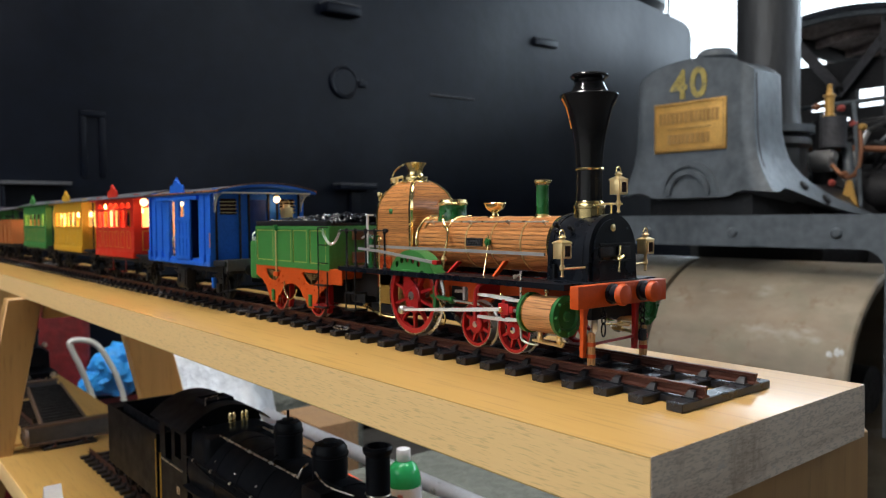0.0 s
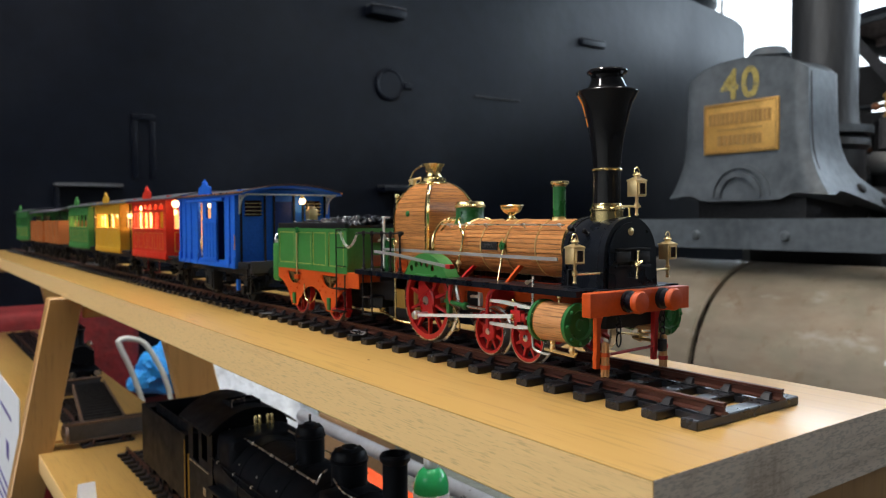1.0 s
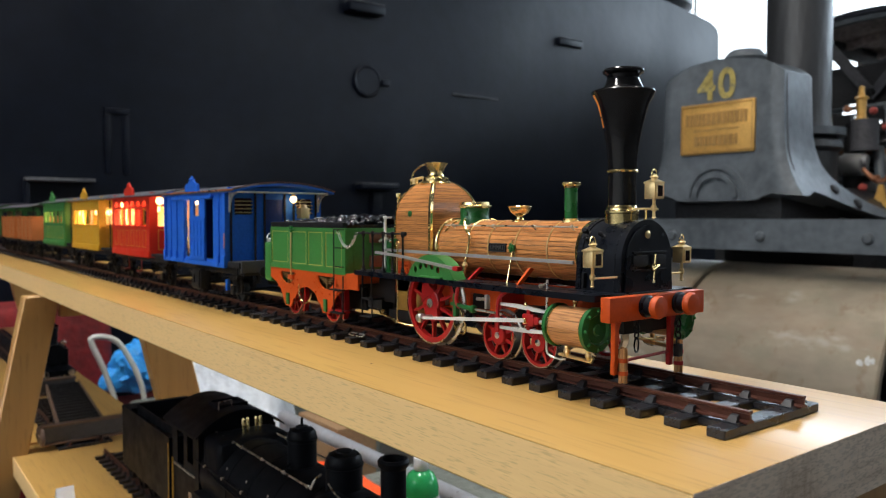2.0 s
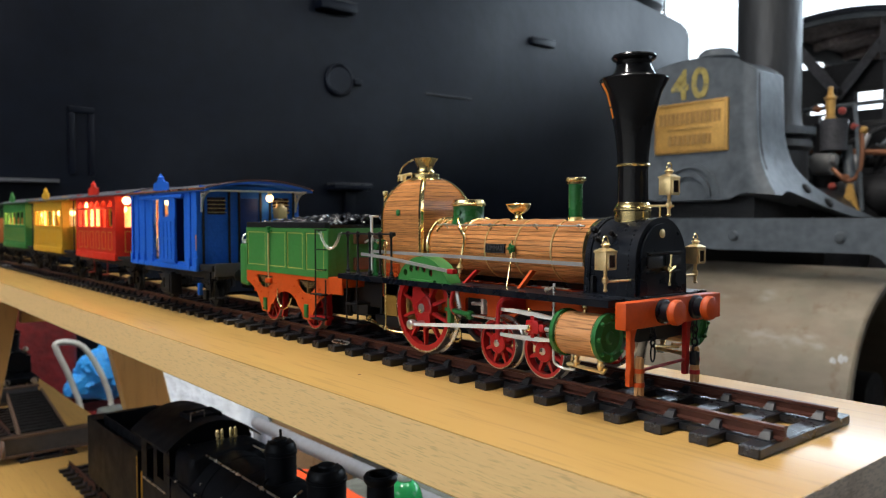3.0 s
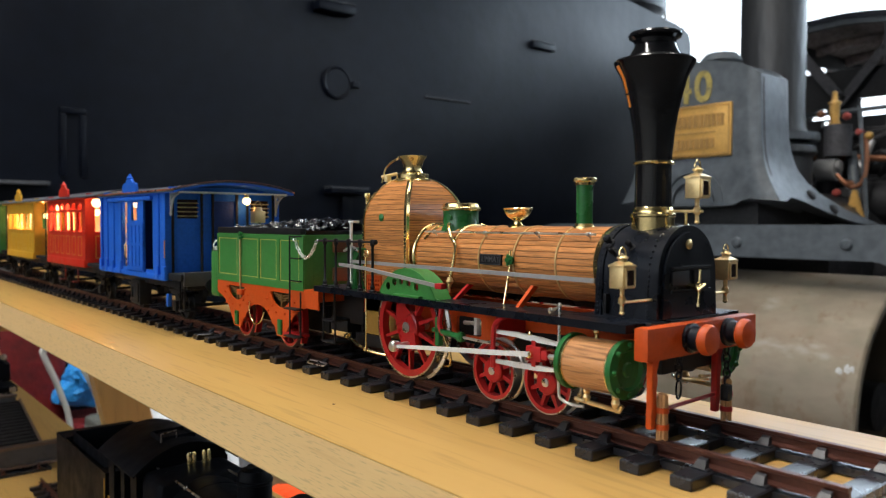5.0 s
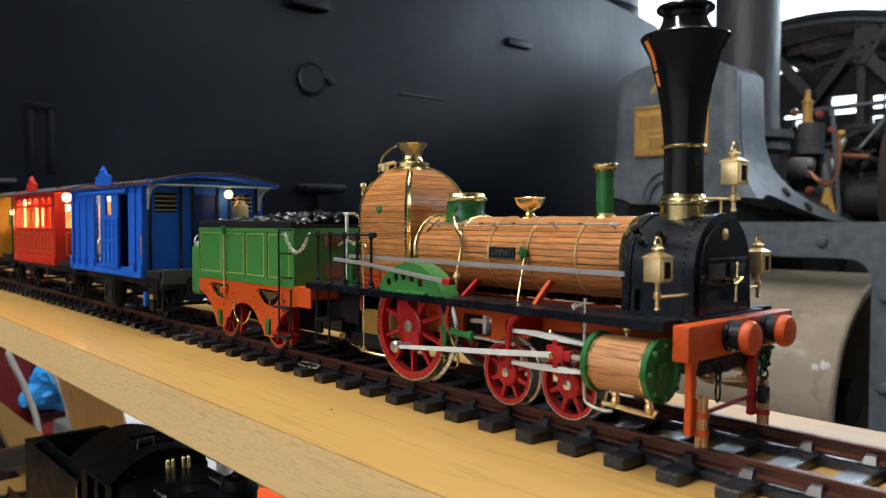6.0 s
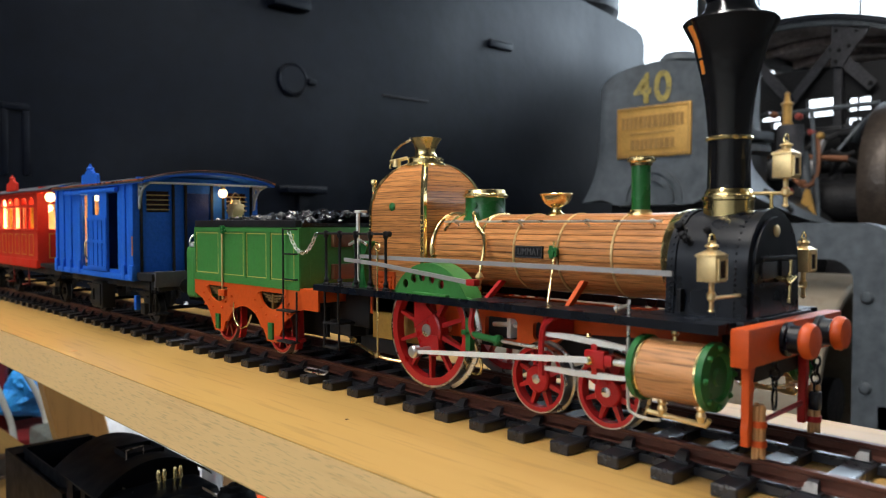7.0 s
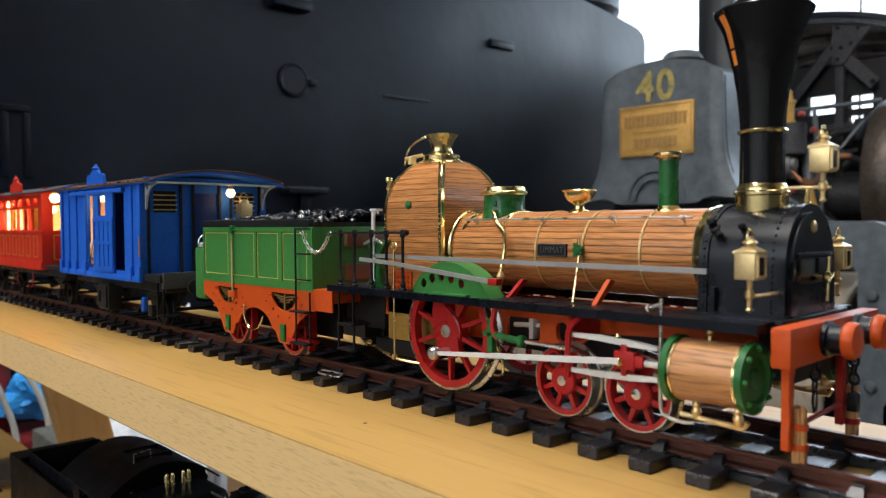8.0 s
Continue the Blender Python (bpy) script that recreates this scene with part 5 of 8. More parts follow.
    bm = B(); lathe(bm, [(0, 0), (0.0011, 0), (0.0009, 0.002), (0.0016, 0.003), (0.0014, 0.006), (0.0009, 0.0072), (0, 0.0076)], (cxx - s * 0.001, 0.0905, czz + cr - 0.0006), (0, 0, 1), 14)
    part("oil_cup", bm, BRASS, cy_)
    bm = B()
    for y in (0.0945, 0.0805):
        lathe(bm, [(0, 0), (0.0010, 0), (0.0016, 0.0016), (0.0012, 0.0026), (0.0018, 0.0040), (0.0010, 0.0062), (0, 0.0062)], (cxx, y, czz - cr + 0.0005), (0, 0, -1), 12)
    tube(bm, [(cxx, 0.1000, czz - cr - 0.0052), (cxx, 0.0785, czz - cr - 0.0062), (cxx, 0.0775, czz - cr - 0.004)], 0.0010, 8)
    part("drain_cock", bm, BRASS_DULL, cy_, "cast brass drain cocks and pipe")
    bm = B(); tube(bm, [(s * 0.0385, 0.1052, 0.0590), (s * 0.0388, 0.1052, 0.0260), (s * 0.0385, 0.1035, 0.0205), (s * 0.0370, 0.0985, 0.0190), (s * 0.0360, 0.0945, 0.0192)], 0.00065, 8, 3)
    part("cock_rod", bm, STEEL, cy_)
    bm = B()
    cyl(bm, (s * 0.0385, 0.1052, 0.0572), (s * 0.0385, 0.1092, 0.0558), 0.0007, n=10)
    lathe(bm, [(0, -0.0010), (0.0012, -0.0004), (0.0013, 0.0006), (0, 0.0014)], (s * 0.0385, 0.1098, 0.0556), (0, 1, -0.3), 12)
    part("cock_lever", bm, STEEL, cy_)
    # slide bars, crosshead, piston rod, connecting rod
    for z0, z1, nm in ((0.0432, 0.0418, "slide_bar"), (0.0302, 0.0312, "slide_bar")):
        bm = B()
        hull(bm, [[(s * 0.0352, y, z + h), (s * 0.0376, y, z + h), (s * 0.0376, y, z - h), (s * 0.0352, y, z - h)] for y, z, h in ((0.1070, z1, 0.0006), (0.1180, (z0 + z1) / 2, 0.0011), (0.1310, z0, 0.0010), (0.1440, z0, 0.0007))])
        part(nm, bm, WHITE_METAL, loco, "bright steel slide bar")
    bm = B()
    box(bm, *sorted((s * 0.0345, s * 0.0385)), 0.1155, 0.1240, 0.0334, 0.0398, 0.0008)
    box(bm, *sorted((s * 0.0350, s * 0.0378)), 0.1188, 0.1214, 0.0310, 0.0421, 0.0005)
    box(bm, *sorted((s * 0.0350, s * 0.0380)), 0.1125, 0.1180, 0.0345, 0.0385, 0.0008)
    xh = part("crosshead", bm, RED, loco, "red crosshead")
    bm = B(); lathe(bm, [(0, 0), (0.0016, 0), (0.0016, 0.0012), (0.0010, 0.0018), (0, 0.0018)], (s * 0.0385, 0.1212, 0.0362), (s, 0, 0), 14)
    part("gudgeon_pin", bm, BRASS, xh)
    bm = B(); lathe(bm, [(0, 0), (0.0012, 0), (0.0012, 0.0008), (0.0007, 0.0012), (0.0007, 0.0020), (0.0011, 0.0026), (0.0008, 0.0036), (0, 0.0038)], (s * 0.0362, 0.1234, 0.0418), (0, 0, 1), 12)
    part("oil_cup", bm, BRASS, xh)
    bm = B(); cyl(bm, (s * 0.0362, 0.1030, 0.0362), (s * 0.0362, 0.1150, 0.0362), 0.0012, n=12)
    part("piston_rod", bm, STEEL, xh)
    bm = B()
    hull(bm, [[(s * (0.0400 - t), y, z + h), (s * (0.0400 + t), y, z + h), (s * (0.0400 + t), y, z - h), (s * (0.0400 - t), y, z - h)] for y, z, h, t in ((0.1205, 0.0365, 0.0010, 0.0008), (0.1420, 0.0345, 0.0011, 0.0008), (0.2130, 0.0282, 0.0008, 0.0007))])
    rod = part("connecting_rod", bm, WHITE_METAL, loco, "bright steel connecting rod")
    bm = B(); lathe(bm, [(0, -0.0020), (0.0026, -0.0020), (0.0029, -0.0008), (0.0029, 0.0012), (0.0020, 0.0022), (0, 0.0024)], (s * 0.0402, 0.2145, 0.0280), (s, 0, 0), 18)
    part("crank_pin", bm, STEEL, rod, "polished crank pin nut")
    bm = B(); cyl(bm, (s * 0.0300, 0.2145, 0.0280), (s * 0.0390, 0.2145, 0.0280), 0.0016, n=12)
    part("crank_stub", bm, STEEL, rod)
    # red guide bracket from the running board down to the wheel hub
    bm = B(); tube(bm, [(s * 0.0340, 0.1395, 0.0500), (s * 0.0375, 0.1400, 0.0490), (s * 0.0385, 0.1425, 0.0460), (s * 0.0385, 0.1435, 0.0400), (s * 0.0380, 0.1440, 0.0275)], 0.0012, 6, 4)
    part("guide_bracket", bm, RED, loco, "red bent guide bracket")
    bm = B(); box(bm, *sorted((s * 0.0175, s * 0.0350)), 0.1440, 0.1460, 0.0400, 0.0500, 0.0006)
    part("guide_plate", bm, RED, loco)
    bm = B(); tube(bm, [(s * 0.0350, 0.1830, 0.0500), (s * 0.0355, 0.1840, 0.0420), (s * 0.0350, 0.1815, 0.0370)], 0.0014, 6, 4)
    part("hanger", bm, RED, loco)
    # green feed pump
    bm = B()
    cyl(bm, (s * 0.0350, 0.1830, 0.0385), (s * 0.0350, 0.1690, 0.0375), 0.0015, n=12)
    lathe(bm, [(0, 0), (0.0024, 0), (0.0024, 0.0022), (0.0014, 0.0030), (0, 0.0030)], (s * 0.0350, 0.1700, 0.0375), (0, -1, 0), 14)
    box(bm, *sorted((s * 0.0335, s * 0.0365)), 0.1835, 0.1865, 0.0315, 0.0455, 0.0005)
    box(bm, *sorted((s * 0.0335, s * 0.0365)), 0.1815, 0.1890, 0.0380, 0.0400, 0.0004)
    part("feed_pump", bm, GREEN_DARK, loco, "green feed pump")
    bm = B(); cyl(bm, (s * 0.0350, 0.1672, 0.0375), (s * 0.0350, 0.1440, 0.0370), 0.0007, n=8)
    part("pump_rod", bm, STEEL, loco)
    # reach rods along the boiler
    bm = B(); hull(bm, [[(s * 0.0335, y, z + 0.0009), (s * 0.0345, y, z + 0.0009), (s * 0.0345, y, z - 0.0009), (s * 0.0335, y, z - 0.0009)] for y, z in ((0.0915, 0.0684), (0.2640, 0.0690))])
    part("reach_rod", bm, ROD_GREY, loco, "long flat grey steel reach rod")
    bm = B(); hull(bm, [[(s * 0.0375, y, z + 0.0009), (s * 0.0385, y, z + 0.0009), (s * 0.0385, y, z - 0.0009), (s * 0.0375, y, z - 0.0009)] for y, z in ((0.1830, 0.0606), (0.2440, 0.0660), (0.2700, 0.0672))])
    rr = part("reach_rod", bm, ROD_GREY, loco, "slanting flat grey steel reach rod")
    bm = B(); box(bm, *sorted((s * 0.0355, s * 0.0392)), 0.1786, 0.1836, 0.0592, 0.0620, 0.0006)
    part("rod_end", bm, RED, rr)
    for y0, z0, y1, z1, pm in ((0.1405, 0.0545, 0.1360, 0.0625, ORANGE), (0.1840, 0.0545, 0.1795, 0.0605, RED)):
        bm = B()
        hull(bm, [[(s * x0, y, z0 - 0.003), (s * (x0 - 0.0030), y, z0 - 0.003), (s * (x1 - 0.0030), y, z1 - 0.0006), (s * x1, y, z1)] for x0, x1, y in ((0.0290, 0.0172, y0 - 0.0010), (0.0290, 0.0172, y0 + 0.0010))])
        part("boiler_stay", bm, pm, loco, "painted slanting boiler stay")
    # lamp on its bracket beside the smokebox
    def lamp(px, py, pz, arm):
        k = 0.76
        bm = B()
        box(bm, px - 0.0048 * k, px + 0.0048 * k, py - 0.0042 * k, py + 0.0042 * k, pz, pz + 0.0105 * k, 0.0002)
        lm = part("lamp", bm, BRASS_DULL, loco, "square brass oil lamp with ring handle")
        bm = B()
        hull(bm, [[(px + a * w * k, py + b * w * 0.88 * k, pz + h * k) for a, b in ((-1, -1), (1, -1), (1, 1), (-1, 1))] for w, h in ((0.0053, 0.0103), (0.0053, 0.0112), (0.0022, 0.0130))])
        lathe(bm, [(r * k, h * k) for r, h in ((0, 0.0128), (0.0021, 0.0128), (0.0021, 0.0140), (0.0030, 0.0146), (0.0024, 0.0154), (0.0008, 0.0160), (0.0007, 0.0168), (0, 0.0170))], (px, py, pz), n=16)
        part("lamp_top", bm, BRASS_DULL, lm)
        bm = B(); tube(bm, [(px - 0.0026 * k * math.cos(radians(a)), py, pz + (0.0162 + 0.0038 * math.sin(radians(a))) * k) for a in range(-30, 211, 20)], 0.0003, 6)
        part("lamp_ring", bm, BRASS, lm)
        bm = B(); box(bm, px - 0.0030 * k, px + 0.0030 * k, py - 0.0047 * k, py - 0.0040 * k, pz + 0.0015 * k, pz + 0.0090 * k)
        part("lamp_glass", bm, GLASS_DARK, lm, "dark lamp glass")
        bm = B(); plate(bm, rect(px - 0.0038 * k, px + 0.0038 * k, pz + 0.0008 * k, pz + 0.0098 * k), [rect(px - 0.0029 * k, px + 0.0029 * k, pz + 0.0016 * k, pz + 0.0089 * k)], "y", py - 0.0052 * k, py - 0.0041 * k)
        part("lamp_frame", bm, BRASS_DULL, lm)
        bm = B()
        lathe(bm, [(r * k, h) for r, h in ((0, 0.0002), (0.0012, 0.0), (0.0011, -0.0030), (0.0019, -0.0038), (0.0019, -0.0056), (0.0010, -0.0064), (0.0010, -0.0088), (0.0016, -0.0094), (0, -0.0102))], (px, py, pz), n=14)
        part("lamp_spike", bm, BRASS_DULL, lm)
        bm = B(); tube(bm, arm, 0.0006, 8)
        part("lamp_bracket", bm, BRASS_DULL, lm)
    lamp(-0.0013 + s * 0.0359, 0.0760, 0.0668, [(-0.0013 + s * 0.0359, 0.0760, 0.0615), (s * 0.0175, 0.0745, 0.0615)])
    if s < 0:
        lamp(0.0006, 0.0690, 0.1006, [(0.0006, 0.0665, 0.0955), (0.0004, 0.0800, 0.0957), (0.0002, 0.0814, 0.0950), (0.0, 0.0818, 0.0936), (0.0, 0.0818, 0.0890)])
        bm = B(); cyl(bm, (0.0003, 0.0737, 0.0892), (0.0003, 0.0737, 0.0957), 0.0006, n=8)
        lathe(bm, [(0, 0), (0.0013, 0), (0.0013, 0.0008), (0.0007, 0.0012)], (0.0003, 0.0737, 0.0894), (0, 0, 1), 10)
        lathe(bm, [(0, 0), (0.0019, 0), (0.0015, 0.0008), (0.0015, 0.0020), (0.0009, 0.0028), (0, 0.0028)], (0.0, 0.0822, 0.0884), (0, 0, 1), 12)
        part("lamp_railing", bm, BRASS, loco, "brass lamp railing on the smokebox")
    # front: buffers, guard posts with brooms
    bm = B()
    lathe(bm, [(0, 0), (0.0056, 0), (0.0056, 0.0014), (0.0046, 0.0018), (0.0046, 0.0062), (0, 0.0062)], (-0.0006 + s * 0.0132, 0.0622, 0.0478), (0, -1, 0), 28)
    bf = part("buffer", bm, BLACK, loco, "black buffer with orange head")
    bm = B()
    lathe(bm, [(0, 0.0054), (0.0052, 0.0056), (0.0058, 0.0064), (0.0058, 0.0080), (0.0051, 0.0092), (0.0029, 0.0097), (0, 0.0099)], (-0.0006 + s * 0.0132, 0.0622, 0.0478), (0, -1, 0), 28)
    part("buffer_head", bm, ORANGE, bf)
    gx = -0.0302 if s < 0 else 0.0134
    bm = B()
    hull(bm, [[(gx + e - w, 0.0655, z), (gx + e + w, 0.0655, z), (gx + e + w, 0.0682, z), (gx + e - w, 0.0682, z)] for z, w, e in ((0.0418, 0.0032, 0.0), (0.0396, 0.0022, -0.0004), (0.0362, 0.0015, -0.0010), (0.0335, 0.0019, -0.0006), (0.0300, 0.0015, -0.0010), (0.0225, 0.0014, -0.0011), (0.0206, 0.0018, -0.0012), (0.0186, 0.0014, -0.0014), (0.0152, 0.0014, -0.0014))])
    bmesh.ops.bevel(bm, geom=list(bm.edges), offset=0.0003, segments=1, affect="EDGES")
    gp = part("guard_post", bm, ORANGE if s < 0 else RED, loco, "painted guard post carrying a broom")
    bx = gx + (0.0026 if s < 0 else 0.0034)
    for k in range(7):
        a = 2 * math.pi * k / 6
        q = 0.00125 if k else 0.0
        bm = B(); cyl(bm, (bx + q * math.cos(a), 0.0646 + q * math.sin(a), 0.0280 + 0.0004 * math.sin(k * 2.1)), (bx + q * 1.1 * math.cos(a), 0.0646 + q * 1.1 * math.sin(a), 0.0112 + 0.0004 * math.cos(k * 1.7)), 0.00082, n=8)
        part("broom_twig", bm, BIRCH, gp)
    for z in (0.0222, 0.0160):
        bm = B(); lathe(bm, [(0.0020, -0.0010), (0.0025, -0.0010), (0.0025, 0.0010), (0.0020, 0.0010)], (bx, 0.0646, z), (0, 0, 1), 16, True)
        part("broom_band", bm, ORANGE if s < 0 else RED, gp)
    # steps behind, railing posts and rails
    posts = (0.2890, 0.2770, 0.2635, 0.2520, 0.2400)
    bm = B(); tube(bm, [(s * 0.0360, 0.2960, 0.0800), (s * 0.0360, 0.2385, 0.0802)], 0.0006, 8)
    lathe(bm, [(0, -0.0016), (0.0014, -0.0008), (0.0014, 0.0008), (0, 0.0016)], (s * 0.0360, 0.2378, 0.0802), (0, 1, 0), 12)
    rl = part("railing", bm, BLACK_MATT, loco, "black footplate railing")
    for y in posts:
        bm = B(); lathe(bm, [(0, 0.0534), (0.0018, 0.0534), (0.0018, 0.0542), (0.0010, 0.0550), (0.0014, 0.0562), (0.0007, 0.0575), (0.0007, 0.0775), (0.0013, 0.0785), (0.0013, 0.0812), (0, 0.0818)], (s * 0.0360, y, 0), n=12)
        part("railing_post", bm, BLACK_MATT, rl)
    bm = B()
    cyl(bm, (s * 0.0355, 0.2470, 0.0215), (s * 0.0355, 0.2470, 0.0720), 0.0005, n=8)
    lathe(bm, [(0.0018, -0.0004), (0.0024, 0), (0.0018, 0.0004), (0.0014, 0)], (s * 0.0355, 0.2470, 0.0740), (1, 0, 0), 14, True)
    lathe(bm, [(0, 0), (0.0015, 0), (0.0015, 0.0022), (0, 0.0022)], (s * 0.0355, 0.2470, 0.0208), (0, 0, 1), 12)
    part("try_cock_rod", bm, BRASS, loco, "thin brass rod with ring")
    bm = B(); tube(bm, [(s * 0.0300, 0.2740, 0.0250), (s * 0.0320, 0.2650, 0.0238), (s * 0.0340, 0.2550, 0.0224), (s * 0.0350, 0.2470, 0.0214), (s * 0.0340, 0.2400, 0.0206), (s * 0.0320, 0.2330, 0.0202)], 0.0008, 8, 4)
    lathe(bm, [(0, 0), (0.0018, 0.0006), (0.0018, 0.0024), (0, 0.0032)], (s * 0.0300, 0.2755, 0.0250), (0, -1, 0), 12)
    part("injector_pipe", bm, BRASS, loco, "brass injector pipe")
    for k, (z, w) in enumerate(((0.0330, 0.012), (0.0205, 0.013))):
        bm = B(); box(bm, *sorted((s * 0.0250, s * 0.0370)), 0.2850 - w / 2, 0.2850 + w / 2, z, z + 0.0012, 0.0003)
        for y in (-1, 1):
            box(bm, *sorted((s * 0.0352, s * 0.0360)), 0.2850 + y * w / 2 - 0.0005, 0.2850 + y * w / 2 + 0.0005, z, 0.0500 if not k else 0.0330)
        part("step", bm, BLACK_MATT, loco)
    if s < 0:
        # reversing stand
        bm = B()
        hull(bm, [[(-0.0300 - w, 0.2655 - d, z), (-0.0300 + w, 0.2655 - d, z), (-0.0300 + w, 0.2655 + d, z), (-0.0300 - w, 0.2655 + d, z)] for z, w, d in ((0.0534, 0.0024, 0.0062), (0.0580, 0.0020, 0.0040), (0.0690, 0.0018, 0.0028), (0.0735, 0.0018, 0.0060), (0.0758, 0.0018, 0.0080), (0.0765, 0.0018, 0.0076))])
        rs = part("reversing_stand", bm, GREEN_DARK, loco, "green reversing lever stand")
        bm = B()
        hull(bm, [[(-0.0326 - 0.0005, y - 0.0009, z), (-0.0326 + 0.0005, y - 0.0009, z), (-0.0326 + 0.0005, y + 0.0009, z), (-0.0326 - 0.0005, y + 0.0009, z)] for y, z in ((0.2665, 0.0550), (0.2662, 0.0740), (0.2660, 0.0915))])
        box(bm, -0.0335, -0.0290, 0.2630, 0.2680, 0.0905, 0.0918, 0.0004)
        for z, q in ((0.0560, 0.0015), (0.0680, 0.0014), (0.0750, 0.0013)):
            cyl(bm, (-0.0335, 0.2664, z), (-0.0318, 0.2664, z), q, n=12)
        part("reversing_lever", bm, WHITE_METAL, rs, "bright steel lever")
        bm = B(); tube(bm, [(-0.0325, 0.2590, 0.0745), (-0.0325, 0.2655, 0.0768), (-0.0325, 0.2735, 0.0745)], 0.0008, 8, 4)
        part("quadrant", bm, STEEL, rs)

for y, r in ((0.2165, 0.0022), (0.1520, 0.0016), (0.1192, 0.0016)):
    bm = B(); cyl(bm, (-0.0262, y, 0.0365 if r > 0.002 else 0.0238), (0.0262, y, 0.0365 if r > 0.002 else 0.0238), r, n=14)
    part("axle", bm, STEEL, loco)
bm = B(); box(bm, -0.0200, 0.0200, 0.2670, 0.2980, 0.0500, 0.0532, 0.0003)
part("footplate", bm, BLACK_MATT, loco)
bm = B(); box(bm, -0.0085, 0.0085, 0.0950, 0.2240, 0.0290, 0.0440, 0.001)
part("inside_gear", bm, BLACK_MATT, loco)
bm = B(); box(bm, -0.0405, 0.0352, 0.0622, 0.0682, 0.0412, 0.0532, 0.0007)
part("buffer_beam", bm, ORANGE, loco, "orange-red wooden buffer beam")
bm = B(); tube(bm, [(-0.0302, 0.0668, 0.0212), (0.0134, 0.0668, 0.0222)], 0.0008, 8)
part("cross_rod", bm, RED, loco)
bm = B(); box(bm, -0.0225, 0.0225, 0.0684, 0.0800, 0.0335, 0.0505, 0.001)
part("draw_box", bm, BLACK_MATT, loco)
bm = B(); lathe(bm, [(0, 0), (0.0070, 0), (0.0070, 0.020), (0.0050, 0.024), (0, 0.024)], (-0.002, 0.0690, 0.0395), (0, 1, 0), 20)
part("draw_cylinder", bm, BLACK, loco)
bm = B(); tube(bm, [(0.004, 0.0690, 0.0300), (0.016, 0.0690, 0.0285), (0.0175, 0.0690, 0.0300), (0.0175, 0.0690, 0.0350)], 0.0006, 8)
tube(bm, [(-0.012, 0.0690, 0.0310), (0.010, 0.0690, 0.0280)], 0.0006, 8)
part("brake_rod", bm, BRASS_DULL, loco)
for cx, z0, n in ((-0.0190, 0.0420, 3), (0.0148, 0.0420, 5)):
    bm = B()
    for k in range(n):
        z = z0 - 0.0008 - k * 0.0031
        t = B()
        lathe(t, [(0.0015 + 0.00045 * math.cos(2 * math.pi * i / 6), 0.00045 * math.sin(2 * math.pi * i / 6)) for i in range(6)], (0, 0, 0), (1, 0, 0) if k % 2 else (0, 1, 0), 12, True)
        t.transform(Matrix.Translation((cx, 0.0635, z - 0.0012)) @ Matrix.Diagonal((1, 1, 1.25, 1)))
        join(bm, t)
    zl = z0 - 0.0008 - (n - 1) * 0.0031 - 0.0030
    if n == 3:
        tube(bm, [(cx + 0.0016 * math.cos(radians(q)), 0.0635, zl - 0.0030 + 0.0034 * math.sin(radians(q)) * (1.0 if q < 180 else 1.1)) for q in range(90, 451, 24)], 0.00045, 6)
    else:
        box(bm, cx - 0.0018, cx + 0.0018, 0.0617, 0.0653, zl - 0.0062, zl + 0.0004, 0.0007)
    part("coupling_chain", bm, BLACK, loco, "black coupling chain")

# ---------------------------------------------------------------- the tender
tender = thing("model_tender", (0, 0.38, RT), "green and orange model locomotive tender with ladder", "model tender")
FRAME_RIVET = bpy.data.meshes.new("rivet")
t = B(); dome(t, ((0, 0, 0), (1, 0, 0)), 0.00085, 8, 1.2)
t.to_mesh(FRAME_RIVET); t.free()
FRAME_RIVET.materials.append(ORANGE)
PANEL_RIVET = bpy.data.meshes.new("rivet")
t = B(); dome(t, ((0, 0, 0), (1, 0, 0)), 0.00032, 5)
t.to_mesh(PANEL_RIVET); t.free()
PANEL_RIVET.materials.append(GREEN)
LOCKER = wood("brown_locker_wood", (0.16, 0.070, 0.026), (0.08, 0.030, 0.011), "x", 70, 0.5)
TX, TY0, TY1, TZ0, TZ1 = 0.0360, 0.3130, 0.4405, 0.0480, 0.0830
bm = B()
plate(bm, rect(-TX, TX, TY0, TY1), [rect(-TX + 0.002, TX - 0.002, TY0 + 0.002, TY1 - 0.002)], "z", TZ0, TZ1)
box(bm, -TX + 0.0018, TX - 0.0018, TY0 + 0.0018, TY1 - 0.0018, TZ0, TZ0 + 0.002)
body = part("tank_body", bm, GREEN, tender, "green enamelled water tank")
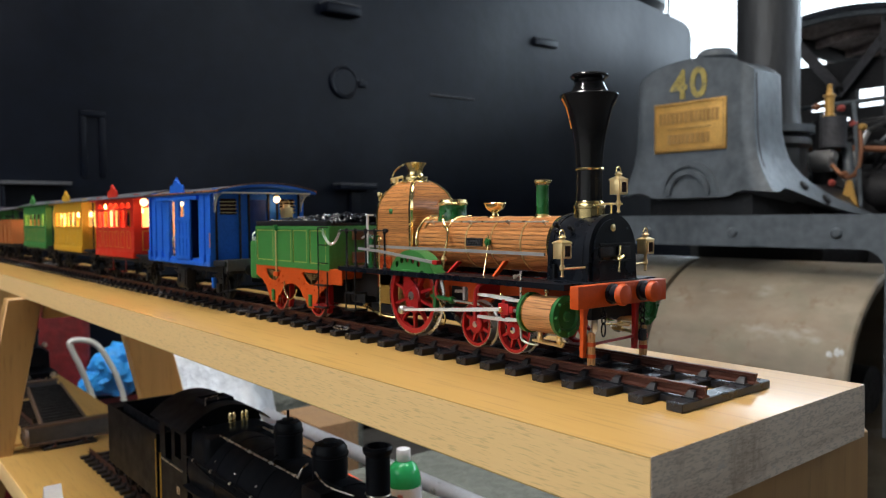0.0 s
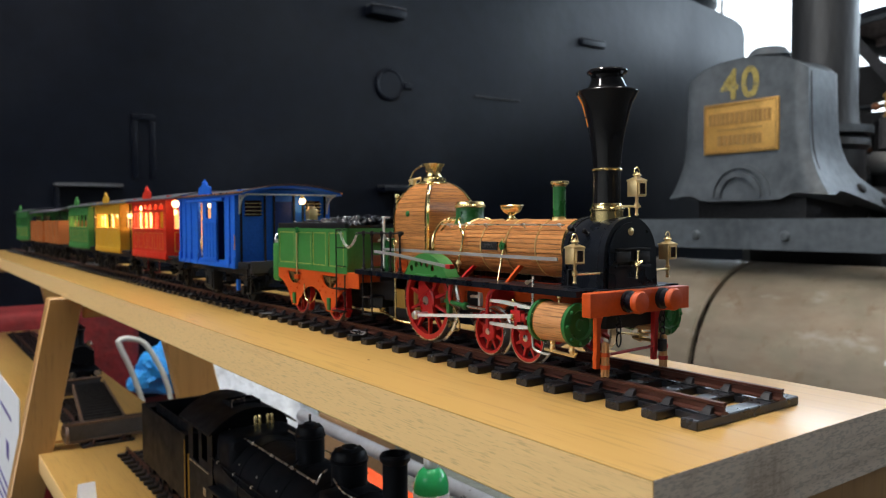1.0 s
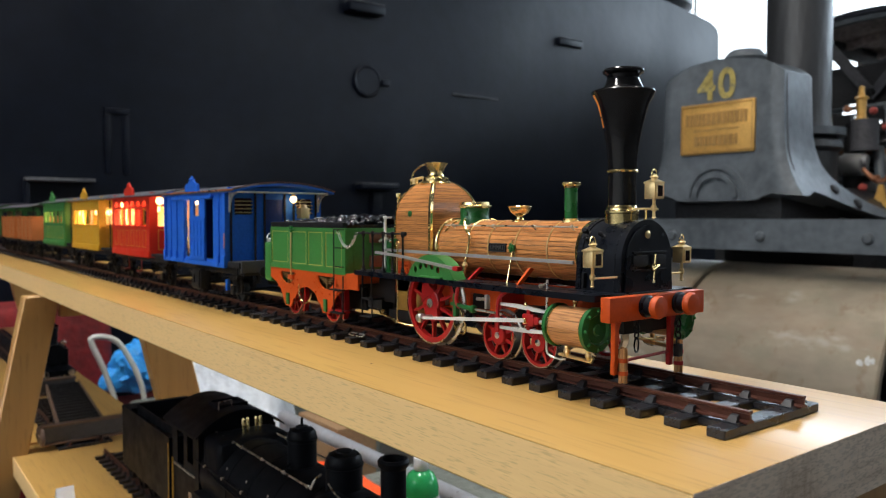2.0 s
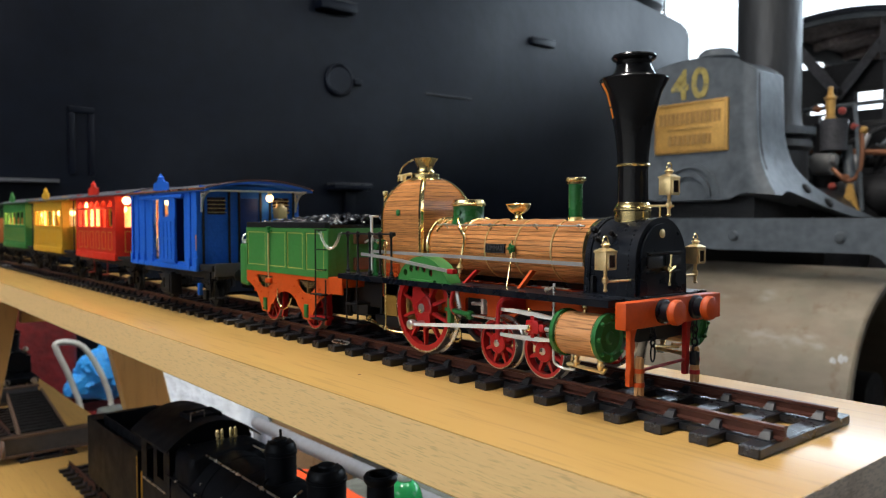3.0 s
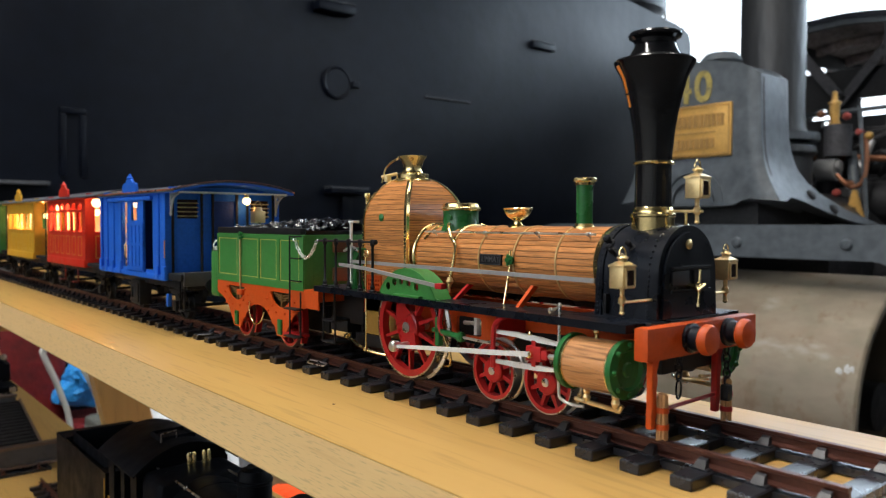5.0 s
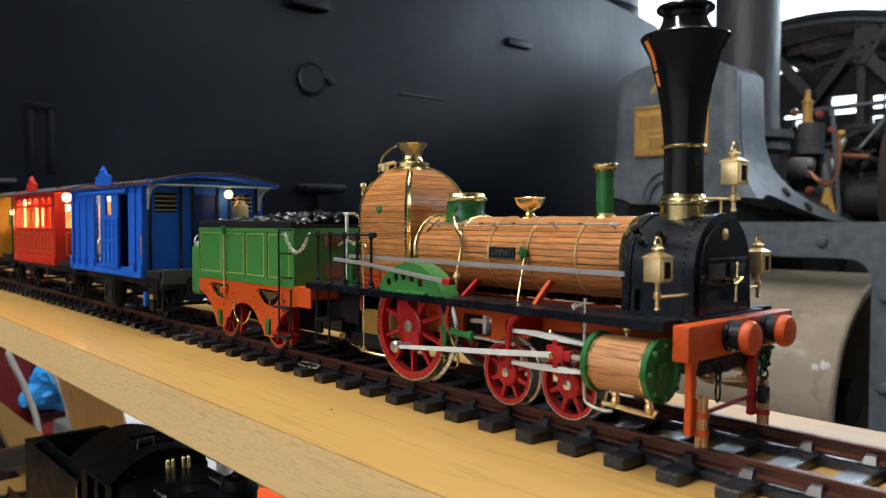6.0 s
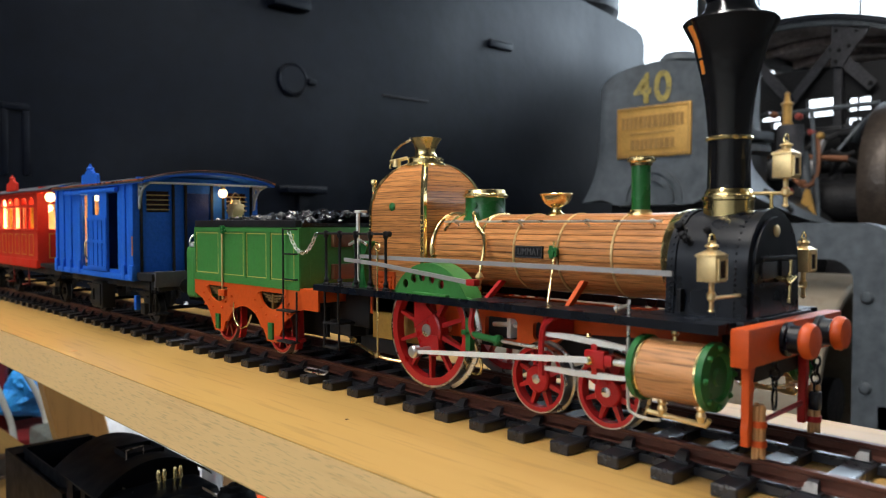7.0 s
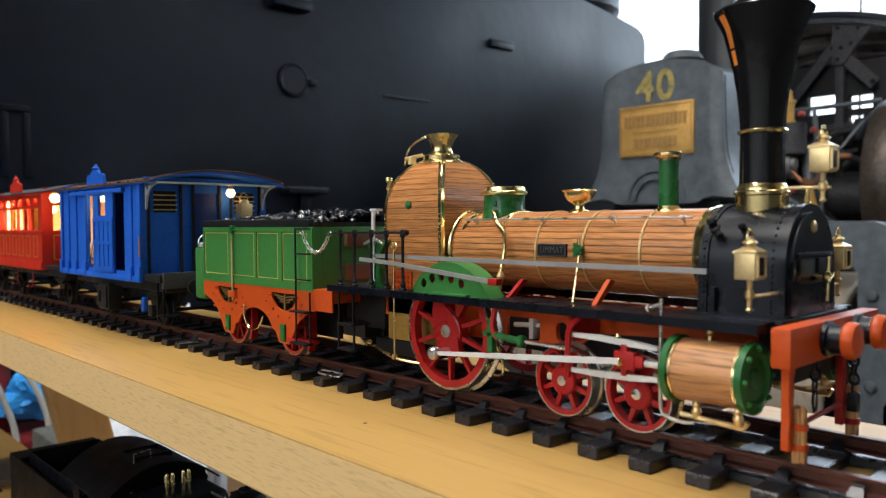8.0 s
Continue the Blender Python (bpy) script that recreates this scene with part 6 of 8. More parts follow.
for s in (-1, 1):
    # raised stiles round four panels, with pale lining
    x0, x1 = sorted((s * TX, s * (TX + 0.0007)))
    cuts = ((0.4385, 0.4065), (0.4025, 0.3745), (0.3720, 0.3480), (0.3440, 0.3185))
    bm = B()
    plate(bm, rect(TY0 + 0.0004, TY1 - 0.0004, TZ0 + 0.0005, TZ1 - 0.0004), [rect(b, a, 0.0528, 0.0802) for a, b in cuts], "x", x0, x1)
    part("panel_frame", bm, GREEN, body)
    for a, b in cuts:
        bm = B()
        plate(bm, rect(b + 0.0007, a - 0.0007, 0.0535, 0.0795), [rect(b + 0.00115, a - 0.00115, 0.05395, 0.07905)], "x", *sorted((s * (TX + 0.0001), s * (TX + 0.00035))))
        part("lining", bm, YELLOW_LINE, body, "thin cream yellow lining")
    spots = [(s * (TX + 0.0001), 0.4000 - k * 0.0033, 0.0775 - k * 0.00075 - 0.002 * math.sin(k * 0.35)) for k in range(16)]
    spots += [(s * (TX + 0.0007), TY0 + 0.004 + k * 0.0042, TZ0 + 0.0018) for k in range(30)]
    for p in spots:
        ob = new("rivet", PANEL_RIVET)
        ob.parent = body
        ob.matrix_basis = Matrix.Translation(Vector(p) - tender.location) @ Matrix.Rotation(0 if s > 0 else math.pi, 4, "Z")
    # orange side frame with arches for the wheels and slots for the springs
    ax = (0.3430, 0.4070)
    out = [(0.2960, 0.0498), (0.2960, 0.0385), (0.3110, 0.0385), (0.3145, 0.0375), (0.3215, 0.0350), (0.3285, 0.0305), (0.3335, 0.0240), (0.3372, 0.0175), (0.3482, 0.0175), (0.3520, 0.0240)]
    out += [(0.3750 + 0.0210 * math.cos(radians(a)), 0.0195 + 0.0160 * math.sin(radians(a))) for a in range(160, 19, -14)]
    out += [(0.3985, 0.0240), (0.4018, 0.0175), (0.4125, 0.0175), (0.4165, 0.0240), (0.4215, 0.0310), (0.4290, 0.0362), (0.4405, 0.0400), (0.4405, 0.0498)]
    slots = []
    for c in (0.3430, 0.4085):
        slots.append([(c - 0.0130, 0.0458), (c + 0.0130, 0.0458)] + [(c + 0.0130 * math.cos(radians(a)), 0.0455 - 0.0095 * math.sin(radians(a))) for a in range(10, 180, 20)])
    x0, x1 = sorted((s * 0.0352, s * 0.0364))
    bm = B(); plate(bm, out, slots, "x", x0, x1)
    sf = part("side_frame", bm, ORANGE, tender, "orange side frame with spring slots")
    for c in (0.3430, 0.4085):
        for d, z in ((-0.0145, 0.0445), (0.0145, 0.0445), (-0.0110, 0.0365), (0.0110, 0.0365), (-0.0185, 0.0405), (0.0185, 0.0405), (0.006, 0.0325), (-0.006, 0.0325), (-0.0175, 0.0345), (0.0165, 0.0330)):
            ob = new("rivet", FRAME_RIVET)
            ob.parent = sf
            ob.matrix_basis = Matrix.Translation(Vector((s * 0.0364, c + d, z)) - tender.location) @ Matrix.Rotation(0 if s > 0 else math.pi, 4, "Z")
    for c, a in zip((0.3430, 0.4085), ax):
        bm = B()
        for k in range(3):
            hull(bm, [[(s * 0.0335, c + q * (0.0115 - 0.003 * k), 0.0440 - 0.0016 * k + 0.0010 * abs(q)), (s * 0.0355, c + q * (0.0115 - 0.003 * k), 0.0440 - 0.0016 * k + 0.0010 * abs(q)), (s * 0.0355, c + q * (0.0115 - 0.003 * k), 0.0430 - 0.0016 * k + 0.0010 * abs(q)), (s * 0.0335, c + q * (0.0115 - 0.003 * k), 0.0430 - 0.0016 * k + 0.0010 * abs(q))] for q in (-1, -0.5, 0, 0.5, 1)])
        box(bm, *sorted((s * 0.0333, s * 0.0358)), c - 0.0010, c + 0.0010, 0.0350, 0.0450)
        part("leaf_spring", bm, SPRING, tender, "dull brown leaf spring")
        bm = B(); box(bm, *sorted((s * 0.0362, s * 0.0378)), a - 0.0024, a + 0.0024, 0.0188, 0.0285, 0.0005)
        part("axle_box", bm, GREEN_DARK, tender, "green axle box")
        spoked_wheel(tender, s * 0.0305, a, 0.0238, 0.0138, s, 8, RED, wide=0.0048, hub=0.0032)
        bm = B(); hull(bm, [[(s * 0.0262, a - 0.0158 - q, z), (s * 0.0302, a - 0.0158 - q, z), (s * 0.0302, a - 0.0178 - q, z), (s * 0.0262, a - 0.0178 - q, z)] for q, z in ((-0.0022, 0.0140), (0.0, 0.0200), (0.0, 0.0270), (-0.0008, 0.0400))])
        part("brake_block", bm, RED, tender, "dark red brake block on its hanger")
    bm = B(); tube(bm, [(s * 0.0372, 0.3860, 0.0370), (s * 0.0376, 0.3850, 0.0290), (s * 0.0378, 0.3780, 0.0225), (s * 0.0376, 0.3690, 0.0245), (s * 0.0370, 0.3650, 0.0310)], 0.0005, 8, 5)
    part("feed_hose", bm, BRASS, tender, "looped brass feed hose")
    bm = B(); box(bm, *sorted((s * 0.0300, s * 0.0368)), 0.3170, 0.3400, 0.0195, 0.0215, 0.0004)
    part("tie_bar", bm, RED, tender)
    # ladder
    bm = B()
    for y in (0.3270, 0.3135):
        cyl(bm, (s * 0.0385, y, 0.0200), (s * 0.0385, y, 0.0825 if y > 0.32 else 0.0480), 0.00055, n=8)
    ld = part("ladder", bm, BLACK_MATT, tender, "thin black wire ladder")
    for z in (0.0820, 0.0685, 0.0545):
        bm = B(); tube(bm, [(s * 0.0385, 0.3270, z), (s * 0.0385, 0.3160, z), (s * 0.0362, 0.3150, z)], 0.0005, 6)
        part("rung", bm, BLACK_MATT, ld)
    for z in (0.0370, 0.0200):
        bm = B(); box(bm, *sorted((s * 0.0370, s * 0.0425)), 0.3125, 0.3280, z, z + 0.0010, 0.0003)
        part("tread", bm, BLACK_MATT, ld)
    # chain across the entrance
    bm = B()
    a, b = Vector((s * 0.0378, 0.3225, 0.0815)), Vector((s * 0.0368, 0.2965, 0.0805))
    n = 15
    for k in range(n):
        t = (k + 0.5) / n
        c = a.lerp(b, t) - Vector((0, 0, 0.0115 * 4 * t * (1 - t)))
        tang = (b - a).normalized() + Vector((0, 0, -0.0115 * 4 * (1 - 2 * t) / (b - a).length))
        q = tang.to_track_quat("Y", "Z").to_matrix().to_4x4()
        tt = B()
        lathe(tt, [(0.00105 + 0.00032 * math.cos(2 * math.pi * i / 6), 0.00032 * math.sin(2 * math.pi * i / 6)) for i in range(6)], (0, 0, 0), (1, 0, 0) if k % 2 else (0, 0, 1), 10, True)
        join(bm, tt, Matrix.Translation(c) @ q @ Matrix.Diagonal((1, 1.35, 1, 1)))
    part("safety_chain", bm, STEEL, tender, "bright silver safety chain")
    # valve with its long rod
    bm = B(); cyl(bm, (s * 0.0375, 0.4000, 0.0380), (s * 0.0375, 0.4000, 0.0810), 0.0006, n=8)
    vr = part("valve_rod", bm, BRASS_DULL, tender, "thin brass valve rod")
    bm = B(); box(bm, *sorted((s * 0.0362, s * 0.0385)), 0.3985, 0.4015, 0.0790, 0.0840, 0.0005)
    for k in range(4):
        w = radians(90 * k + 20)
        cyl(bm, (s * 0.0385, 0.3950 + 0.0022 * math.cos(w), 0.0812 + 0.0016 * math.sin(w)), (s * 0.0395, 0.3950 + 0.0022 * math.cos(w), 0.0812 + 0.0016 * math.sin(w)), 0.0010, n=8)
    part("valve_head", bm, GREEN_DARK, vr)
    bm = B(); box(bm, *sorted((s * 0.0362, s * 0.0385)), 0.3960, 0.4040, 0.0400, 0.0440, 0.0006)
    part("rod_bracket", bm, ORANGE, vr)
bm = B()
for x0, x1, ya, yb in ((-TX - 0.0006, -TX + 0.0035, TY0 + 0.0040, TY1 - 0.001), (TX - 0.0035, TX + 0.0006, TY0 + 0.0040, TY1 - 0.001), (-TX + 0.0035, TX - 0.0035, TY1 - 0.005, TY1 - 0.001)):
    box(bm, x0, x1, ya, yb, TZ1, TZ1 + 0.0042, 0.0004, 1)
part("coaming", bm, BLACK_MATT, tender, "matt black coaming round the coal")
bm = B()
box(bm, -TX - 0.0004, TX + 0.0004, TY1, TY1 + 0.0135, 0.0355, 0.0700, 0.003, 3)
part("rear_tank", bm, GREEN, tender)
bm = B(); lathe(bm, [(0, 0), (0.0034, 0), (0.0034, 0.0022), (0.0018, 0.0032), (0, 0.0034)], (-0.0335, TY1 + 0.006, 0.0698), (0, 0, 1), 16)
tube(bm, [(-0.0335 + 0.0034 * math.cos(radians(a)), TY1 + 0.006, 0.0722 + 0.0052 * math.sin(radians(a))) for a in range(0, 181, 20)], 0.0005, 6)
part("rear_lamp", bm, STEEL, tender, "bright lamp with ring handle")
bm = B(); box(bm, -0.0350, 0.0350, 0.2965, 0.3130, 0.0430, 0.0500, 0.0005)
part("front_beam", bm, ORANGE, tender)
bm = B(); box(bm, -0.0300, 0.0300, 0.3110, 0.4500, 0.0390, 0.0478, 0.0005)
part("underframe", bm, UNDER, tender)
bm = B(); box(bm, -0.0200, 0.0200, 0.2900, 0.3100, 0.0240, 0.0330, 0.002)
part("drawbar", bm, UNDER, tender)
for a in (0.3430, 0.4070):
    bm = B(); cyl(bm, (-0.0262, a, 0.0238), (0.0262, a, 0.0238), 0.0014, n=12)
    part("axle", bm, UNDER, tender)
bm = B(); box(bm, -0.0300, 0.0300, 0.3128, 0.3148, 0.0500, 0.0825, 0.0004)
part("front_sheet", bm, GREEN, tender)
for z0, z1 in ((0.0720, 0.0795), (0.0540, 0.0625)):
    bm = B(); box(bm, -0.0165, 0.0165, 0.3095, 0.3128, z0, z1, 0.0005)
    part("tool_locker", bm, LOCKER, tender, "brown wooden locker front")

for s in (-1, 1):
    bm = B(); box(bm, *sorted((s * 0.0135, s * 0.0155)), 0.3180, 0.4360, 0.0205, TZ0 - 0.0005, 0.0004)
    part("inner_frame", bm, BLACK_MATT, tender, "matt black inner frame plate")

# coal heaped in the tender
rc = random.Random(7)
bm = B()
box(bm, -TX + 0.0030, TX - 0.0030, TY0 + 0.0070, TY1 - 0.0045, TZ0 + 0.0022, TZ1 + 0.0025)
for k in range(820):
    y = rc.uniform(TY0 + 0.009, TY1 - 0.006)
    x = rc.uniform(-TX + 0.006, TX - 0.006)
    u = (y - TY0) / (TY1 - TY0)
    h = 0.0050 * (1 - (x / TX) ** 2) * (0.55 + 0.45 * math.sin(u * 7 + x * 90)) + (0.0012 if u < 0.45 else 0)
    r = rc.uniform(0.0011, 0.0032)
    t = B()
    bmesh.ops.create_icosphere(t, subdivisions=1, radius=r)
    for v in t.verts:
        v.co *= rc.uniform(0.5, 1.35)
    t.transform(Matrix.Translation((x, y, TZ1 + 0.0018 + h)) @ Euler((rc.uniform(0, 6), rc.uniform(0, 6), rc.uniform(0, 6))).to_matrix().to_4x4() @ Matrix.Diagonal((1, rc.uniform(0.7, 1.3), rc.uniform(0.6, 1), 1)))
    join(bm, t)
ob = tagged(part("coal", bm, COAL, None, "heap of broken black coal lying in the tender", 0), category="coal", kind="stuff")

# ---------------------------------------------------------------- the train behind
def small_wheel(parent, s, y, r=0.0112):
    bm = B()
    c = (s * 0.0245, y, RT + r)
    lathe(bm, [(0, 0.0), (r * 1.06, 0.0), (r * 1.06, 0.0010), (r, 0.0014), (r * 0.98, 0.0052), (r * 0.82, 0.0052), (r * 0.80, 0.0036), (r * 0.34, 0.0036), (r * 0.30, 0.0058), (0, 0.0060)], c, (s, 0, 0), 32)
    return part("wheel", bm, UNDER, parent)


def chassis(w, y0, y1, half, beam=0.0):
    bm = B(); box(bm, -half + 0.004, half - 0.004, y0 - beam, y1 + beam, 0.0375, 0.0445, 0.0008)
    part("underframe", bm, UNDER, w)
    for y in (y0 + 0.032, y1 - 0.032):
        for s in (-1, 1):
            small_wheel(w, s, y)
            bm = B()
            prism(bm, [(y - 0.010, 0.0400), (y - 0.0035, 0.0180), (y + 0.0035, 0.0180), (y + 0.010, 0.0400)], "x", *sorted((s * 0.0335, s * 0.0350)))
            box(bm, *sorted((s * 0.0335, s * 0.0385)), y - 0.0035, y + 0.0035, 0.0175, 0.0260, 0.0006)
            for k in range(3):
                box(bm, *sorted((s * 0.0345, s * 0.0375)), y - 0.014 + 0.004 * k, y + 0.014 - 0.004 * k, 0.0335 - 0.0014 * k, 0.0346 - 0.0014 * k)
            part("axle_guard", bm, UNDER, w)
        bm = B(); cyl(bm, (-0.025, y, RT + 0.0112), (0.025, y, RT + 0.0112), 0.0014, n=10)
        part("axle", bm, UNDER, w)
    for y, d in ((y0 - beam, -1), (y1 + beam, 1)):
        for s in (-1, 1):
            bm = B(); lathe(bm, [(0, 0), (0.0030, 0), (0.0026, 0.006), (0.0052, 0.0065), (0.0052, 0.0080), (0, 0.0088)], (s * 0.0250, y, 0.0410), (0, d, 0), 16)
            part("buffer", bm, UNDER, w)
        bm = B(); cyl(bm, (0, y, 0.0390), (0, y + d * 0.016, 0.0385), 0.0016, n=10)
        part("coupling", bm, UNDER, w)


def roof(w, y0, y1, half, zs, zp, paint, name="roof", label=""):
    n = 14
    top = [(half * (-1 + 2 * i / n), zs + (zp - zs) * (1 - (-1 + 2 * i / n) ** 2)) for i in range(n + 1)]
    bm = B()
    prism(bm, top + [(x, z - 0.0016) for x, z in top[::-1]], "y", y0, y1)
    return part(name, bm, paint, w, label)


def cresting(w, y, half, z, paint):
    """The little roof-board shield with its knob."""
    for s in (-1,):
        bm = B()
        half_outline = [(0.0190, 0.0), (0.0175, 0.0072), (0.0145, 0.0085), (0.0092, 0.0085), (0.0076, 0.0106), (0.0032, 0.0118)]
        prism(bm, [(y + a, z + h) for a, h in half_outline] + [(y - a, z + h) for a, h in half_outline[::-1]], "x", *sorted((s * half, s * (half - 0.0022))))
        lathe(bm, [(0, 0), (0.0026, 0.0004), (0.0030, 0.0018), (0.0014, 0.0032), (0.0010, 0.0050), (0, 0.0054)], (s * (half - 0.0011), y, z + 0.0112), (0, 0, 1), 10)
        part("roof_shield", bm, paint, w)


def bulb(w, p, r=0.0034):
    bm = B(); lathe(bm, [(0, -r), (r * 0.7, -r * 0.7), (r, 0), (r * 0.7, r * 0.7), (0, r)], p, (0, 0, 1), 14)
    b = part("lamp_bulb", bm, BULB, w, "glowing warm lamp bulb")
    bm = B(); lathe(bm, [(0, r * 0.8), (r * 0.55, r * 0.8), (r * 0.5, r * 1.5), (0, r * 1.6)], p, (0, 0, 1), 12)
    part("lamp_socket", bm, BRASS_DULL, b)


def bracket(w, x, y, z, s, d, size, paint):
    """Openwork corner bracket under a roof end."""
    bm = B()
    out = [(y, z), (y + d * size, z), (y + d * size * 0.96, z - size * 0.10)]
    out += [(y + d * size * (1 - math.sin(radians(a))) * 0.86 + d * size * 0.10, z - size * 0.10 - size * 0.86 * (1 - math.cos(radians(a)))) for a in range(10, 91, 10)]
    out += [(y, z - size)]
    hs = []
    for u, v, q in ((0.22, 0.22, 0.11), (0.50, 0.13, 0.07), (0.12, 0.50, 0.06)):
        hs.append([(y + d * size * u + size * q * math.cos(radians(t)), z - size * v + size * q * math.sin(radians(t))) for t in range(0, 360, 45)])
    plate(bm, out, hs, "x", x, x + s * 0.0012)
    part("roof_bracket", bm, paint, w, "pale openwork bracket")


PALE = mat("pale_grey_bracket", (0.42, 0.45, 0.48), 0.4, 0.3, var=0.1, scale=150)
GOLD = mat("gold_lining", (0.60, 0.34, 0.05), 0.4, 0.4, var=0.1, scale=150)

# Darker copy of BLUE for the added inner panel and the end door.
BLUE_DARK = mat("darker_blue", (0.008, 0.035, 0.19), 0.55, var=0.15, scale=60, spec=0.2)
# blue baggage van with an open sliding door and an open end platform
van = thing("model_baggage_van", (0, 0.60, RT), "blue model baggage van with lamp-lit open door", "model wagon")
H = 0.0485
y0, y1, z0, z1 = 0.5100, 0.6850, 0.0440, 0.1150
chassis(van, 0.4910, 0.6620, 0.0460, 0.006)
bm = B(); box(bm, -H + 0.001, H - 0.001, 0.4835, 0.6870, 0.0445, 0.0500, 0.0006)
part("platform", bm, UNDER, van, "dark grey platform floor")
bm = B(); box(bm, -H + 0.003, H - 0.003, 0.4820, 0.4855, 0.0405, 0.0515, 0.0006)
part("end_beam", bm, mat("grey_end_beam", (0.055, 0.058, 0.066), 0.5, var=0.2, scale=90), van, "grey end beam")
for s in (-1, 1):
    x0, x1 = sorted((s * H, s * (H - 0.0022)))
    bm = B()
    plate(bm, rect(y0, y1, z0, z1), [rect(0.5430, 0.6205, 0.0505, 0.1085)], "x", x0, x1)
    sd = part("side_wall", bm, BLUE, van)
    for k in range(22):
        for a, b in ((y0 + 0.006, 0.5400), (0.6230, y1 - 0.006)):
            bm = B(); box(bm, *sorted((s * (H - 0.0002), s * (H + 0.0003))), a, b, z0 + 0.002 + k * 0.0032, z0 + 0.0049 + k * 0.0032)
            part("board", bm, BLUE, sd)
    for a, w, d in ((y0, 0.0060, 0.0016), (0.5255, 0.0050, 0.0014), (0.6215, 0.0050, 0.0014), (0.6440, 0.0040, 0.0014), (0.6630, 0.0045, 0.0014), (y1 - 0.005, 0.0050, 0.0016)):
        bm = B(); box(bm, *sorted((s * (H - 0.0002), s * (H + d))), a, a + w, z0, z1 - 0.001, 0.0004)
        box(bm, *sorted((s * (H - 0.0002), s * (H + d + 0.0012))), a - 0.0006, a + w + 0.0006, z0, z0 + 0.0110, 0.0006)
        part("post", bm, BLUE, sd)
    bm = B(); box(bm, *sorted((s * (H - 0.0002), s * (H + 0.0032))), 0.5400, 0.6560, z1 - 0.0060, z1 - 0.0028, 0.0005)
    part("door_track", bm, BLUE, sd)
    bm = B(); box(bm, *sorted((s * (H - 0.0002), s * (H + 0.0020))), y0, y1, z0 - 0.0005, z0 + 0.0040, 0.0006)
    part("sill", bm, BLUE, sd)
    # sliding door, half open
    xa, xb = sorted((s * (H + 0.0004), s * (H + 0.0022)))
    bm = B()
    plate(bm, rect(0.5595, 0.6010, 0.0485, 0.1095), [rect(0.5752, 0.5895, 0.0920, 0.1072)], "x", xa, xb)
    dr = part("sliding_door", bm, BLUE, van, "blue sliding door with small window")
    for a in (0.5600, 0.5690, 0.5785, 0.5880, 0.5985):
        bm = B(); box(bm, *sorted((s * (H + 0.0020), s * (H + 0.0028))), a, a + 0.0022, 0.0500, 0.0880)
        part("door_batten", bm, BLUE, dr)
    for z in (0.0500, 0.0700, 0.0875):
        bm = B(); box(bm, *sorted((s * (H + 0.0020), s * (H + 0.0030))), 0.5600, 0.6005, z, z + 0.0025)
        part("door_batten", bm, BLUE, dr)
    bm = B(); tube(bm, [(s * (H + 0.002), 0.6020, 0.0560), (s * (H + 0.004), 0.6025, 0.0600), (s * (H + 0.004), 0.6025, 0.0700), (s * (H + 0.002), 0.6020, 0.0730)], 0.0007, 6)
    part("door_handle", bm, BRASS, dr)
    bm = B(); cyl(bm, (s * (H + 0.0015), y0 + 0.001, 0.0620), (s * (H + 0.0015), y0 + 0.001, 0.0760), 0.0008, n=8)
    part("grab_rail", bm, COPPER, sd)
    bm = B(); box(bm, *sorted((s * 0.0360, s * (H - 0.002))), 0.5830, 0.6060, 0.0180, 0.0395, 0.001)
    bx = part("battery_box", bm, UNDER, van, "dark underfloor box")
    bm = B(); plate(bm, rect(0.5850, 0.6040, 0.0205, 0.0370), [rect(0.5890, 0.6000, 0.0240, 0.0330)], "x", *sorted((s * (H - 0.002), s * (H - 0.0008))))
    part("box_frame", bm, UNDER, bx)
    bm = B(); box(bm, *sorted((s * 0.030, s * 0.0440)), 0.4880, 0.5000, 0.0200, 0.0212, 0.0003)
    for yy in (0.4890, 0.4990):
        box(bm, *sorted((s * 0.0420, s * 0.0432)), yy - 0.0006, yy + 0.0006, 0.0200, 0.0440)
    part("step", bm, UNDER, van)
    bm = B(); box(bm, *sorted((s * 0.0440, s * 0.0475)), 0.5122, 0.5162, 0.0225, 0.0330, 0.0006)
    part("label_holder", bm, BLUE, van)
for y, w in ((y0, 0.0022), (y1 - 0.0022, 0.0022)):
    bm = B()
    holes = [rect(-0.0400, -0.0230, 0.0935, 0.1090), rect(0.0230, 0.0400, 0.0935, 0.1090), rect(-0.0090, 0.0090, 0.0520, 0.1080)] if y == y0 else []
    plate(bm, rect(-H + 0.0022, H - 0.0022, z0, z1 + 0.004), holes, "y", y, y + w)
    ew = part("end_wall", bm, BLUE, van)
    if holes:
        for a in (-0.0400, 0.0230):
            for k in range(4):
                bm = B(); cyl(bm, (a, y - 0.0004, 0.0955 + k * 0.0035), (a + 0.017, y - 0.0004, 0.0955 + k * 0.0035), 0.0005, n=6)
                part("window_bar", bm, BRASS_DULL, ew)
            bm = B(); box(bm, a, a + 0.017, y + 0.0016, y + 0.0020, 0.0935, 0.1090)
            part("dark_pane", bm, GLASS_DARK, ew)
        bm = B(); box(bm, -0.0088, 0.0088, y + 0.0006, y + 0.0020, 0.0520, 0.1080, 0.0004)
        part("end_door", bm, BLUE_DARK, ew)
        for a in (-0.0200, 0.0200, -0.0105, 0.0105, -0.0440, 0.0440):
            bm = B(); box(bm, a - 0.0010, a + 0.0010, y - 0.0012, y + 0.0002, z0 + 0.006, z1, 0.0003)
            part("end_post", bm, BLACK_MATT, ew)
bm = B(); box(bm, -0.012, -0.010, y0 + 0.004, y1 - 0.004, 0.0502, z1 + 0.002)
part("partition", bm, CREAM, van, "cream inner partition")
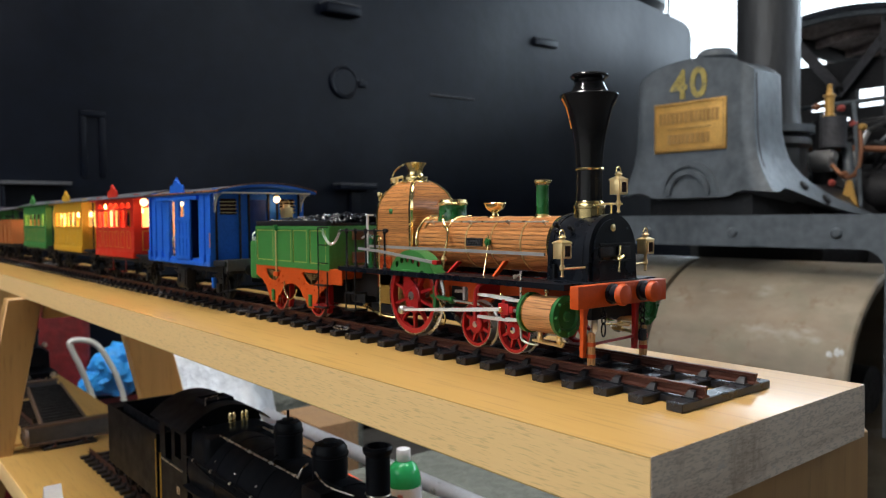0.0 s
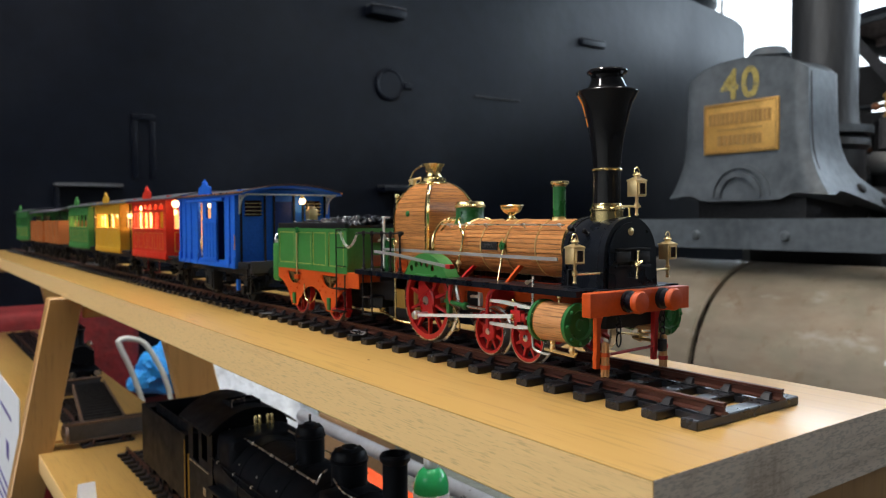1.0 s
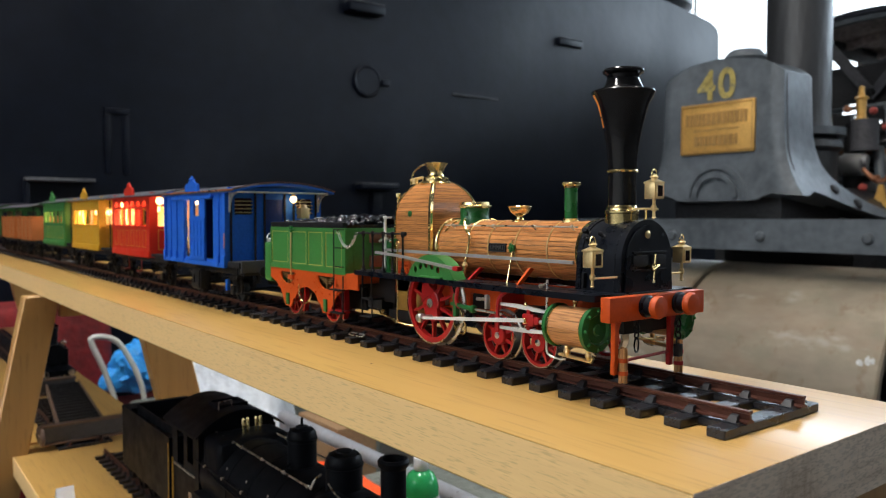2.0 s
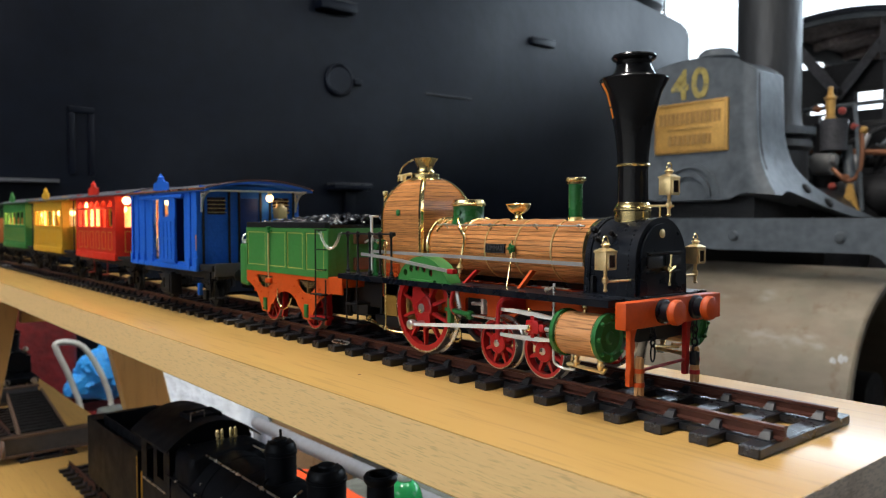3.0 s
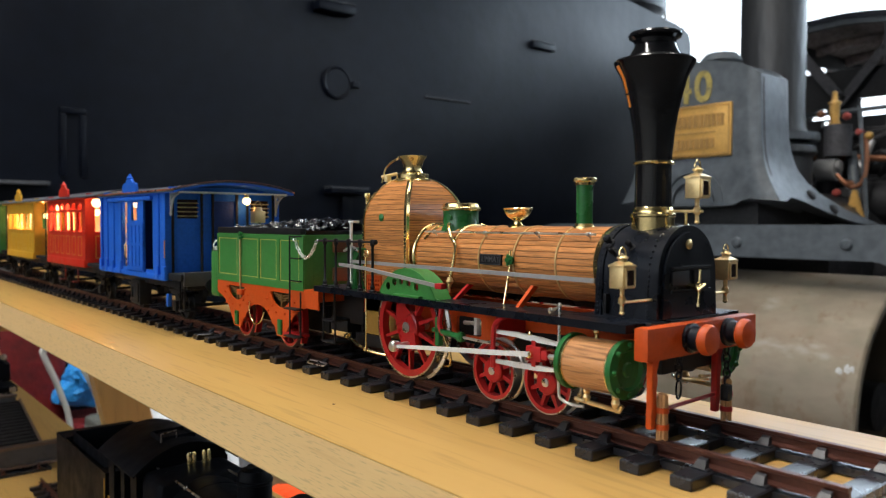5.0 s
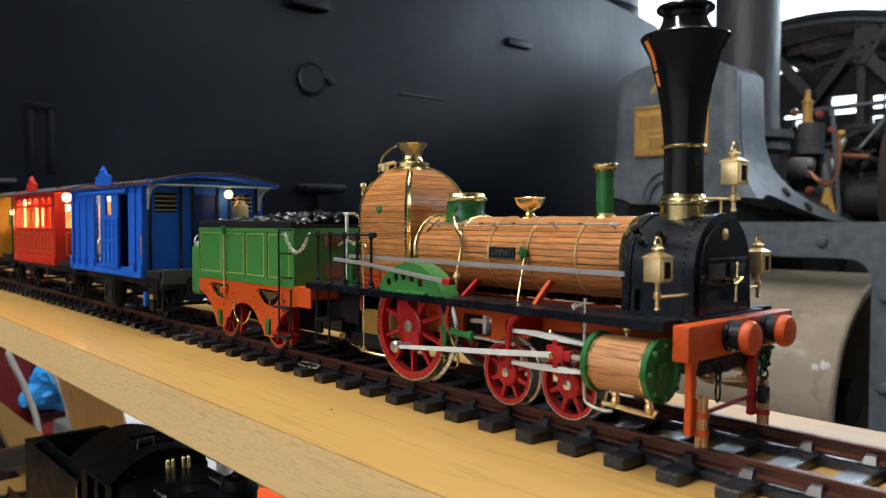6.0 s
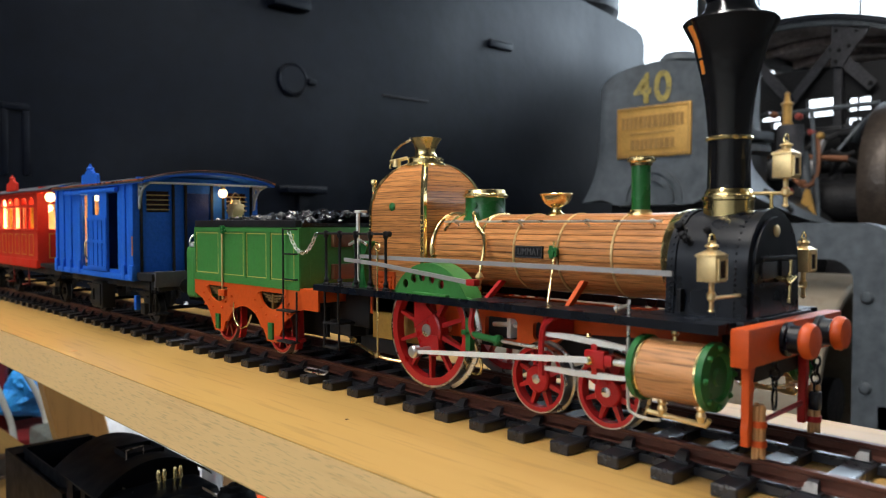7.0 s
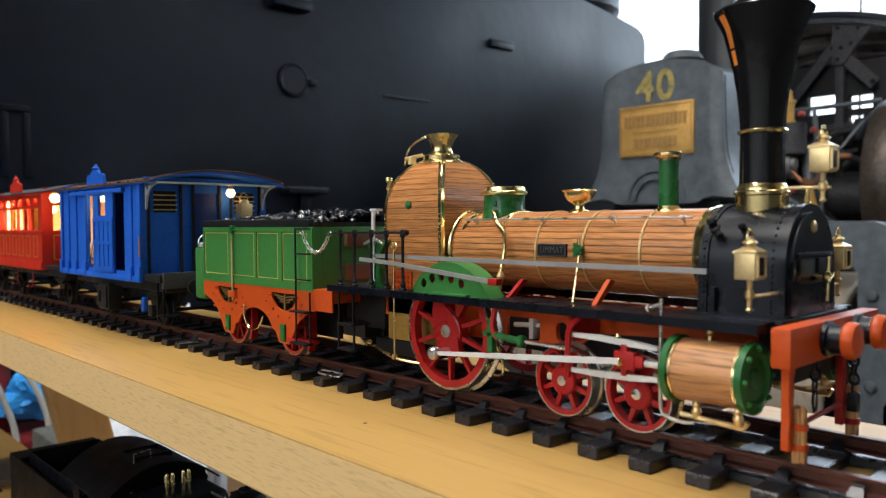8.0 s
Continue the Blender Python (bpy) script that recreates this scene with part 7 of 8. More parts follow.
bm = B(); box(bm, -H + 0.0026, -0.0125, y1 - 0.0040, y1 - 0.0024, 0.0502, z1 + 0.002)
part("inner_lining", bm, CREAM, van, "cream inner lining of the end wall")
# Added panel: puts the shade of the front compartment behind the door opening.
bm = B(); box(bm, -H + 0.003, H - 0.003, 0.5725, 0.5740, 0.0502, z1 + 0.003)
part("shade_panel", bm, BLUE_DARK, van, "dark blue panel added to keep the door opening dark")
vr = roof(van, 0.4860, 0.6880, H + 0.0030, 0.1150, 0.1224, BLUE, "roof", "blue arched roof with copper edge")
roof(van, 0.4868, 0.6872, H + 0.0036, 0.1158, 0.1231, ROOF, "roof_felt")
for s in (-1, 1):
    bm = B(); cyl(bm, (s * (H + 0.0034), 0.4860, 0.1160), (s * (H + 0.0034), 0.6880, 0.1160), 0.0006, n=6)
    part("gutter_strip", bm, COPPER, van)
bm = B(); tube(bm, [((H + 0.003) * (-1 + 2 * i / 14), 0.4856, 0.1166 + 0.0073 * (1 - (-1 + 2 * i / 14) ** 2)) for i in range(15)], 0.00045, 6)
part("gutter_strip", bm, RAIL, van)
# The platform bulb's light on this rod is put into its pale metal.
bm = B(); cyl(bm, (-H + 0.002, 0.4890, 0.1140), (H - 0.002, 0.4890, 0.1140), 0.0008, n=8)
part("tie_rod", bm, WHITE_METAL, van, "tie rod coloured pale for the bulb's light on it")
for s in (-1, 1):
    bracket(van, s * (H - 0.002), y0 - 0.001, 0.1145, -s, -1, 0.0190, PALE)
cresting(van, 0.6000, H + 0.0010, 0.1165, BLUE)
bulb(van, (0.0170, 0.5040, 0.1085), 0.0036)
bulb(van, (-0.0424, 0.6040, 0.1068), 0.0034)
bulb(van, (-0.0450, 0.7160, 0.1095), 0.0048)
for s in (-1, 1):
    bm = B(); cyl(bm, (s * 0.030, 0.4860, 0.050), (s * 0.030, 0.4860, 0.082), 0.0006, n=6)
    part("brake_pillar", bm, BLACK_MATT, van)
bm = B(); box(bm, 0.0145, 0.0235, 0.4830, 0.4920, 0.0900, 0.1000, 0.0004)
lathe(bm, [(0, 0), (0.004, 0), (0.0025, 0.003), (0, 0.0035)], (0.0190, 0.4875, 0.1000), (0, 0, 1), 14)
cyl(bm, (0.0190, 0.4875, 0.0500), (0.0190, 0.4875, 0.0900), 0.0008, n=8)
lp = part("end_lamp", bm, BRASS_DULL, van, "square brass end lamp")
bm = B(); tube(bm, [(0.0190 + 0.0035 * math.cos(radians(a)), 0.4875, 0.1025 + 0.0055 * math.sin(radians(a))) for a in range(0, 181, 20)], 0.0005, 6)
part("lamp_ring", bm, BRASS, lp)


STEP_RED = mat("dull_red_step", (0.20, 0.02, 0.018), 0.5, var=0.2, scale=90)


def coach(name, y0, y1, paint, label, windows, front_platform, bulbs, upper=True):
    w = thing(name, (0, (y0 + y1) / 2, RT), label, "model wagon", "passenger coaches of the model train")
    H, z0, z1 = 0.0470, 0.0430, 0.1165
    chassis(w, y0 - front_platform, y1 + 0.012, 0.045, 0.0)
    bm = B(); box(bm, -H + 0.002, H - 0.002, y0 - front_platform, y1 + 0.012, 0.0440, 0.0475, 0.0006)
    part("platform", bm, UNDER, w)
    ln = y1 - y0
    for s in (-1, 1):
        holes = []
        for k in range(windows):
            a = y0 + 0.008 + (ln - 0.016) * (k + 0.11) / windows
            b = y0 + 0.008 + (ln - 0.016) * (k + 0.89) / windows
            holes.append(rect(a, b, 0.0800, 0.1010))
            if upper:
                m, r = (a + b) / 2, (b - a) / 2
                holes.append([(a, 0.1035), (b, 0.1035), (b, 0.1065)] + [(m + r * math.cos(radians(t)), 0.1065 + 0.0045 * math.sin(radians(t))) for t in (35, 65, 90, 115, 145)] + [(a, 0.1065)])
        bm = B(); plate(bm, rect(y0, y1, z0, z1), holes, "x", *sorted((s * H, s * (H - 0.0018))))
        sw = part("side_wall", bm, paint, w)
        bm = B(); box(bm, *sorted((s * (H - 0.0002), s * (H + 0.0009))), y0, y1, 0.0775, 0.0795, 0.0003)
        part("waist_rail", bm, paint, sw)
        bm = B(); box(bm, *sorted((s * (H - 0.0002), s * (H + 0.0012))), y0, y1, z0 - 0.0004, z0 + 0.0075, 0.0004)
        part("sole_rail", bm, paint, sw)
        for k in range(windows):
            a = y0 + 0.008 + (ln - 0.016) * (k + 0.20) / windows
            b = y0 + 0.008 + (ln - 0.016) * (k + 0.80) / windows
            bm = B(); plate(bm, rect(a, b, 0.0545, 0.0750), [rect(a + 0.0008, b - 0.0008, 0.0553, 0.0742)], "x", *sorted((s * (H - 0.0001), s * (H + 0.0003))))
            part("panel_lining", bm, GOLD, sw)
        for k in (1, 2):
            bm = B(); box(bm, *sorted((s * 0.0400, s * 0.0460)), y0 + ln * k / 3 - 0.004, y0 + ln * k / 3 + 0.004, 0.0240, 0.0252)
            box(bm, *sorted((s * 0.0400, s * 0.0412)), y0 + ln * k / 3 - 0.001, y0 + ln * k / 3 + 0.001, 0.0240, 0.0440)
            part("step", bm, STEP_RED if paint is COACH_RED else UNDER, w)
    for y in (y0, y1 - 0.0018):
        holes = [rect(-0.0370, -0.0160, 0.0800, 0.1040), rect(0.0160, 0.0370, 0.0800, 0.1040), rect(-0.0100, 0.0100, 0.0800, 0.1040)]
        bm = B(); plate(bm, rect(-H + 0.0018, H - 0.0018, z0, z1 + 0.004), holes, "y", y, y + 0.0018)
        ew = part("end_wall", bm, paint, w)
        for a in (-0.0265, 0.0265):
            bm = B(); plate(bm, rect(a - 0.0105, a + 0.0105, 0.0520, 0.0760), [rect(a - 0.0095, a + 0.0095, 0.0530, 0.0750)], "y", y - 0.0003, y + 0.0001)
            part("panel_lining", bm, GOLD, ew)
    bm = B(); box(bm, 0.0020, 0.0035, y0 + 0.003, y1 - 0.003, 0.0478, z1 + 0.002)
    part("inner_partition", bm, CREAM, w)
    for k in range(windows - 1):
        y = y0 + 0.008 + (ln - 0.016) * (k + 1) / windows
        bm = B(); box(bm, -0.036, -0.004, y - 0.002, y + 0.002, 0.0478, 0.0700, 0.0006)
        part("seat_back", bm, CREAM, w)
    roof(w, y0 - front_platform - 0.002, y1 + 0.014, H + 0.004, 0.1165, 0.1255, ROOF)
    for s in (-1, 1):
        bm = B(); box(bm, *sorted((s * (H + 0.0010), s * (H + 0.0040))), y0 - front_platform - 0.002, y1 + 0.014, 0.1140, 0.1162, 0.0004)
        part("cornice", bm, paint, w)
        bm = B(); cyl(bm, (s * 0.042, y0 - front_platform + 0.004, 0.0470), (s * 0.042, y0 - front_platform + 0.004, 0.1165), 0.0008, n=8)
        part("platform_post", bm, BLACK_MATT, w)
    cresting(w, (y0 + y1) / 2 - 0.01, H + 0.0040, 0.1180, paint)
    for p in bulbs:
        bulb(w, p, 0.0040)
    return w


coach("model_coach", 0.7500, 0.9120, COACH_RED, "red model coach with gold lining and lamp-lit windows", 6, 0.048, [(-0.022, 0.800, 0.1010), (-0.041, 0.884, 0.1075)])
coach("model_coach", 0.9850, 1.1520, COACH_YELLOW, "yellow model coach with lamp-lit windows", 6, 0.045, [(-0.030, 0.960, 0.1000), (-0.022, 1.03, 0.098), (-0.022, 1.10, 0.098)], False)
coach("model_coach", 1.2120, 1.3900, COACH_GREEN, "green model coach with lamp-lit windows", 5, 0.030, [(-0.030, 1.190, 0.0960), (-0.022, 1.30, 0.098)], False)


def open_wagon(y0, y1):
    w = thing("model_open_wagon", (0, (y0 + y1) / 2, RT), "orange-brown model wagon with low sides and dark roof frame", "model wagon", "open wagons of the model train")
    chassis(w, y0, y1, 0.045)
    bm = B()
    plate(bm, rect(-0.047, 0.047, y0, y1), [rect(-0.045, 0.045, y0 + 0.002, y1 - 0.002)], "z", 0.0445, 0.0920)
    box(bm, -0.0455, 0.0455, y0 + 0.0015, y1 - 0.0015, 0.0445, 0.0470)
    part("body", bm, COACH_ORANGE, w)
    for s in (-1, 1):
        for k in range(5):
            y = y0 + 0.004 + (y1 - y0 - 0.010) * k / 4
            bm = B(); box(bm, *sorted((s * 0.0468, s * 0.0484)), y, y + 0.003, 0.0445, 0.0925)
            part("post", bm, COACH_ORANGE, w)
        for y in (y0 + 0.003, y1 - 0.003):
            bm = B(); cyl(bm, (s * 0.044, y, 0.0900), (s * 0.044, y, 0.1130), 0.0010, n=8)
            part("roof_post", bm, BLACK_MATT, w)
    roof(w, y0 - 0.004, y1 + 0.004, 0.0500, 0.1120, 0.1200, ROOF)
    return w


open_wagon(1.5050, 1.6900)
open_wagon(1.7100, 1.8950)
coach("model_coach", 1.9600, 2.1750, COACH_GREEN, "green model coach with dark windows", 6, 0.020, [], False)
for y in (0.82, 1.06, 1.30):
    d = bpy.data.lights.new("coach_lamp", "POINT")
    d.energy, d.color, d.shadow_soft_size = 0.58, (1.0, 0.55, 0.22), 0.004
    new("coach_lamp", d).location = (-0.020, y, 0.089)
d = bpy.data.lights.new("van_lamp", "POINT")
d.energy, d.color, d.shadow_soft_size = 0.12, (1.0, 0.55, 0.22), 0.004
new("van_lamp", d).location = (-0.034, 0.620, 0.098)

for name, p, watts in (("van_end_lamp", (-0.0455, 0.7235, 0.1060), 0.02), ("van_platform_lamp", (0.0150, 0.5000, 0.1040), 0.006)):
    d = bpy.data.lights.new(name, "POINT")
    d.energy, d.color, d.shadow_soft_size = watts, (1.0, 0.52, 0.18), 0.003
    new(name, d).location = p

# ---------------------------------------------------------------- the black model on the lower board
LX, LT = -0.0100, LZ + RT
track((LX, 0.20, LZ), 39, "model railway track under the black locomotive")
black = thing("model_locomotive", (LX, 0.45, LT), "black model steam locomotive with tender and brass whistles", "model locomotive")
LBLACK = mat("blackened_model_metal", (0.0040, 0.0046, 0.0064), 0.46, var=0.15, scale=60, bump=0.01, spec=0.09)
GLINT = mat("worn_pale_handrail", (0.55, 0.50, 0.42), 0.3, 0.9, var=0.2, scale=200)


def lpart(name, bm, m=LBLACK, label="", parent=None):
    return part(name, bm, m, parent or black, label)


# tender with open bunker
t0, t1 = 0.6720, 0.8600
bm = B()
plate(bm, rect(LX - 0.042, LX + 0.042, t0, t1), [rect(LX - 0.040, LX + 0.040, t0 + 0.02, t1 - 0.03)], "z", LT + 0.026, LT + 0.102)
box(bm, LX - 0.0405, LX + 0.0405, t0 + 0.018, t1 - 0.028, LT + 0.026, LT + 0.080)
lpart("tender_body", bm)
bm = B(); plate(bm, rect(LX - 0.034, LX + 0.034, t0 + 0.012, t1 - 0.04), [rect(LX - 0.0325, LX + 0.0325, t0 + 0.0135, t1 - 0.0415)], "z", LT + 0.098, LT + 0.110)
lpart("coal_rave", bm)
bm = B(); box(bm, LX - 0.0425, LX - 0.0418, t0 + 0.002, t0 + 0.0035, LT + 0.030, LT + 0.096)
lpart("corner_line", bm, GOLD)
for dx in (-0.006, 0.004):
    bm = B(); lathe(bm, [(0, 0), (0.004, 0), (0.004, 0.004), (0.002, 0.006), (0, 0.006)], (LX + dx, t0 + 0.030, LT + 0.080), (0, 0, 1), 14)
    lpart("filler_cap", bm, STEEL)
# cab with arched roof and side windows
c0, c1 = 0.580, 0.660
for s in (-1, 1):
    bm = B(); plate(bm, rect(c0, c1, LT + 0.026, LT + 0.1262), [rect(c0 + 0.016, c0 + 0.034, LT + 0.090, LT + 0.118), rect(c0 + 0.044, c0 + 0.064, LT + 0.082, LT + 0.118)], "x", *sorted((LX + s * 0.042, LX + s * 0.0405)))
    lpart("cab_side", bm)
    bm = B(); box(bm, *sorted((LX + s * 0.0420, LX + s * 0.0424)), c0 + 0.022, c0 + 0.030, LT + 0.052, LT + 0.060)
    lpart("number_plate", bm, GLINT)
    bm = B(); cyl(bm, (LX + s * 0.0435, c1 - 0.004, LT + 0.030), (LX + s * 0.0435, c1 - 0.004, LT + 0.085), 0.0008, n=8)
    lpart("grab_rail", bm, GOLD)
bm = B(); prism(bm, [(LX + 0.0405, LT + 0.026), (LX + 0.0405, LT + 0.128)] + [(LX + 0.0405 * math.cos(radians(a)), LT + 0.126 + 0.0205 * (1 - (0.84 * math.cos(radians(a))) ** 2)) for a in range(15, 180, 15)] + [(LX - 0.0405, LT + 0.128), (LX - 0.0405, LT + 0.026)], "y", c0, c0 + 0.0015)
lpart("cab_front", bm)
n = 14
top = [(LX + 0.048 * (-1 + 2 * i / n), LT + 0.126 + 0.022 * (1 - (-1 + 2 * i / n) ** 2)) for i in range(n + 1)]
bm = B(); prism(bm, top + [(x, z - 0.0015) for x, z in top[::-1]], "y", c0 - 0.010, c1 + 0.014)
rf = lpart("cab_roof", bm)
bm = B(); plate(bm, rect(LX - 0.016, LX + 0.016, c0 + 0.012, c0 + 0.040), [rect(LX - 0.0150, LX + 0.0150, c0 + 0.013, c0 + 0.039)], "z", LT + 0.144, LT + 0.1500)
lpart("roof_hatch", bm, LBLACK, "", rf)
bm = B(); tube(bm, [(LX - 0.016, c0 + 0.012, LT + 0.1440), (LX - 0.016, c0 + 0.012, LT + 0.1530), (LX - 0.002, c0 + 0.012, LT + 0.1545), (LX - 0.002, c0 + 0.012, LT + 0.1450)], 0.0006, 6)
lpart("roof_rail", bm, GLINT, "", rf)
# boiler, running boards, smokebox
bm = B(); cyl(bm, (LX, 0.290, LT + 0.085), (LX, c0 + 0.002, LT + 0.085), 0.0415, n=40)
lpart("boiler", bm)
bm = B(); cyl(bm, (LX, 0.245, LT + 0.085), (LX, 0.292, LT + 0.085), 0.0425, n=40)
lpart("smokebox", bm)
bm = B(); box(bm, LX - 0.0390, LX + 0.0390, 0.530, c0 + 0.001, LT + 0.040, LT + 0.128, 0.012, 4)
lpart("firebox", bm)
for y in (0.33, 0.375, 0.42, 0.465, 0.51):
    bm = B(); lathe(bm, [(0.0412, 0), (0.0420, 0), (0.0420, 0.002), (0.0412, 0.002)], (LX, y, LT + 0.085), (0, 1, 0), 40, True)
    lpart("boiler_band", bm)
for s in (-1, 1):
    bm = B(); box(bm, *sorted((LX + s * 0.030, LX + s * 0.0480)), 0.225, c0, LT + 0.068, LT + 0.0705, 0.0004)
    lpart("running_board", bm)
    for x, z in ((0.0430, 0.100), (0.0235, 0.1265)):
        bm = B(); cyl(bm, (LX + s * x, 0.372, LT + z), (LX + s * x, 0.585, LT + z), 0.0009, n=8)
        hr = lpart("handrail", bm, LBLACK if x > 0.03 else GLINT)
        for y in (0.38, 0.425, 0.47, 0.515, 0.56):
            bm = B(); lathe(bm, [(0, -0.0018), (0.0017, 0), (0, 0.0018)], (LX + s * x, y, LT + z), (0, 1, 0), 10)
            part("knob", bm, GLINT, hr)
    bm = B(); tube(bm, [(LX + s * 0.0235, 0.375, LT + 0.1265), (LX + s * 0.021, 0.373, LT + 0.133), (LX + s * 0.015, 0.373, LT + 0.137)], 0.0009, 8, 4)
    lpart("rail_end", bm, GLINT)
    bm = B(); box(bm, *sorted((LX + s * 0.036, LX + s * 0.046)), 0.33, 0.50, LT + 0.0705, LT + 0.080, 0.003)
    lpart("side_tank", bm)
    for y in (0.29, 0.345, 0.40, 0.455, 0.51, 0.56, 0.73, 0.78, 0.82, 0.87):
        r = 0.018 if 0.3 < y < 0.6 else 0.0125
        bm = B()
        lathe(bm, [(0, 0), (r * 1.06, 0), (r * 1.06, 0.001), (r, 0.0015), (r, 0.005), (r * 0.85, 0.005), (r * 0.83, 0.003), (r * 0.35, 0.003), (r * 0.3, 0.006), (0, 0.006)], (LX + s * 0.0245, y, LT + r), (s, 0, 0), 28)
        lpart("wheel", bm)
    bm = B(); box(bm, *sorted((LX + s * 0.0320, LX + s * 0.0340)), 0.34, 0.52, LT + 0.016, LT + 0.020, 0.0005)
    lpart("coupling_rod", bm)
bm = B(); box(bm, LX - 0.020, LX + 0.020, 0.24, c1, LT + 0.018, LT + 0.046, 0.002)
lpart("frame", bm)
bm = B(); box(bm, LX - 0.030, LX + 0.030, t0, t1, LT + 0.014, LT + 0.028, 0.002)
lpart("tender_frame", bm)
bm = B(); box(bm, LX - 0.018, LX + 0.018, c1, t0 + 0.003, LT + 0.024, LT + 0.028)
lpart("fall_plate", bm)
bm = B(); box(bm, LX - 0.042, LX + 0.042, 0.218, 0.226, LT + 0.026, LT + 0.046, 0.001)
lpart("buffer_beam", bm)
ZB = LT + 0.115
for y, r, h, nm in ((0.4360, 0.0130, 0.0425, "sand_dome"), (0.3620, 0.0150, 0.0390, "steam_dome")):
    bm = B(); lathe(bm, [(r * 1.4, -0.010), (r * 1.18, 0.000), (r * 1.02, 0.006), (r, 0.010), (r, h - 0.010), (r * 1.06, h - 0.0095), (r * 1.06, h - 0.0075), (r, h - 0.007), (r * 0.97, h - 0.003), (r * 0.82, h), (r * 0.45, h + 0.0016), (r * 0.42, h + 0.0030), (0, h + 0.0034)], (LX, y, ZB), (0, 0, 1), 28)
    dm2 = lpart(nm, bm)
    bm = B(); tube(bm, [(LX - r * 1.05, y - 0.004, ZB + h * 0.35), (LX - r * 1.5, y - 0.006, ZB + h * 0.25), (LX - r * 1.9, y - 0.006, ZB - 0.004), (LX - 0.0415, y - 0.006, LT + 0.085)], 0.0010, 8, 4)
    lpart("sand_pipe", bm)
    for q in range(6):
        w = radians(60 * q + 15)
        bm = B(); lathe(bm, [(0.0010, 0), (0.0010, 0.0008), (0, 0.0012)], (LX + r * 0.8 * math.cos(w), y + r * 0.8 * math.sin(w), ZB + h - 0.0003), (0, 0, 1), 6)
        lpart("bolt", bm, LBLACK, "", dm2)
bm = B(); cyl(bm, (LX, 0.4360, ZB + 0.046), (LX, 0.4360, ZB + 0.053), 0.0012, n=8)
lpart("dome_stud", bm)
bm = B(); lathe(bm, [(0.016, -0.008), (0.012, 0.0), (0.0095, 0.006), (0.0095, 0.040), (0.0115, 0.0425), (0.0120, 0.0455), (0.0105, 0.0475), (0.0085, 0.0475), (0.008, 0.040), (0, 0.039)], (LX, 0.2900, ZB + 0.006), (0, 0, 1), 28)
lc = lpart("chimney", bm)
bm = B(); torus(bm, (LX, 0.2900, ZB + 0.016), (0, 0, 1), 0.0098, 0.0008, 28, 6)
lpart("chimney_band", bm, GLINT, "", lc)
for dx in (-0.0115, -0.0070, 0.0020, 0.0065):
    bm = B()
    lathe(bm, [(0, -0.006), (0.0010, -0.006), (0.0010, 0), (0.0018, 0.0004), (0.0018, 0.0085), (0.0009, 0.0105), (0, 0.011)], (LX + dx + 0.006, 0.553, LT + 0.1330), (0, 0, 1), 12)
    lpart("whistle", bm, BRASS, "small brass whistle")
for k, (a, b) in enumerate((((-0.020, 0.405, 0.100), (-0.024, 0.400, 0.070)), ((-0.016, 0.350, 0.106), (-0.027, 0.345, 0.075)), ((0.016, 0.350, 0.106), (0.027, 0.345, 0.075)))):
    bm = B(); tube(bm, [(LX + a[0] * 0.6, a[1] + 0.01, LT + a[2] + 0.015), (LX + a[0], a[1], LT + a[2] + 0.009), (LX + b[0] * 1.1, b[1], LT + b[2] + 0.009)], 0.0013, 8, 4)
    lpart("pipe", bm)
for s in (-1, 1):
    bm = B(); torus(bm, (LX + s * 0.024, c0 - 0.0006, LT + 0.118), (0, 1, 0), 0.0075, 0.0009, 20, 6)
    lpart("spectacle_rim", bm, LBLACK)
    bm = B(); lathe(bm, [(0, 0), (0.0072, 0), (0.0072, 0.0004), (0, 0.0004)], (LX + s * 0.024, c0 - 0.0009, LT + 0.118), (0, 1, 0), 20)
    lpart("spectacle_pane", bm, GLASS_DARK)
    bm = B(); tube(bm, [(LX + s * 0.0400, 0.565, LT + 0.0960), (LX + s * 0.0425, 0.50, LT + 0.0920), (LX + s * 0.0425, 0.36, LT + 0.0900), (LX + s * 0.0415, 0.30, LT + 0.0850)], 0.0011, 8, 4)
    lpart("pipe", bm)
    bm = B(); box(bm, *sorted((LX + s * 0.0422, LX + s * 0.0436)), c0 + 0.010, c1 - 0.006, LT + 0.0795, LT + 0.0810, 0.0003)
    lpart("arm_rest", bm, GLINT)
    for y in (0.340, 0.385, 0.430, 0.475, 0.520):
        bm = B(); lathe(bm, [(0.0011, 0), (0.0011, 0.0007), (0, 0.0012)], (LX + s * 0.0355, y, LT + 0.1065), (s * 0.85, 0, 0.52), 6)
        lpart("washout_plug", bm, GLINT)
bm = B(); tube(bm, [(LX - 0.016, 0.300, LT + 0.130), (LX - 0.022, 0.330, LT + 0.131), (LX - 0.020, 0.352, LT + 0.136)], 0.0007, 8, 4)
lpart("pipe", bm, GLINT)
bm = B(); box(bm, LX - 0.034, LX - 0.012, 0.320, 0.352, LT + 0.110, LT + 0.130, 0.004)
lpart("air_pump", bm)

# ---------------------------------------------------------------- further stock and clutter under the stand
FLATC = mat("dark_flat_wagon_deck", (0.008, 0.0075, 0.008), 0.6, var=0.4, scale=120, spec=0.2)
flat = thing("model_flat_wagon", (-0.05, 1.30, LT), "low dark model flat wagon with brown girder ends", "model wagon")
track((-0.044, 1.09, LZ), 18, "short model railway track on the lower board")
deck = [(-0.078, 1.115), (-0.012, 1.115), (0.024, 1.470), (-0.034, 1.470)]
bm = B(); prism(bm, deck, "z", LT + 0.010, LT + 0.017)
part("deck", bm, FLATC, flat)
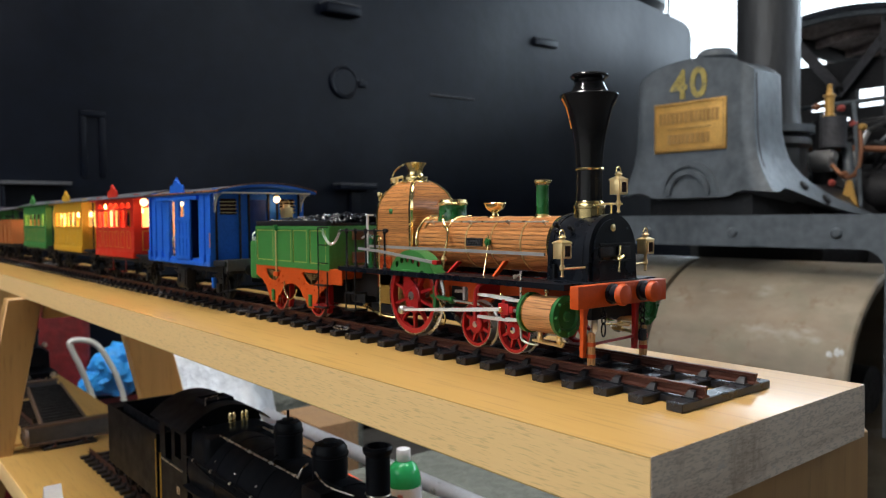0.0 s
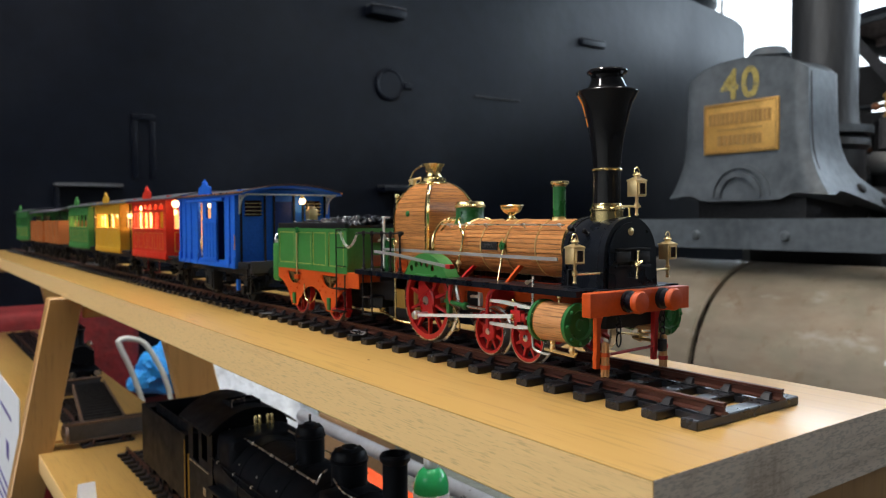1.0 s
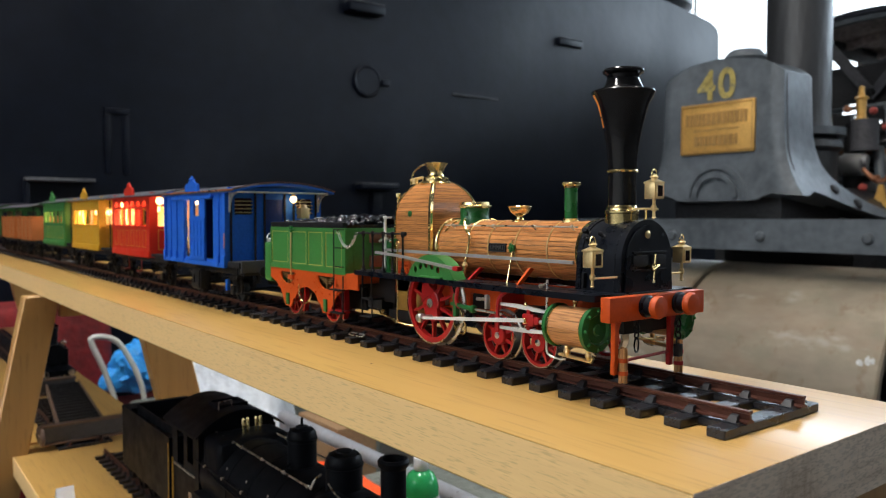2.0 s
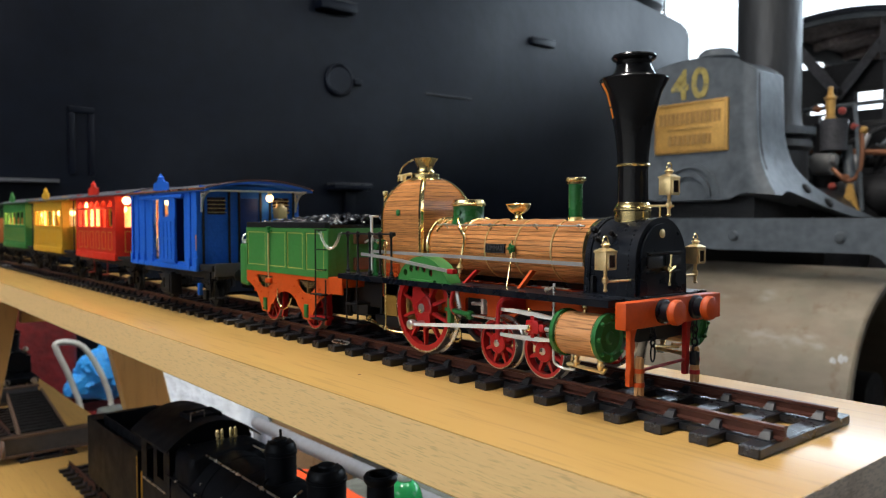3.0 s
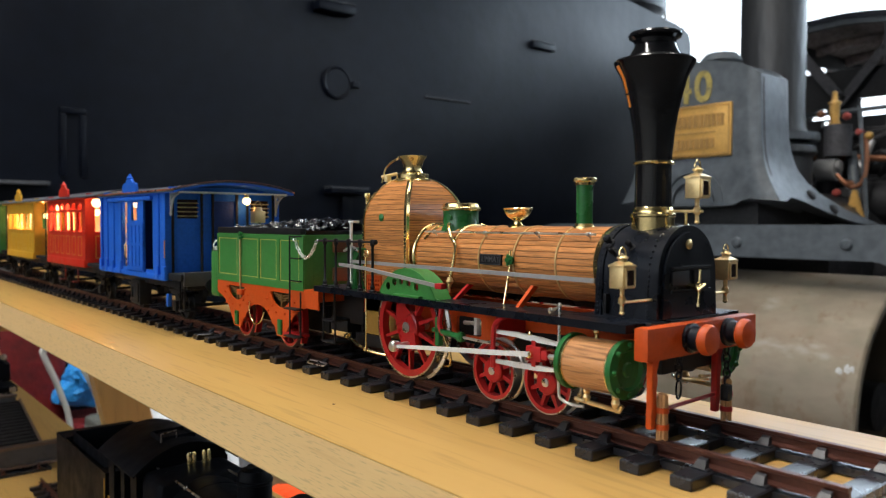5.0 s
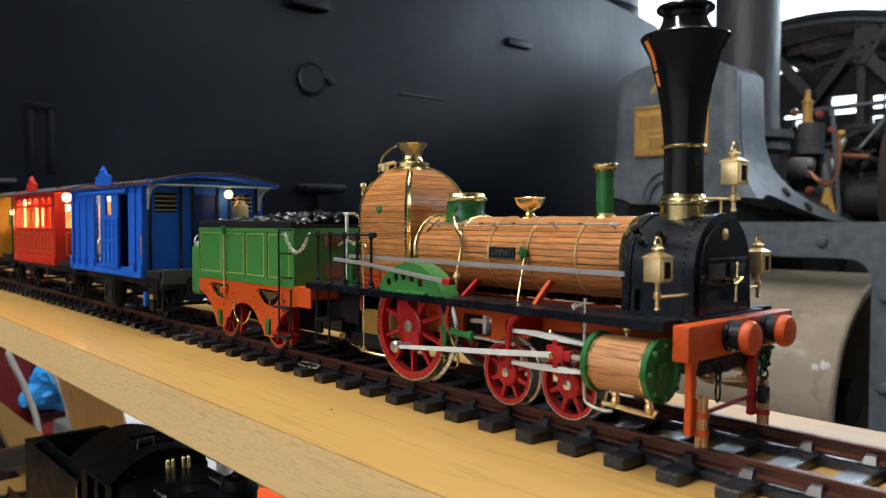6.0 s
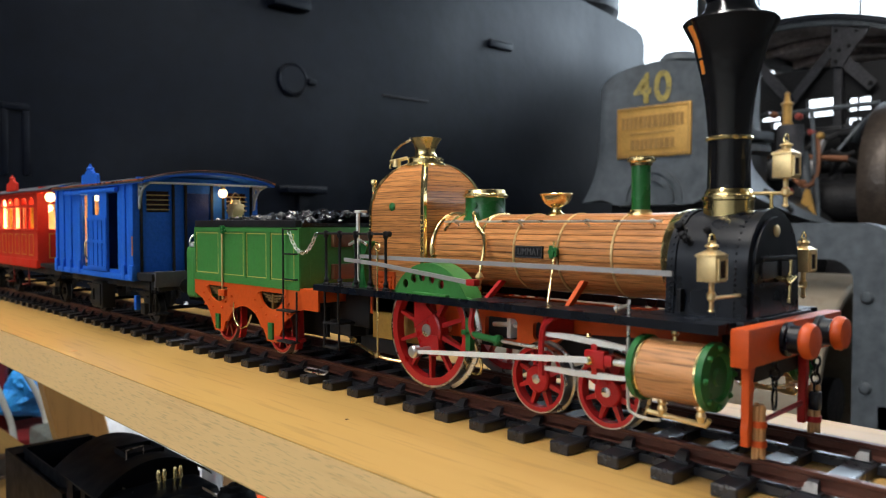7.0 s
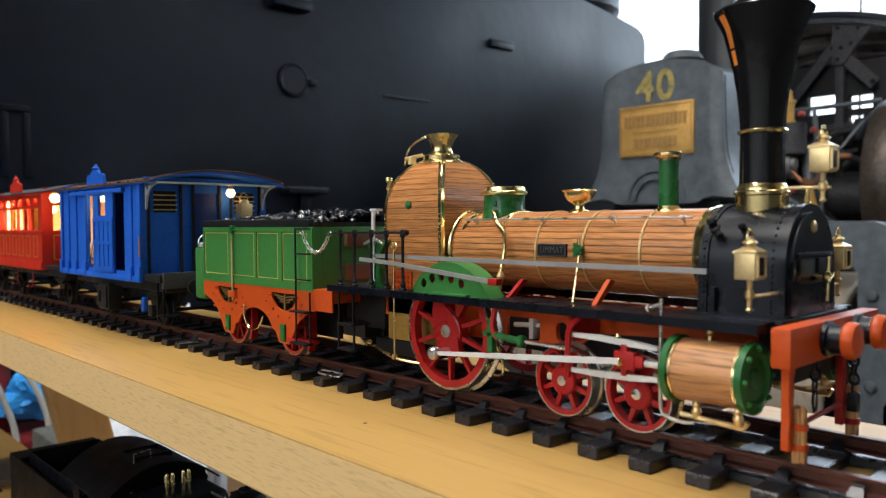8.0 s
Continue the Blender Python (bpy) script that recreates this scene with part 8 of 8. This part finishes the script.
GIRD = mat("brown_girder_paint", (0.12, 0.075, 0.052), 0.5, var=0.3, scale=90)
GIRD_GREY = mat("grey_girder_web", (0.060, 0.058, 0.060), 0.45, var=0.3, scale=90)
for (xa, ya), (xb, yb) in ((deck[0], deck[3]), (deck[1], deck[2])):
    bm = B()
    hull(bm, [[(x - 0.0015, y, LT + 0.006), (x + 0.0015, y, LT + 0.006), (x + 0.0015, y, LT + 0.0205), (x - 0.0015, y, LT + 0.0205)] for x, y in ((xa, ya), (xb, yb))])
    part("side_girder", bm, GIRD, flat)
for k in range(16):
    u = (k + 0.5) / 16
    xa, xb, y = deck[0][0] + (deck[3][0] - deck[0][0]) * u, deck[1][0] + (deck[2][0] - deck[1][0]) * u, 1.115 + 0.355 * u
    bm = B(); box(bm, xa + 0.002, xb - 0.002, y - 0.007, y + 0.007, LT + 0.017, LT + 0.0182, 0.0004, 1)
    part("plank", bm, FLATC, flat)
for y in (1.104, 1.470):
    w = 0.0 if y < 1.2 else 0.026
    bm = B(); box(bm, -0.103 + w, 0.018, y, y + 0.008, LT + 0.001, LT + 0.0245, 0.001)
    eg = part("end_girder", bm, GIRD_GREY, flat, "grey girder between brown flanges")
    for z in (-0.0030, 0.0245):
        bm = B(); box(bm, -0.106 + w, 0.020, y - 0.003, y + 0.011, LT + z, LT + z + 0.004, 0.0008)
        part("flange", bm, GIRD, eg)
    for q in (0, 1):
        bm = B(); lathe(bm, [(0, 0), (0.0125, 0), (0.0135, 0.001), (0.0135, 0.0045), (0.0120, 0.0055), (0.0050, 0.0055), (0.0045, 0.0075), (0, 0.0075)], (-0.103 + w, y - 0.001 + q * 0.016, LT + 0.012), (-1, 0, 0), 24)
        part("roller_disc", bm, GIRD, flat)
for s in (-1, 1):
    for y in (1.19, 1.24, 1.36, 1.41):
        bm = B(); lathe(bm, [(0, 0), (0.0052, 0), (0.0052, 0.001), (0.0048, 0.0015), (0.0048, 0.004), (0, 0.0045)], (-0.044 + s * 0.0225, y, LT + 0.005), (s, 0, 0), 20)
        part("wheel", bm, FLATC, flat)
track((0.0, 1.50, LZ), 50, "model railway track behind the flat wagon")
small = thing("model_tank_engine", (0.0, 1.66, LT), "small sooty black model tank engine", "model locomotive")


def spart(name, bm, m=LBLACK):
    part(name, bm, m, small)


bm = B(); box(bm, -0.034, 0.034, 1.54, 1.80, LT + 0.020, LT + 0.030, 0.001)
spart("frame", bm)
bm = B(); cyl(bm, (0, 1.56, LT + 0.060), (0, 1.72, LT + 0.060), 0.021, n=28)
spart("boiler", bm)
for s in (-1, 1):
    bm = B(); box(bm, *sorted((s * 0.019, s * 0.033)), 1.60, 1.72, LT + 0.030, LT + 0.066, 0.002)
    spart("side_tank", bm)
    for y in (1.58, 1.64, 1.70, 1.77):
        bm = B(); lathe(bm, [(0, 0), (0.0138, 0), (0.0138, 0.001), (0.013, 0.0015), (0.013, 0.005), (0, 0.0055)], (s * 0.0245, y, LT + 0.013), (s, 0, 0), 24)
        spart("wheel", bm)
    bm = B(); lathe(bm, [(0, 0), (0.003, 0), (0.003, 0.008), (0.006, 0.0085), (0.006, 0.0105), (0, 0.011)], (s * 0.024, 1.54, LT + 0.026), (0, -1, 0), 16)
    spart("buffer", bm, GLINT)
    bm = B(); cyl(bm, (s * 0.023, 1.57, LT + 0.070), (s * 0.023, 1.72, LT + 0.070), 0.0008, n=6)
    spart("handrail", bm, GLINT)
bm = B(); box(bm, -0.033, 0.033, 1.72, 1.79, LT + 0.030, LT + 0.098, 0.002)
spart("cab", bm)
bm = B(); prism(bm, [(-0.037, LT + 0.0985)] + [(0.037 * math.cos(radians(a)), LT + 0.0985 + 0.010 * math.sin(radians(a))) for a in range(165, 0, -15)] + [(0.037, LT + 0.0985)], "y", 1.712, 1.80)
spart("cab_roof", bm)
bm = B(); lathe(bm, [(0.011, 0), (0.0085, 0.006), (0.0085, 0.030), (0.011, 0.033), (0.011, 0.036), (0, 0.036)], (0, 1.58, LT + 0.078), (0, 0, 1), 20)
spart("chimney", bm)
bm = B(); lathe(bm, [(0.012, 0), (0.010, 0.005), (0.010, 0.018), (0.006, 0.023), (0, 0.024)], (0, 1.65, LT + 0.078), (0, 0, 1), 20)
spart("dome", bm)
bm = B(); lathe(bm, [(0, 0), (0.005, 0), (0.005, 0.008), (0, 0.010)], (0.012, 1.545, LT + 0.088), (0, -1, 0), 12)
spart("head_lamp", bm, GLINT)

# printed sheets hung and laid on the front of the lower board
PAPER = mat("white_printed_paper", (0.78, 0.79, 0.82), 0.6, var=0.05, scale=30, bump=0.02)
INK = mat("violet_print", (0.10, 0.07, 0.28), 0.6, var=0.2, scale=90)
sheet = thing("information_sheet", (-0.166, 1.4, LZ - 0.24), "white printed information sheet standing on the stand front", "paper")
bm = B()
hull(bm, [[(-0.1640, 1.138, -0.185), (-0.1640, 1.70, -0.195), (-0.1650, 1.70, -0.195), (-0.1650, 1.138, -0.185)], [(-0.172, 1.138, -0.505), (-0.172, 1.70, -0.505), (-0.173, 1.70, -0.505), (-0.173, 1.138, -0.505)]])
part("sheet", bm, PAPER, sheet)
for y, z, w, h in ((1.27, -0.285, 0.035, 0.030), (1.42, -0.300, 0.10, 0.008), (1.24, -0.235, 0.16, 0.006), (1.22, -0.36, 0.22, 0.006), (1.22, -0.38, 0.20, 0.006), (1.22, -0.40, 0.21, 0.006)):
    x = -0.1655 + (z + 0.19) * 0.025
    bm = B(); box(bm, x - 0.0005, x + 0.0003, y, y + w, z - h, z)
    part("print_bar", bm, INK, sheet)
bm = B()
prism(bm, [(0.812, LZ + 0.0002), (0.826, LZ + 0.030), (0.840, LZ + 0.0002), (0.8385, LZ + 0.0002), (0.826, LZ + 0.0275), (0.8135, LZ + 0.0002)], "x", -0.138, -0.118)
solid("name_card", bm, PAPER, "small white folded name card on the lower board", "card")

# steel tube barrier behind the stand
TUBE = mat("grey_galvanised_tube", (0.50, 0.53, 0.60), 0.35, 0.6, var=0.12, scale=20)
rail2 = thing("tube_barrier", (0.29, 1.2, FLOOR), "grey galvanised steel tube barrier", "barrier")
bm = B(); cyl(bm, (0.29, -0.1, -0.272), (0.29, 1.10, -0.272), 0.011, n=20)
part("top_tube", bm, TUBE, rail2)
for y in (-0.05, 1.09):
    bm = B(); cyl(bm, (0.29, y, FLOOR), (0.29, y, -0.275), 0.011, n=16)
    part("post", bm, TUBE, rail2)

# crate behind the stand with a bottle
CRATE = mat("grey_green_tarpaulin", (0.14, 0.155, 0.14), 0.6, var=0.4, scale=7, bump=0.4)
bm = B()
box(bm, 0.31, 0.95, 0.35, 1.225, FLOOR, -0.46, 0.03, 3)
solid("covered_crate", bm, CRATE, "crate under a grey-green tarpaulin", "crate")
GLASSG = mat("green_bottle_plastic", (0.03, 0.38, 0.12), 0.12, var=0.1, scale=40, bump=0)
BX, BYY, BZZ = 0.176, 0.512, LZ
bottle = thing("small_bottle", (BX, BYY, BZZ), "small green plastic bottle with white cap on the lower board", "bottle")
bm = B(); lathe(bm, [(0, 0), (0.0190, 0), (0.0203, 0.003), (0.0203, 0.047), (0.0200, 0.054), (0.0182, 0.062), (0.0145, 0.0685), (0.0095, 0.0725), (0.0072, 0.0735), (0.0072, 0.076), (0, 0.076)], (BX, BYY, BZZ), (0, 0, 1), 32)
part("bottle_body", bm, GLASSG, bottle)
bm = B(); lathe(bm, [(0, 0.0735), (0.0080, 0.0735), (0.0083, 0.0745), (0.0083, 0.0860), (0.0076, 0.0872), (0, 0.0874)], (BX, BYY, BZZ), (0, 0, 1), 24)
part("cap", bm, PAPER, bottle, "white screw cap")
bm = B(); lathe(bm, [(0.0204, 0.004), (0.0208, 0.004), (0.0208, 0.0455), (0.0204, 0.0455)], (BX, BYY, BZZ), (0, 0, 1), 32, True)
part("paper_label", bm, PAPER, bottle, "pale printed label")
bm = B(); hull(bm, [[(BX + q * math.cos(radians(a)), BYY + q * math.sin(radians(a)), BZZ + z) for q, a in ((0.0210, 214), (0.0210, 222), (0.0210, 230), (0.0206, 230), (0.0206, 222), (0.0206, 214))] for z in (0.008, 0.040)])
part("print_bar", bm, mat("pale_red_print", (0.62, 0.20, 0.16), 0.6, var=0.2, scale=90), bottle)
SIGNAL = mat("bright_orange_fabric", (0.95, 0.09, 0.012), 0.6, var=0.12, scale=20, bump=0.3)
bm = B()
rings = []
for k in range(9):
    u = k / 8
    rings.append([(0.405 + 0.04 * u + 0.035 * math.sin(2 * math.pi * j / 12), 1.20 - 0.27 * u, -0.435 + (0.030 + 0.012 * math.sin(u * 6)) * math.cos(2 * math.pi * j / 12)) for j in range(12)])
hull(bm, rings)
solid("safety_vest", bm, SIGNAL, "rolled bright orange safety vest on the crate", "vest")
CARD = mat("brown_cardboard", (0.25, 0.15, 0.075), 0.8, var=0.2, scale=20)
bm = B(); box(bm, 0.48, 0.58, 1.235, 1.42, FLOOR, -0.36, 0.006)
solid("cardboard_box", bm, CARD, "brown cardboard box on the floor", "box")
SHEETW = mat("white_plastic_sheet", (0.64, 0.68, 0.74), 0.4, var=0.2, scale=9, bump=0.4, fine=3)
bm = B()
bmesh.ops.create_grid(bm, x_segments=28, y_segments=20, size=0.5)
for v in bm.verts:
    u, w = v.co.x, v.co.y
    v.co = Vector((0.62 + 0.50 * u, 2.15 + 0.35 * w - 0.10 * math.sin(u * 9), -0.50 + 0.62 * w + 0.05 * noise.noise(Vector((u * 7, w * 7, 1)))))
ext = bmesh.ops.extrude_face_region(bm, geom=list(bm.faces))
for v in [g for g in ext["geom"] if isinstance(g, bmesh.types.BMVert)]:
    v.co.y += 0.006
solid("plastic_sheet", bm, SHEETW, "crumpled white plastic sheet over stored parts", "sheet")
bm = B(); box(bm, 0.42, 1.25, 2.24, 2.60, FLOOR, -0.55, 0.02)
solid("storage_chest", bm, CRATE, "grey-green storage chest behind the sheet", "chest")
CLOTH_RED = mat("dark_red_cloth", (0.15, 0.005, 0.006), 0.75, var=0.45, scale=5, bump=0.12)
bm = B()
box(bm, -0.75, 0.42, 2.78, 3.05, FLOOR, -0.22, 0.04, 3)
solid("draped_bench", bm, CLOTH_RED, "bench draped in dark red cloth", "bench")
chair = thing("tube_chair", (0.5, 2.45, FLOOR), "bent chrome tube frame of a folding chair", "chair")
bm = B(); tube(bm, [(0.40, 2.6, FLOOR), (0.385, 2.6, -0.62), (0.350, 2.6, -0.459), (0.306, 2.6, -0.345), (0.306, 2.6, -0.322), (0.340, 2.6, -0.320), (0.388, 2.6, -0.342), (0.430, 2.6, -0.412), (0.458, 2.6, -0.480), (0.475, 2.6, -0.56), (0.49, 2.6, -0.80), (0.50, 2.6, FLOOR)], 0.0095, 12, 6)
part("frame_tube", bm, mat("dull_white_tube", (0.62, 0.63, 0.60), 0.4, 0.1, var=0.1, scale=30), chair)
bm = B(); box(bm, 0.38, 0.66, 2.62, 2.90, -0.63, -0.60, 0.01)
part("seat", bm, CLOTH_RED, chair)
BAG = mat("bright_blue_plastic_bag", (0.03, 0.33, 0.85), 0.4, var=0.2, scale=12, bump=0.4)
bm = B()
bmesh.ops.create_icosphere(bm, subdivisions=4, radius=1.0)
for v in bm.verts:
    c = v.co.copy()
    q = 1 + 0.30 * noise.noise(c * 1.7) + 0.22 * abs(noise.noise(c * 4.0)) + 0.08 * noise.noise(c * 11)
    tongue = 0.075 * max(-c.x - 0.35, 0) * max(-c.z, 0) * 2
    v.co = Vector((0.505 + c.x * 0.092 * q - tongue * 1.3, 2.76 + c.y * 0.07 * q, -0.462 + c.z * 0.088 * q - tongue * 0.2))
solid("plastic_bag", bm, BAG, "crumpled bright blue plastic bag on the chair", "bag")
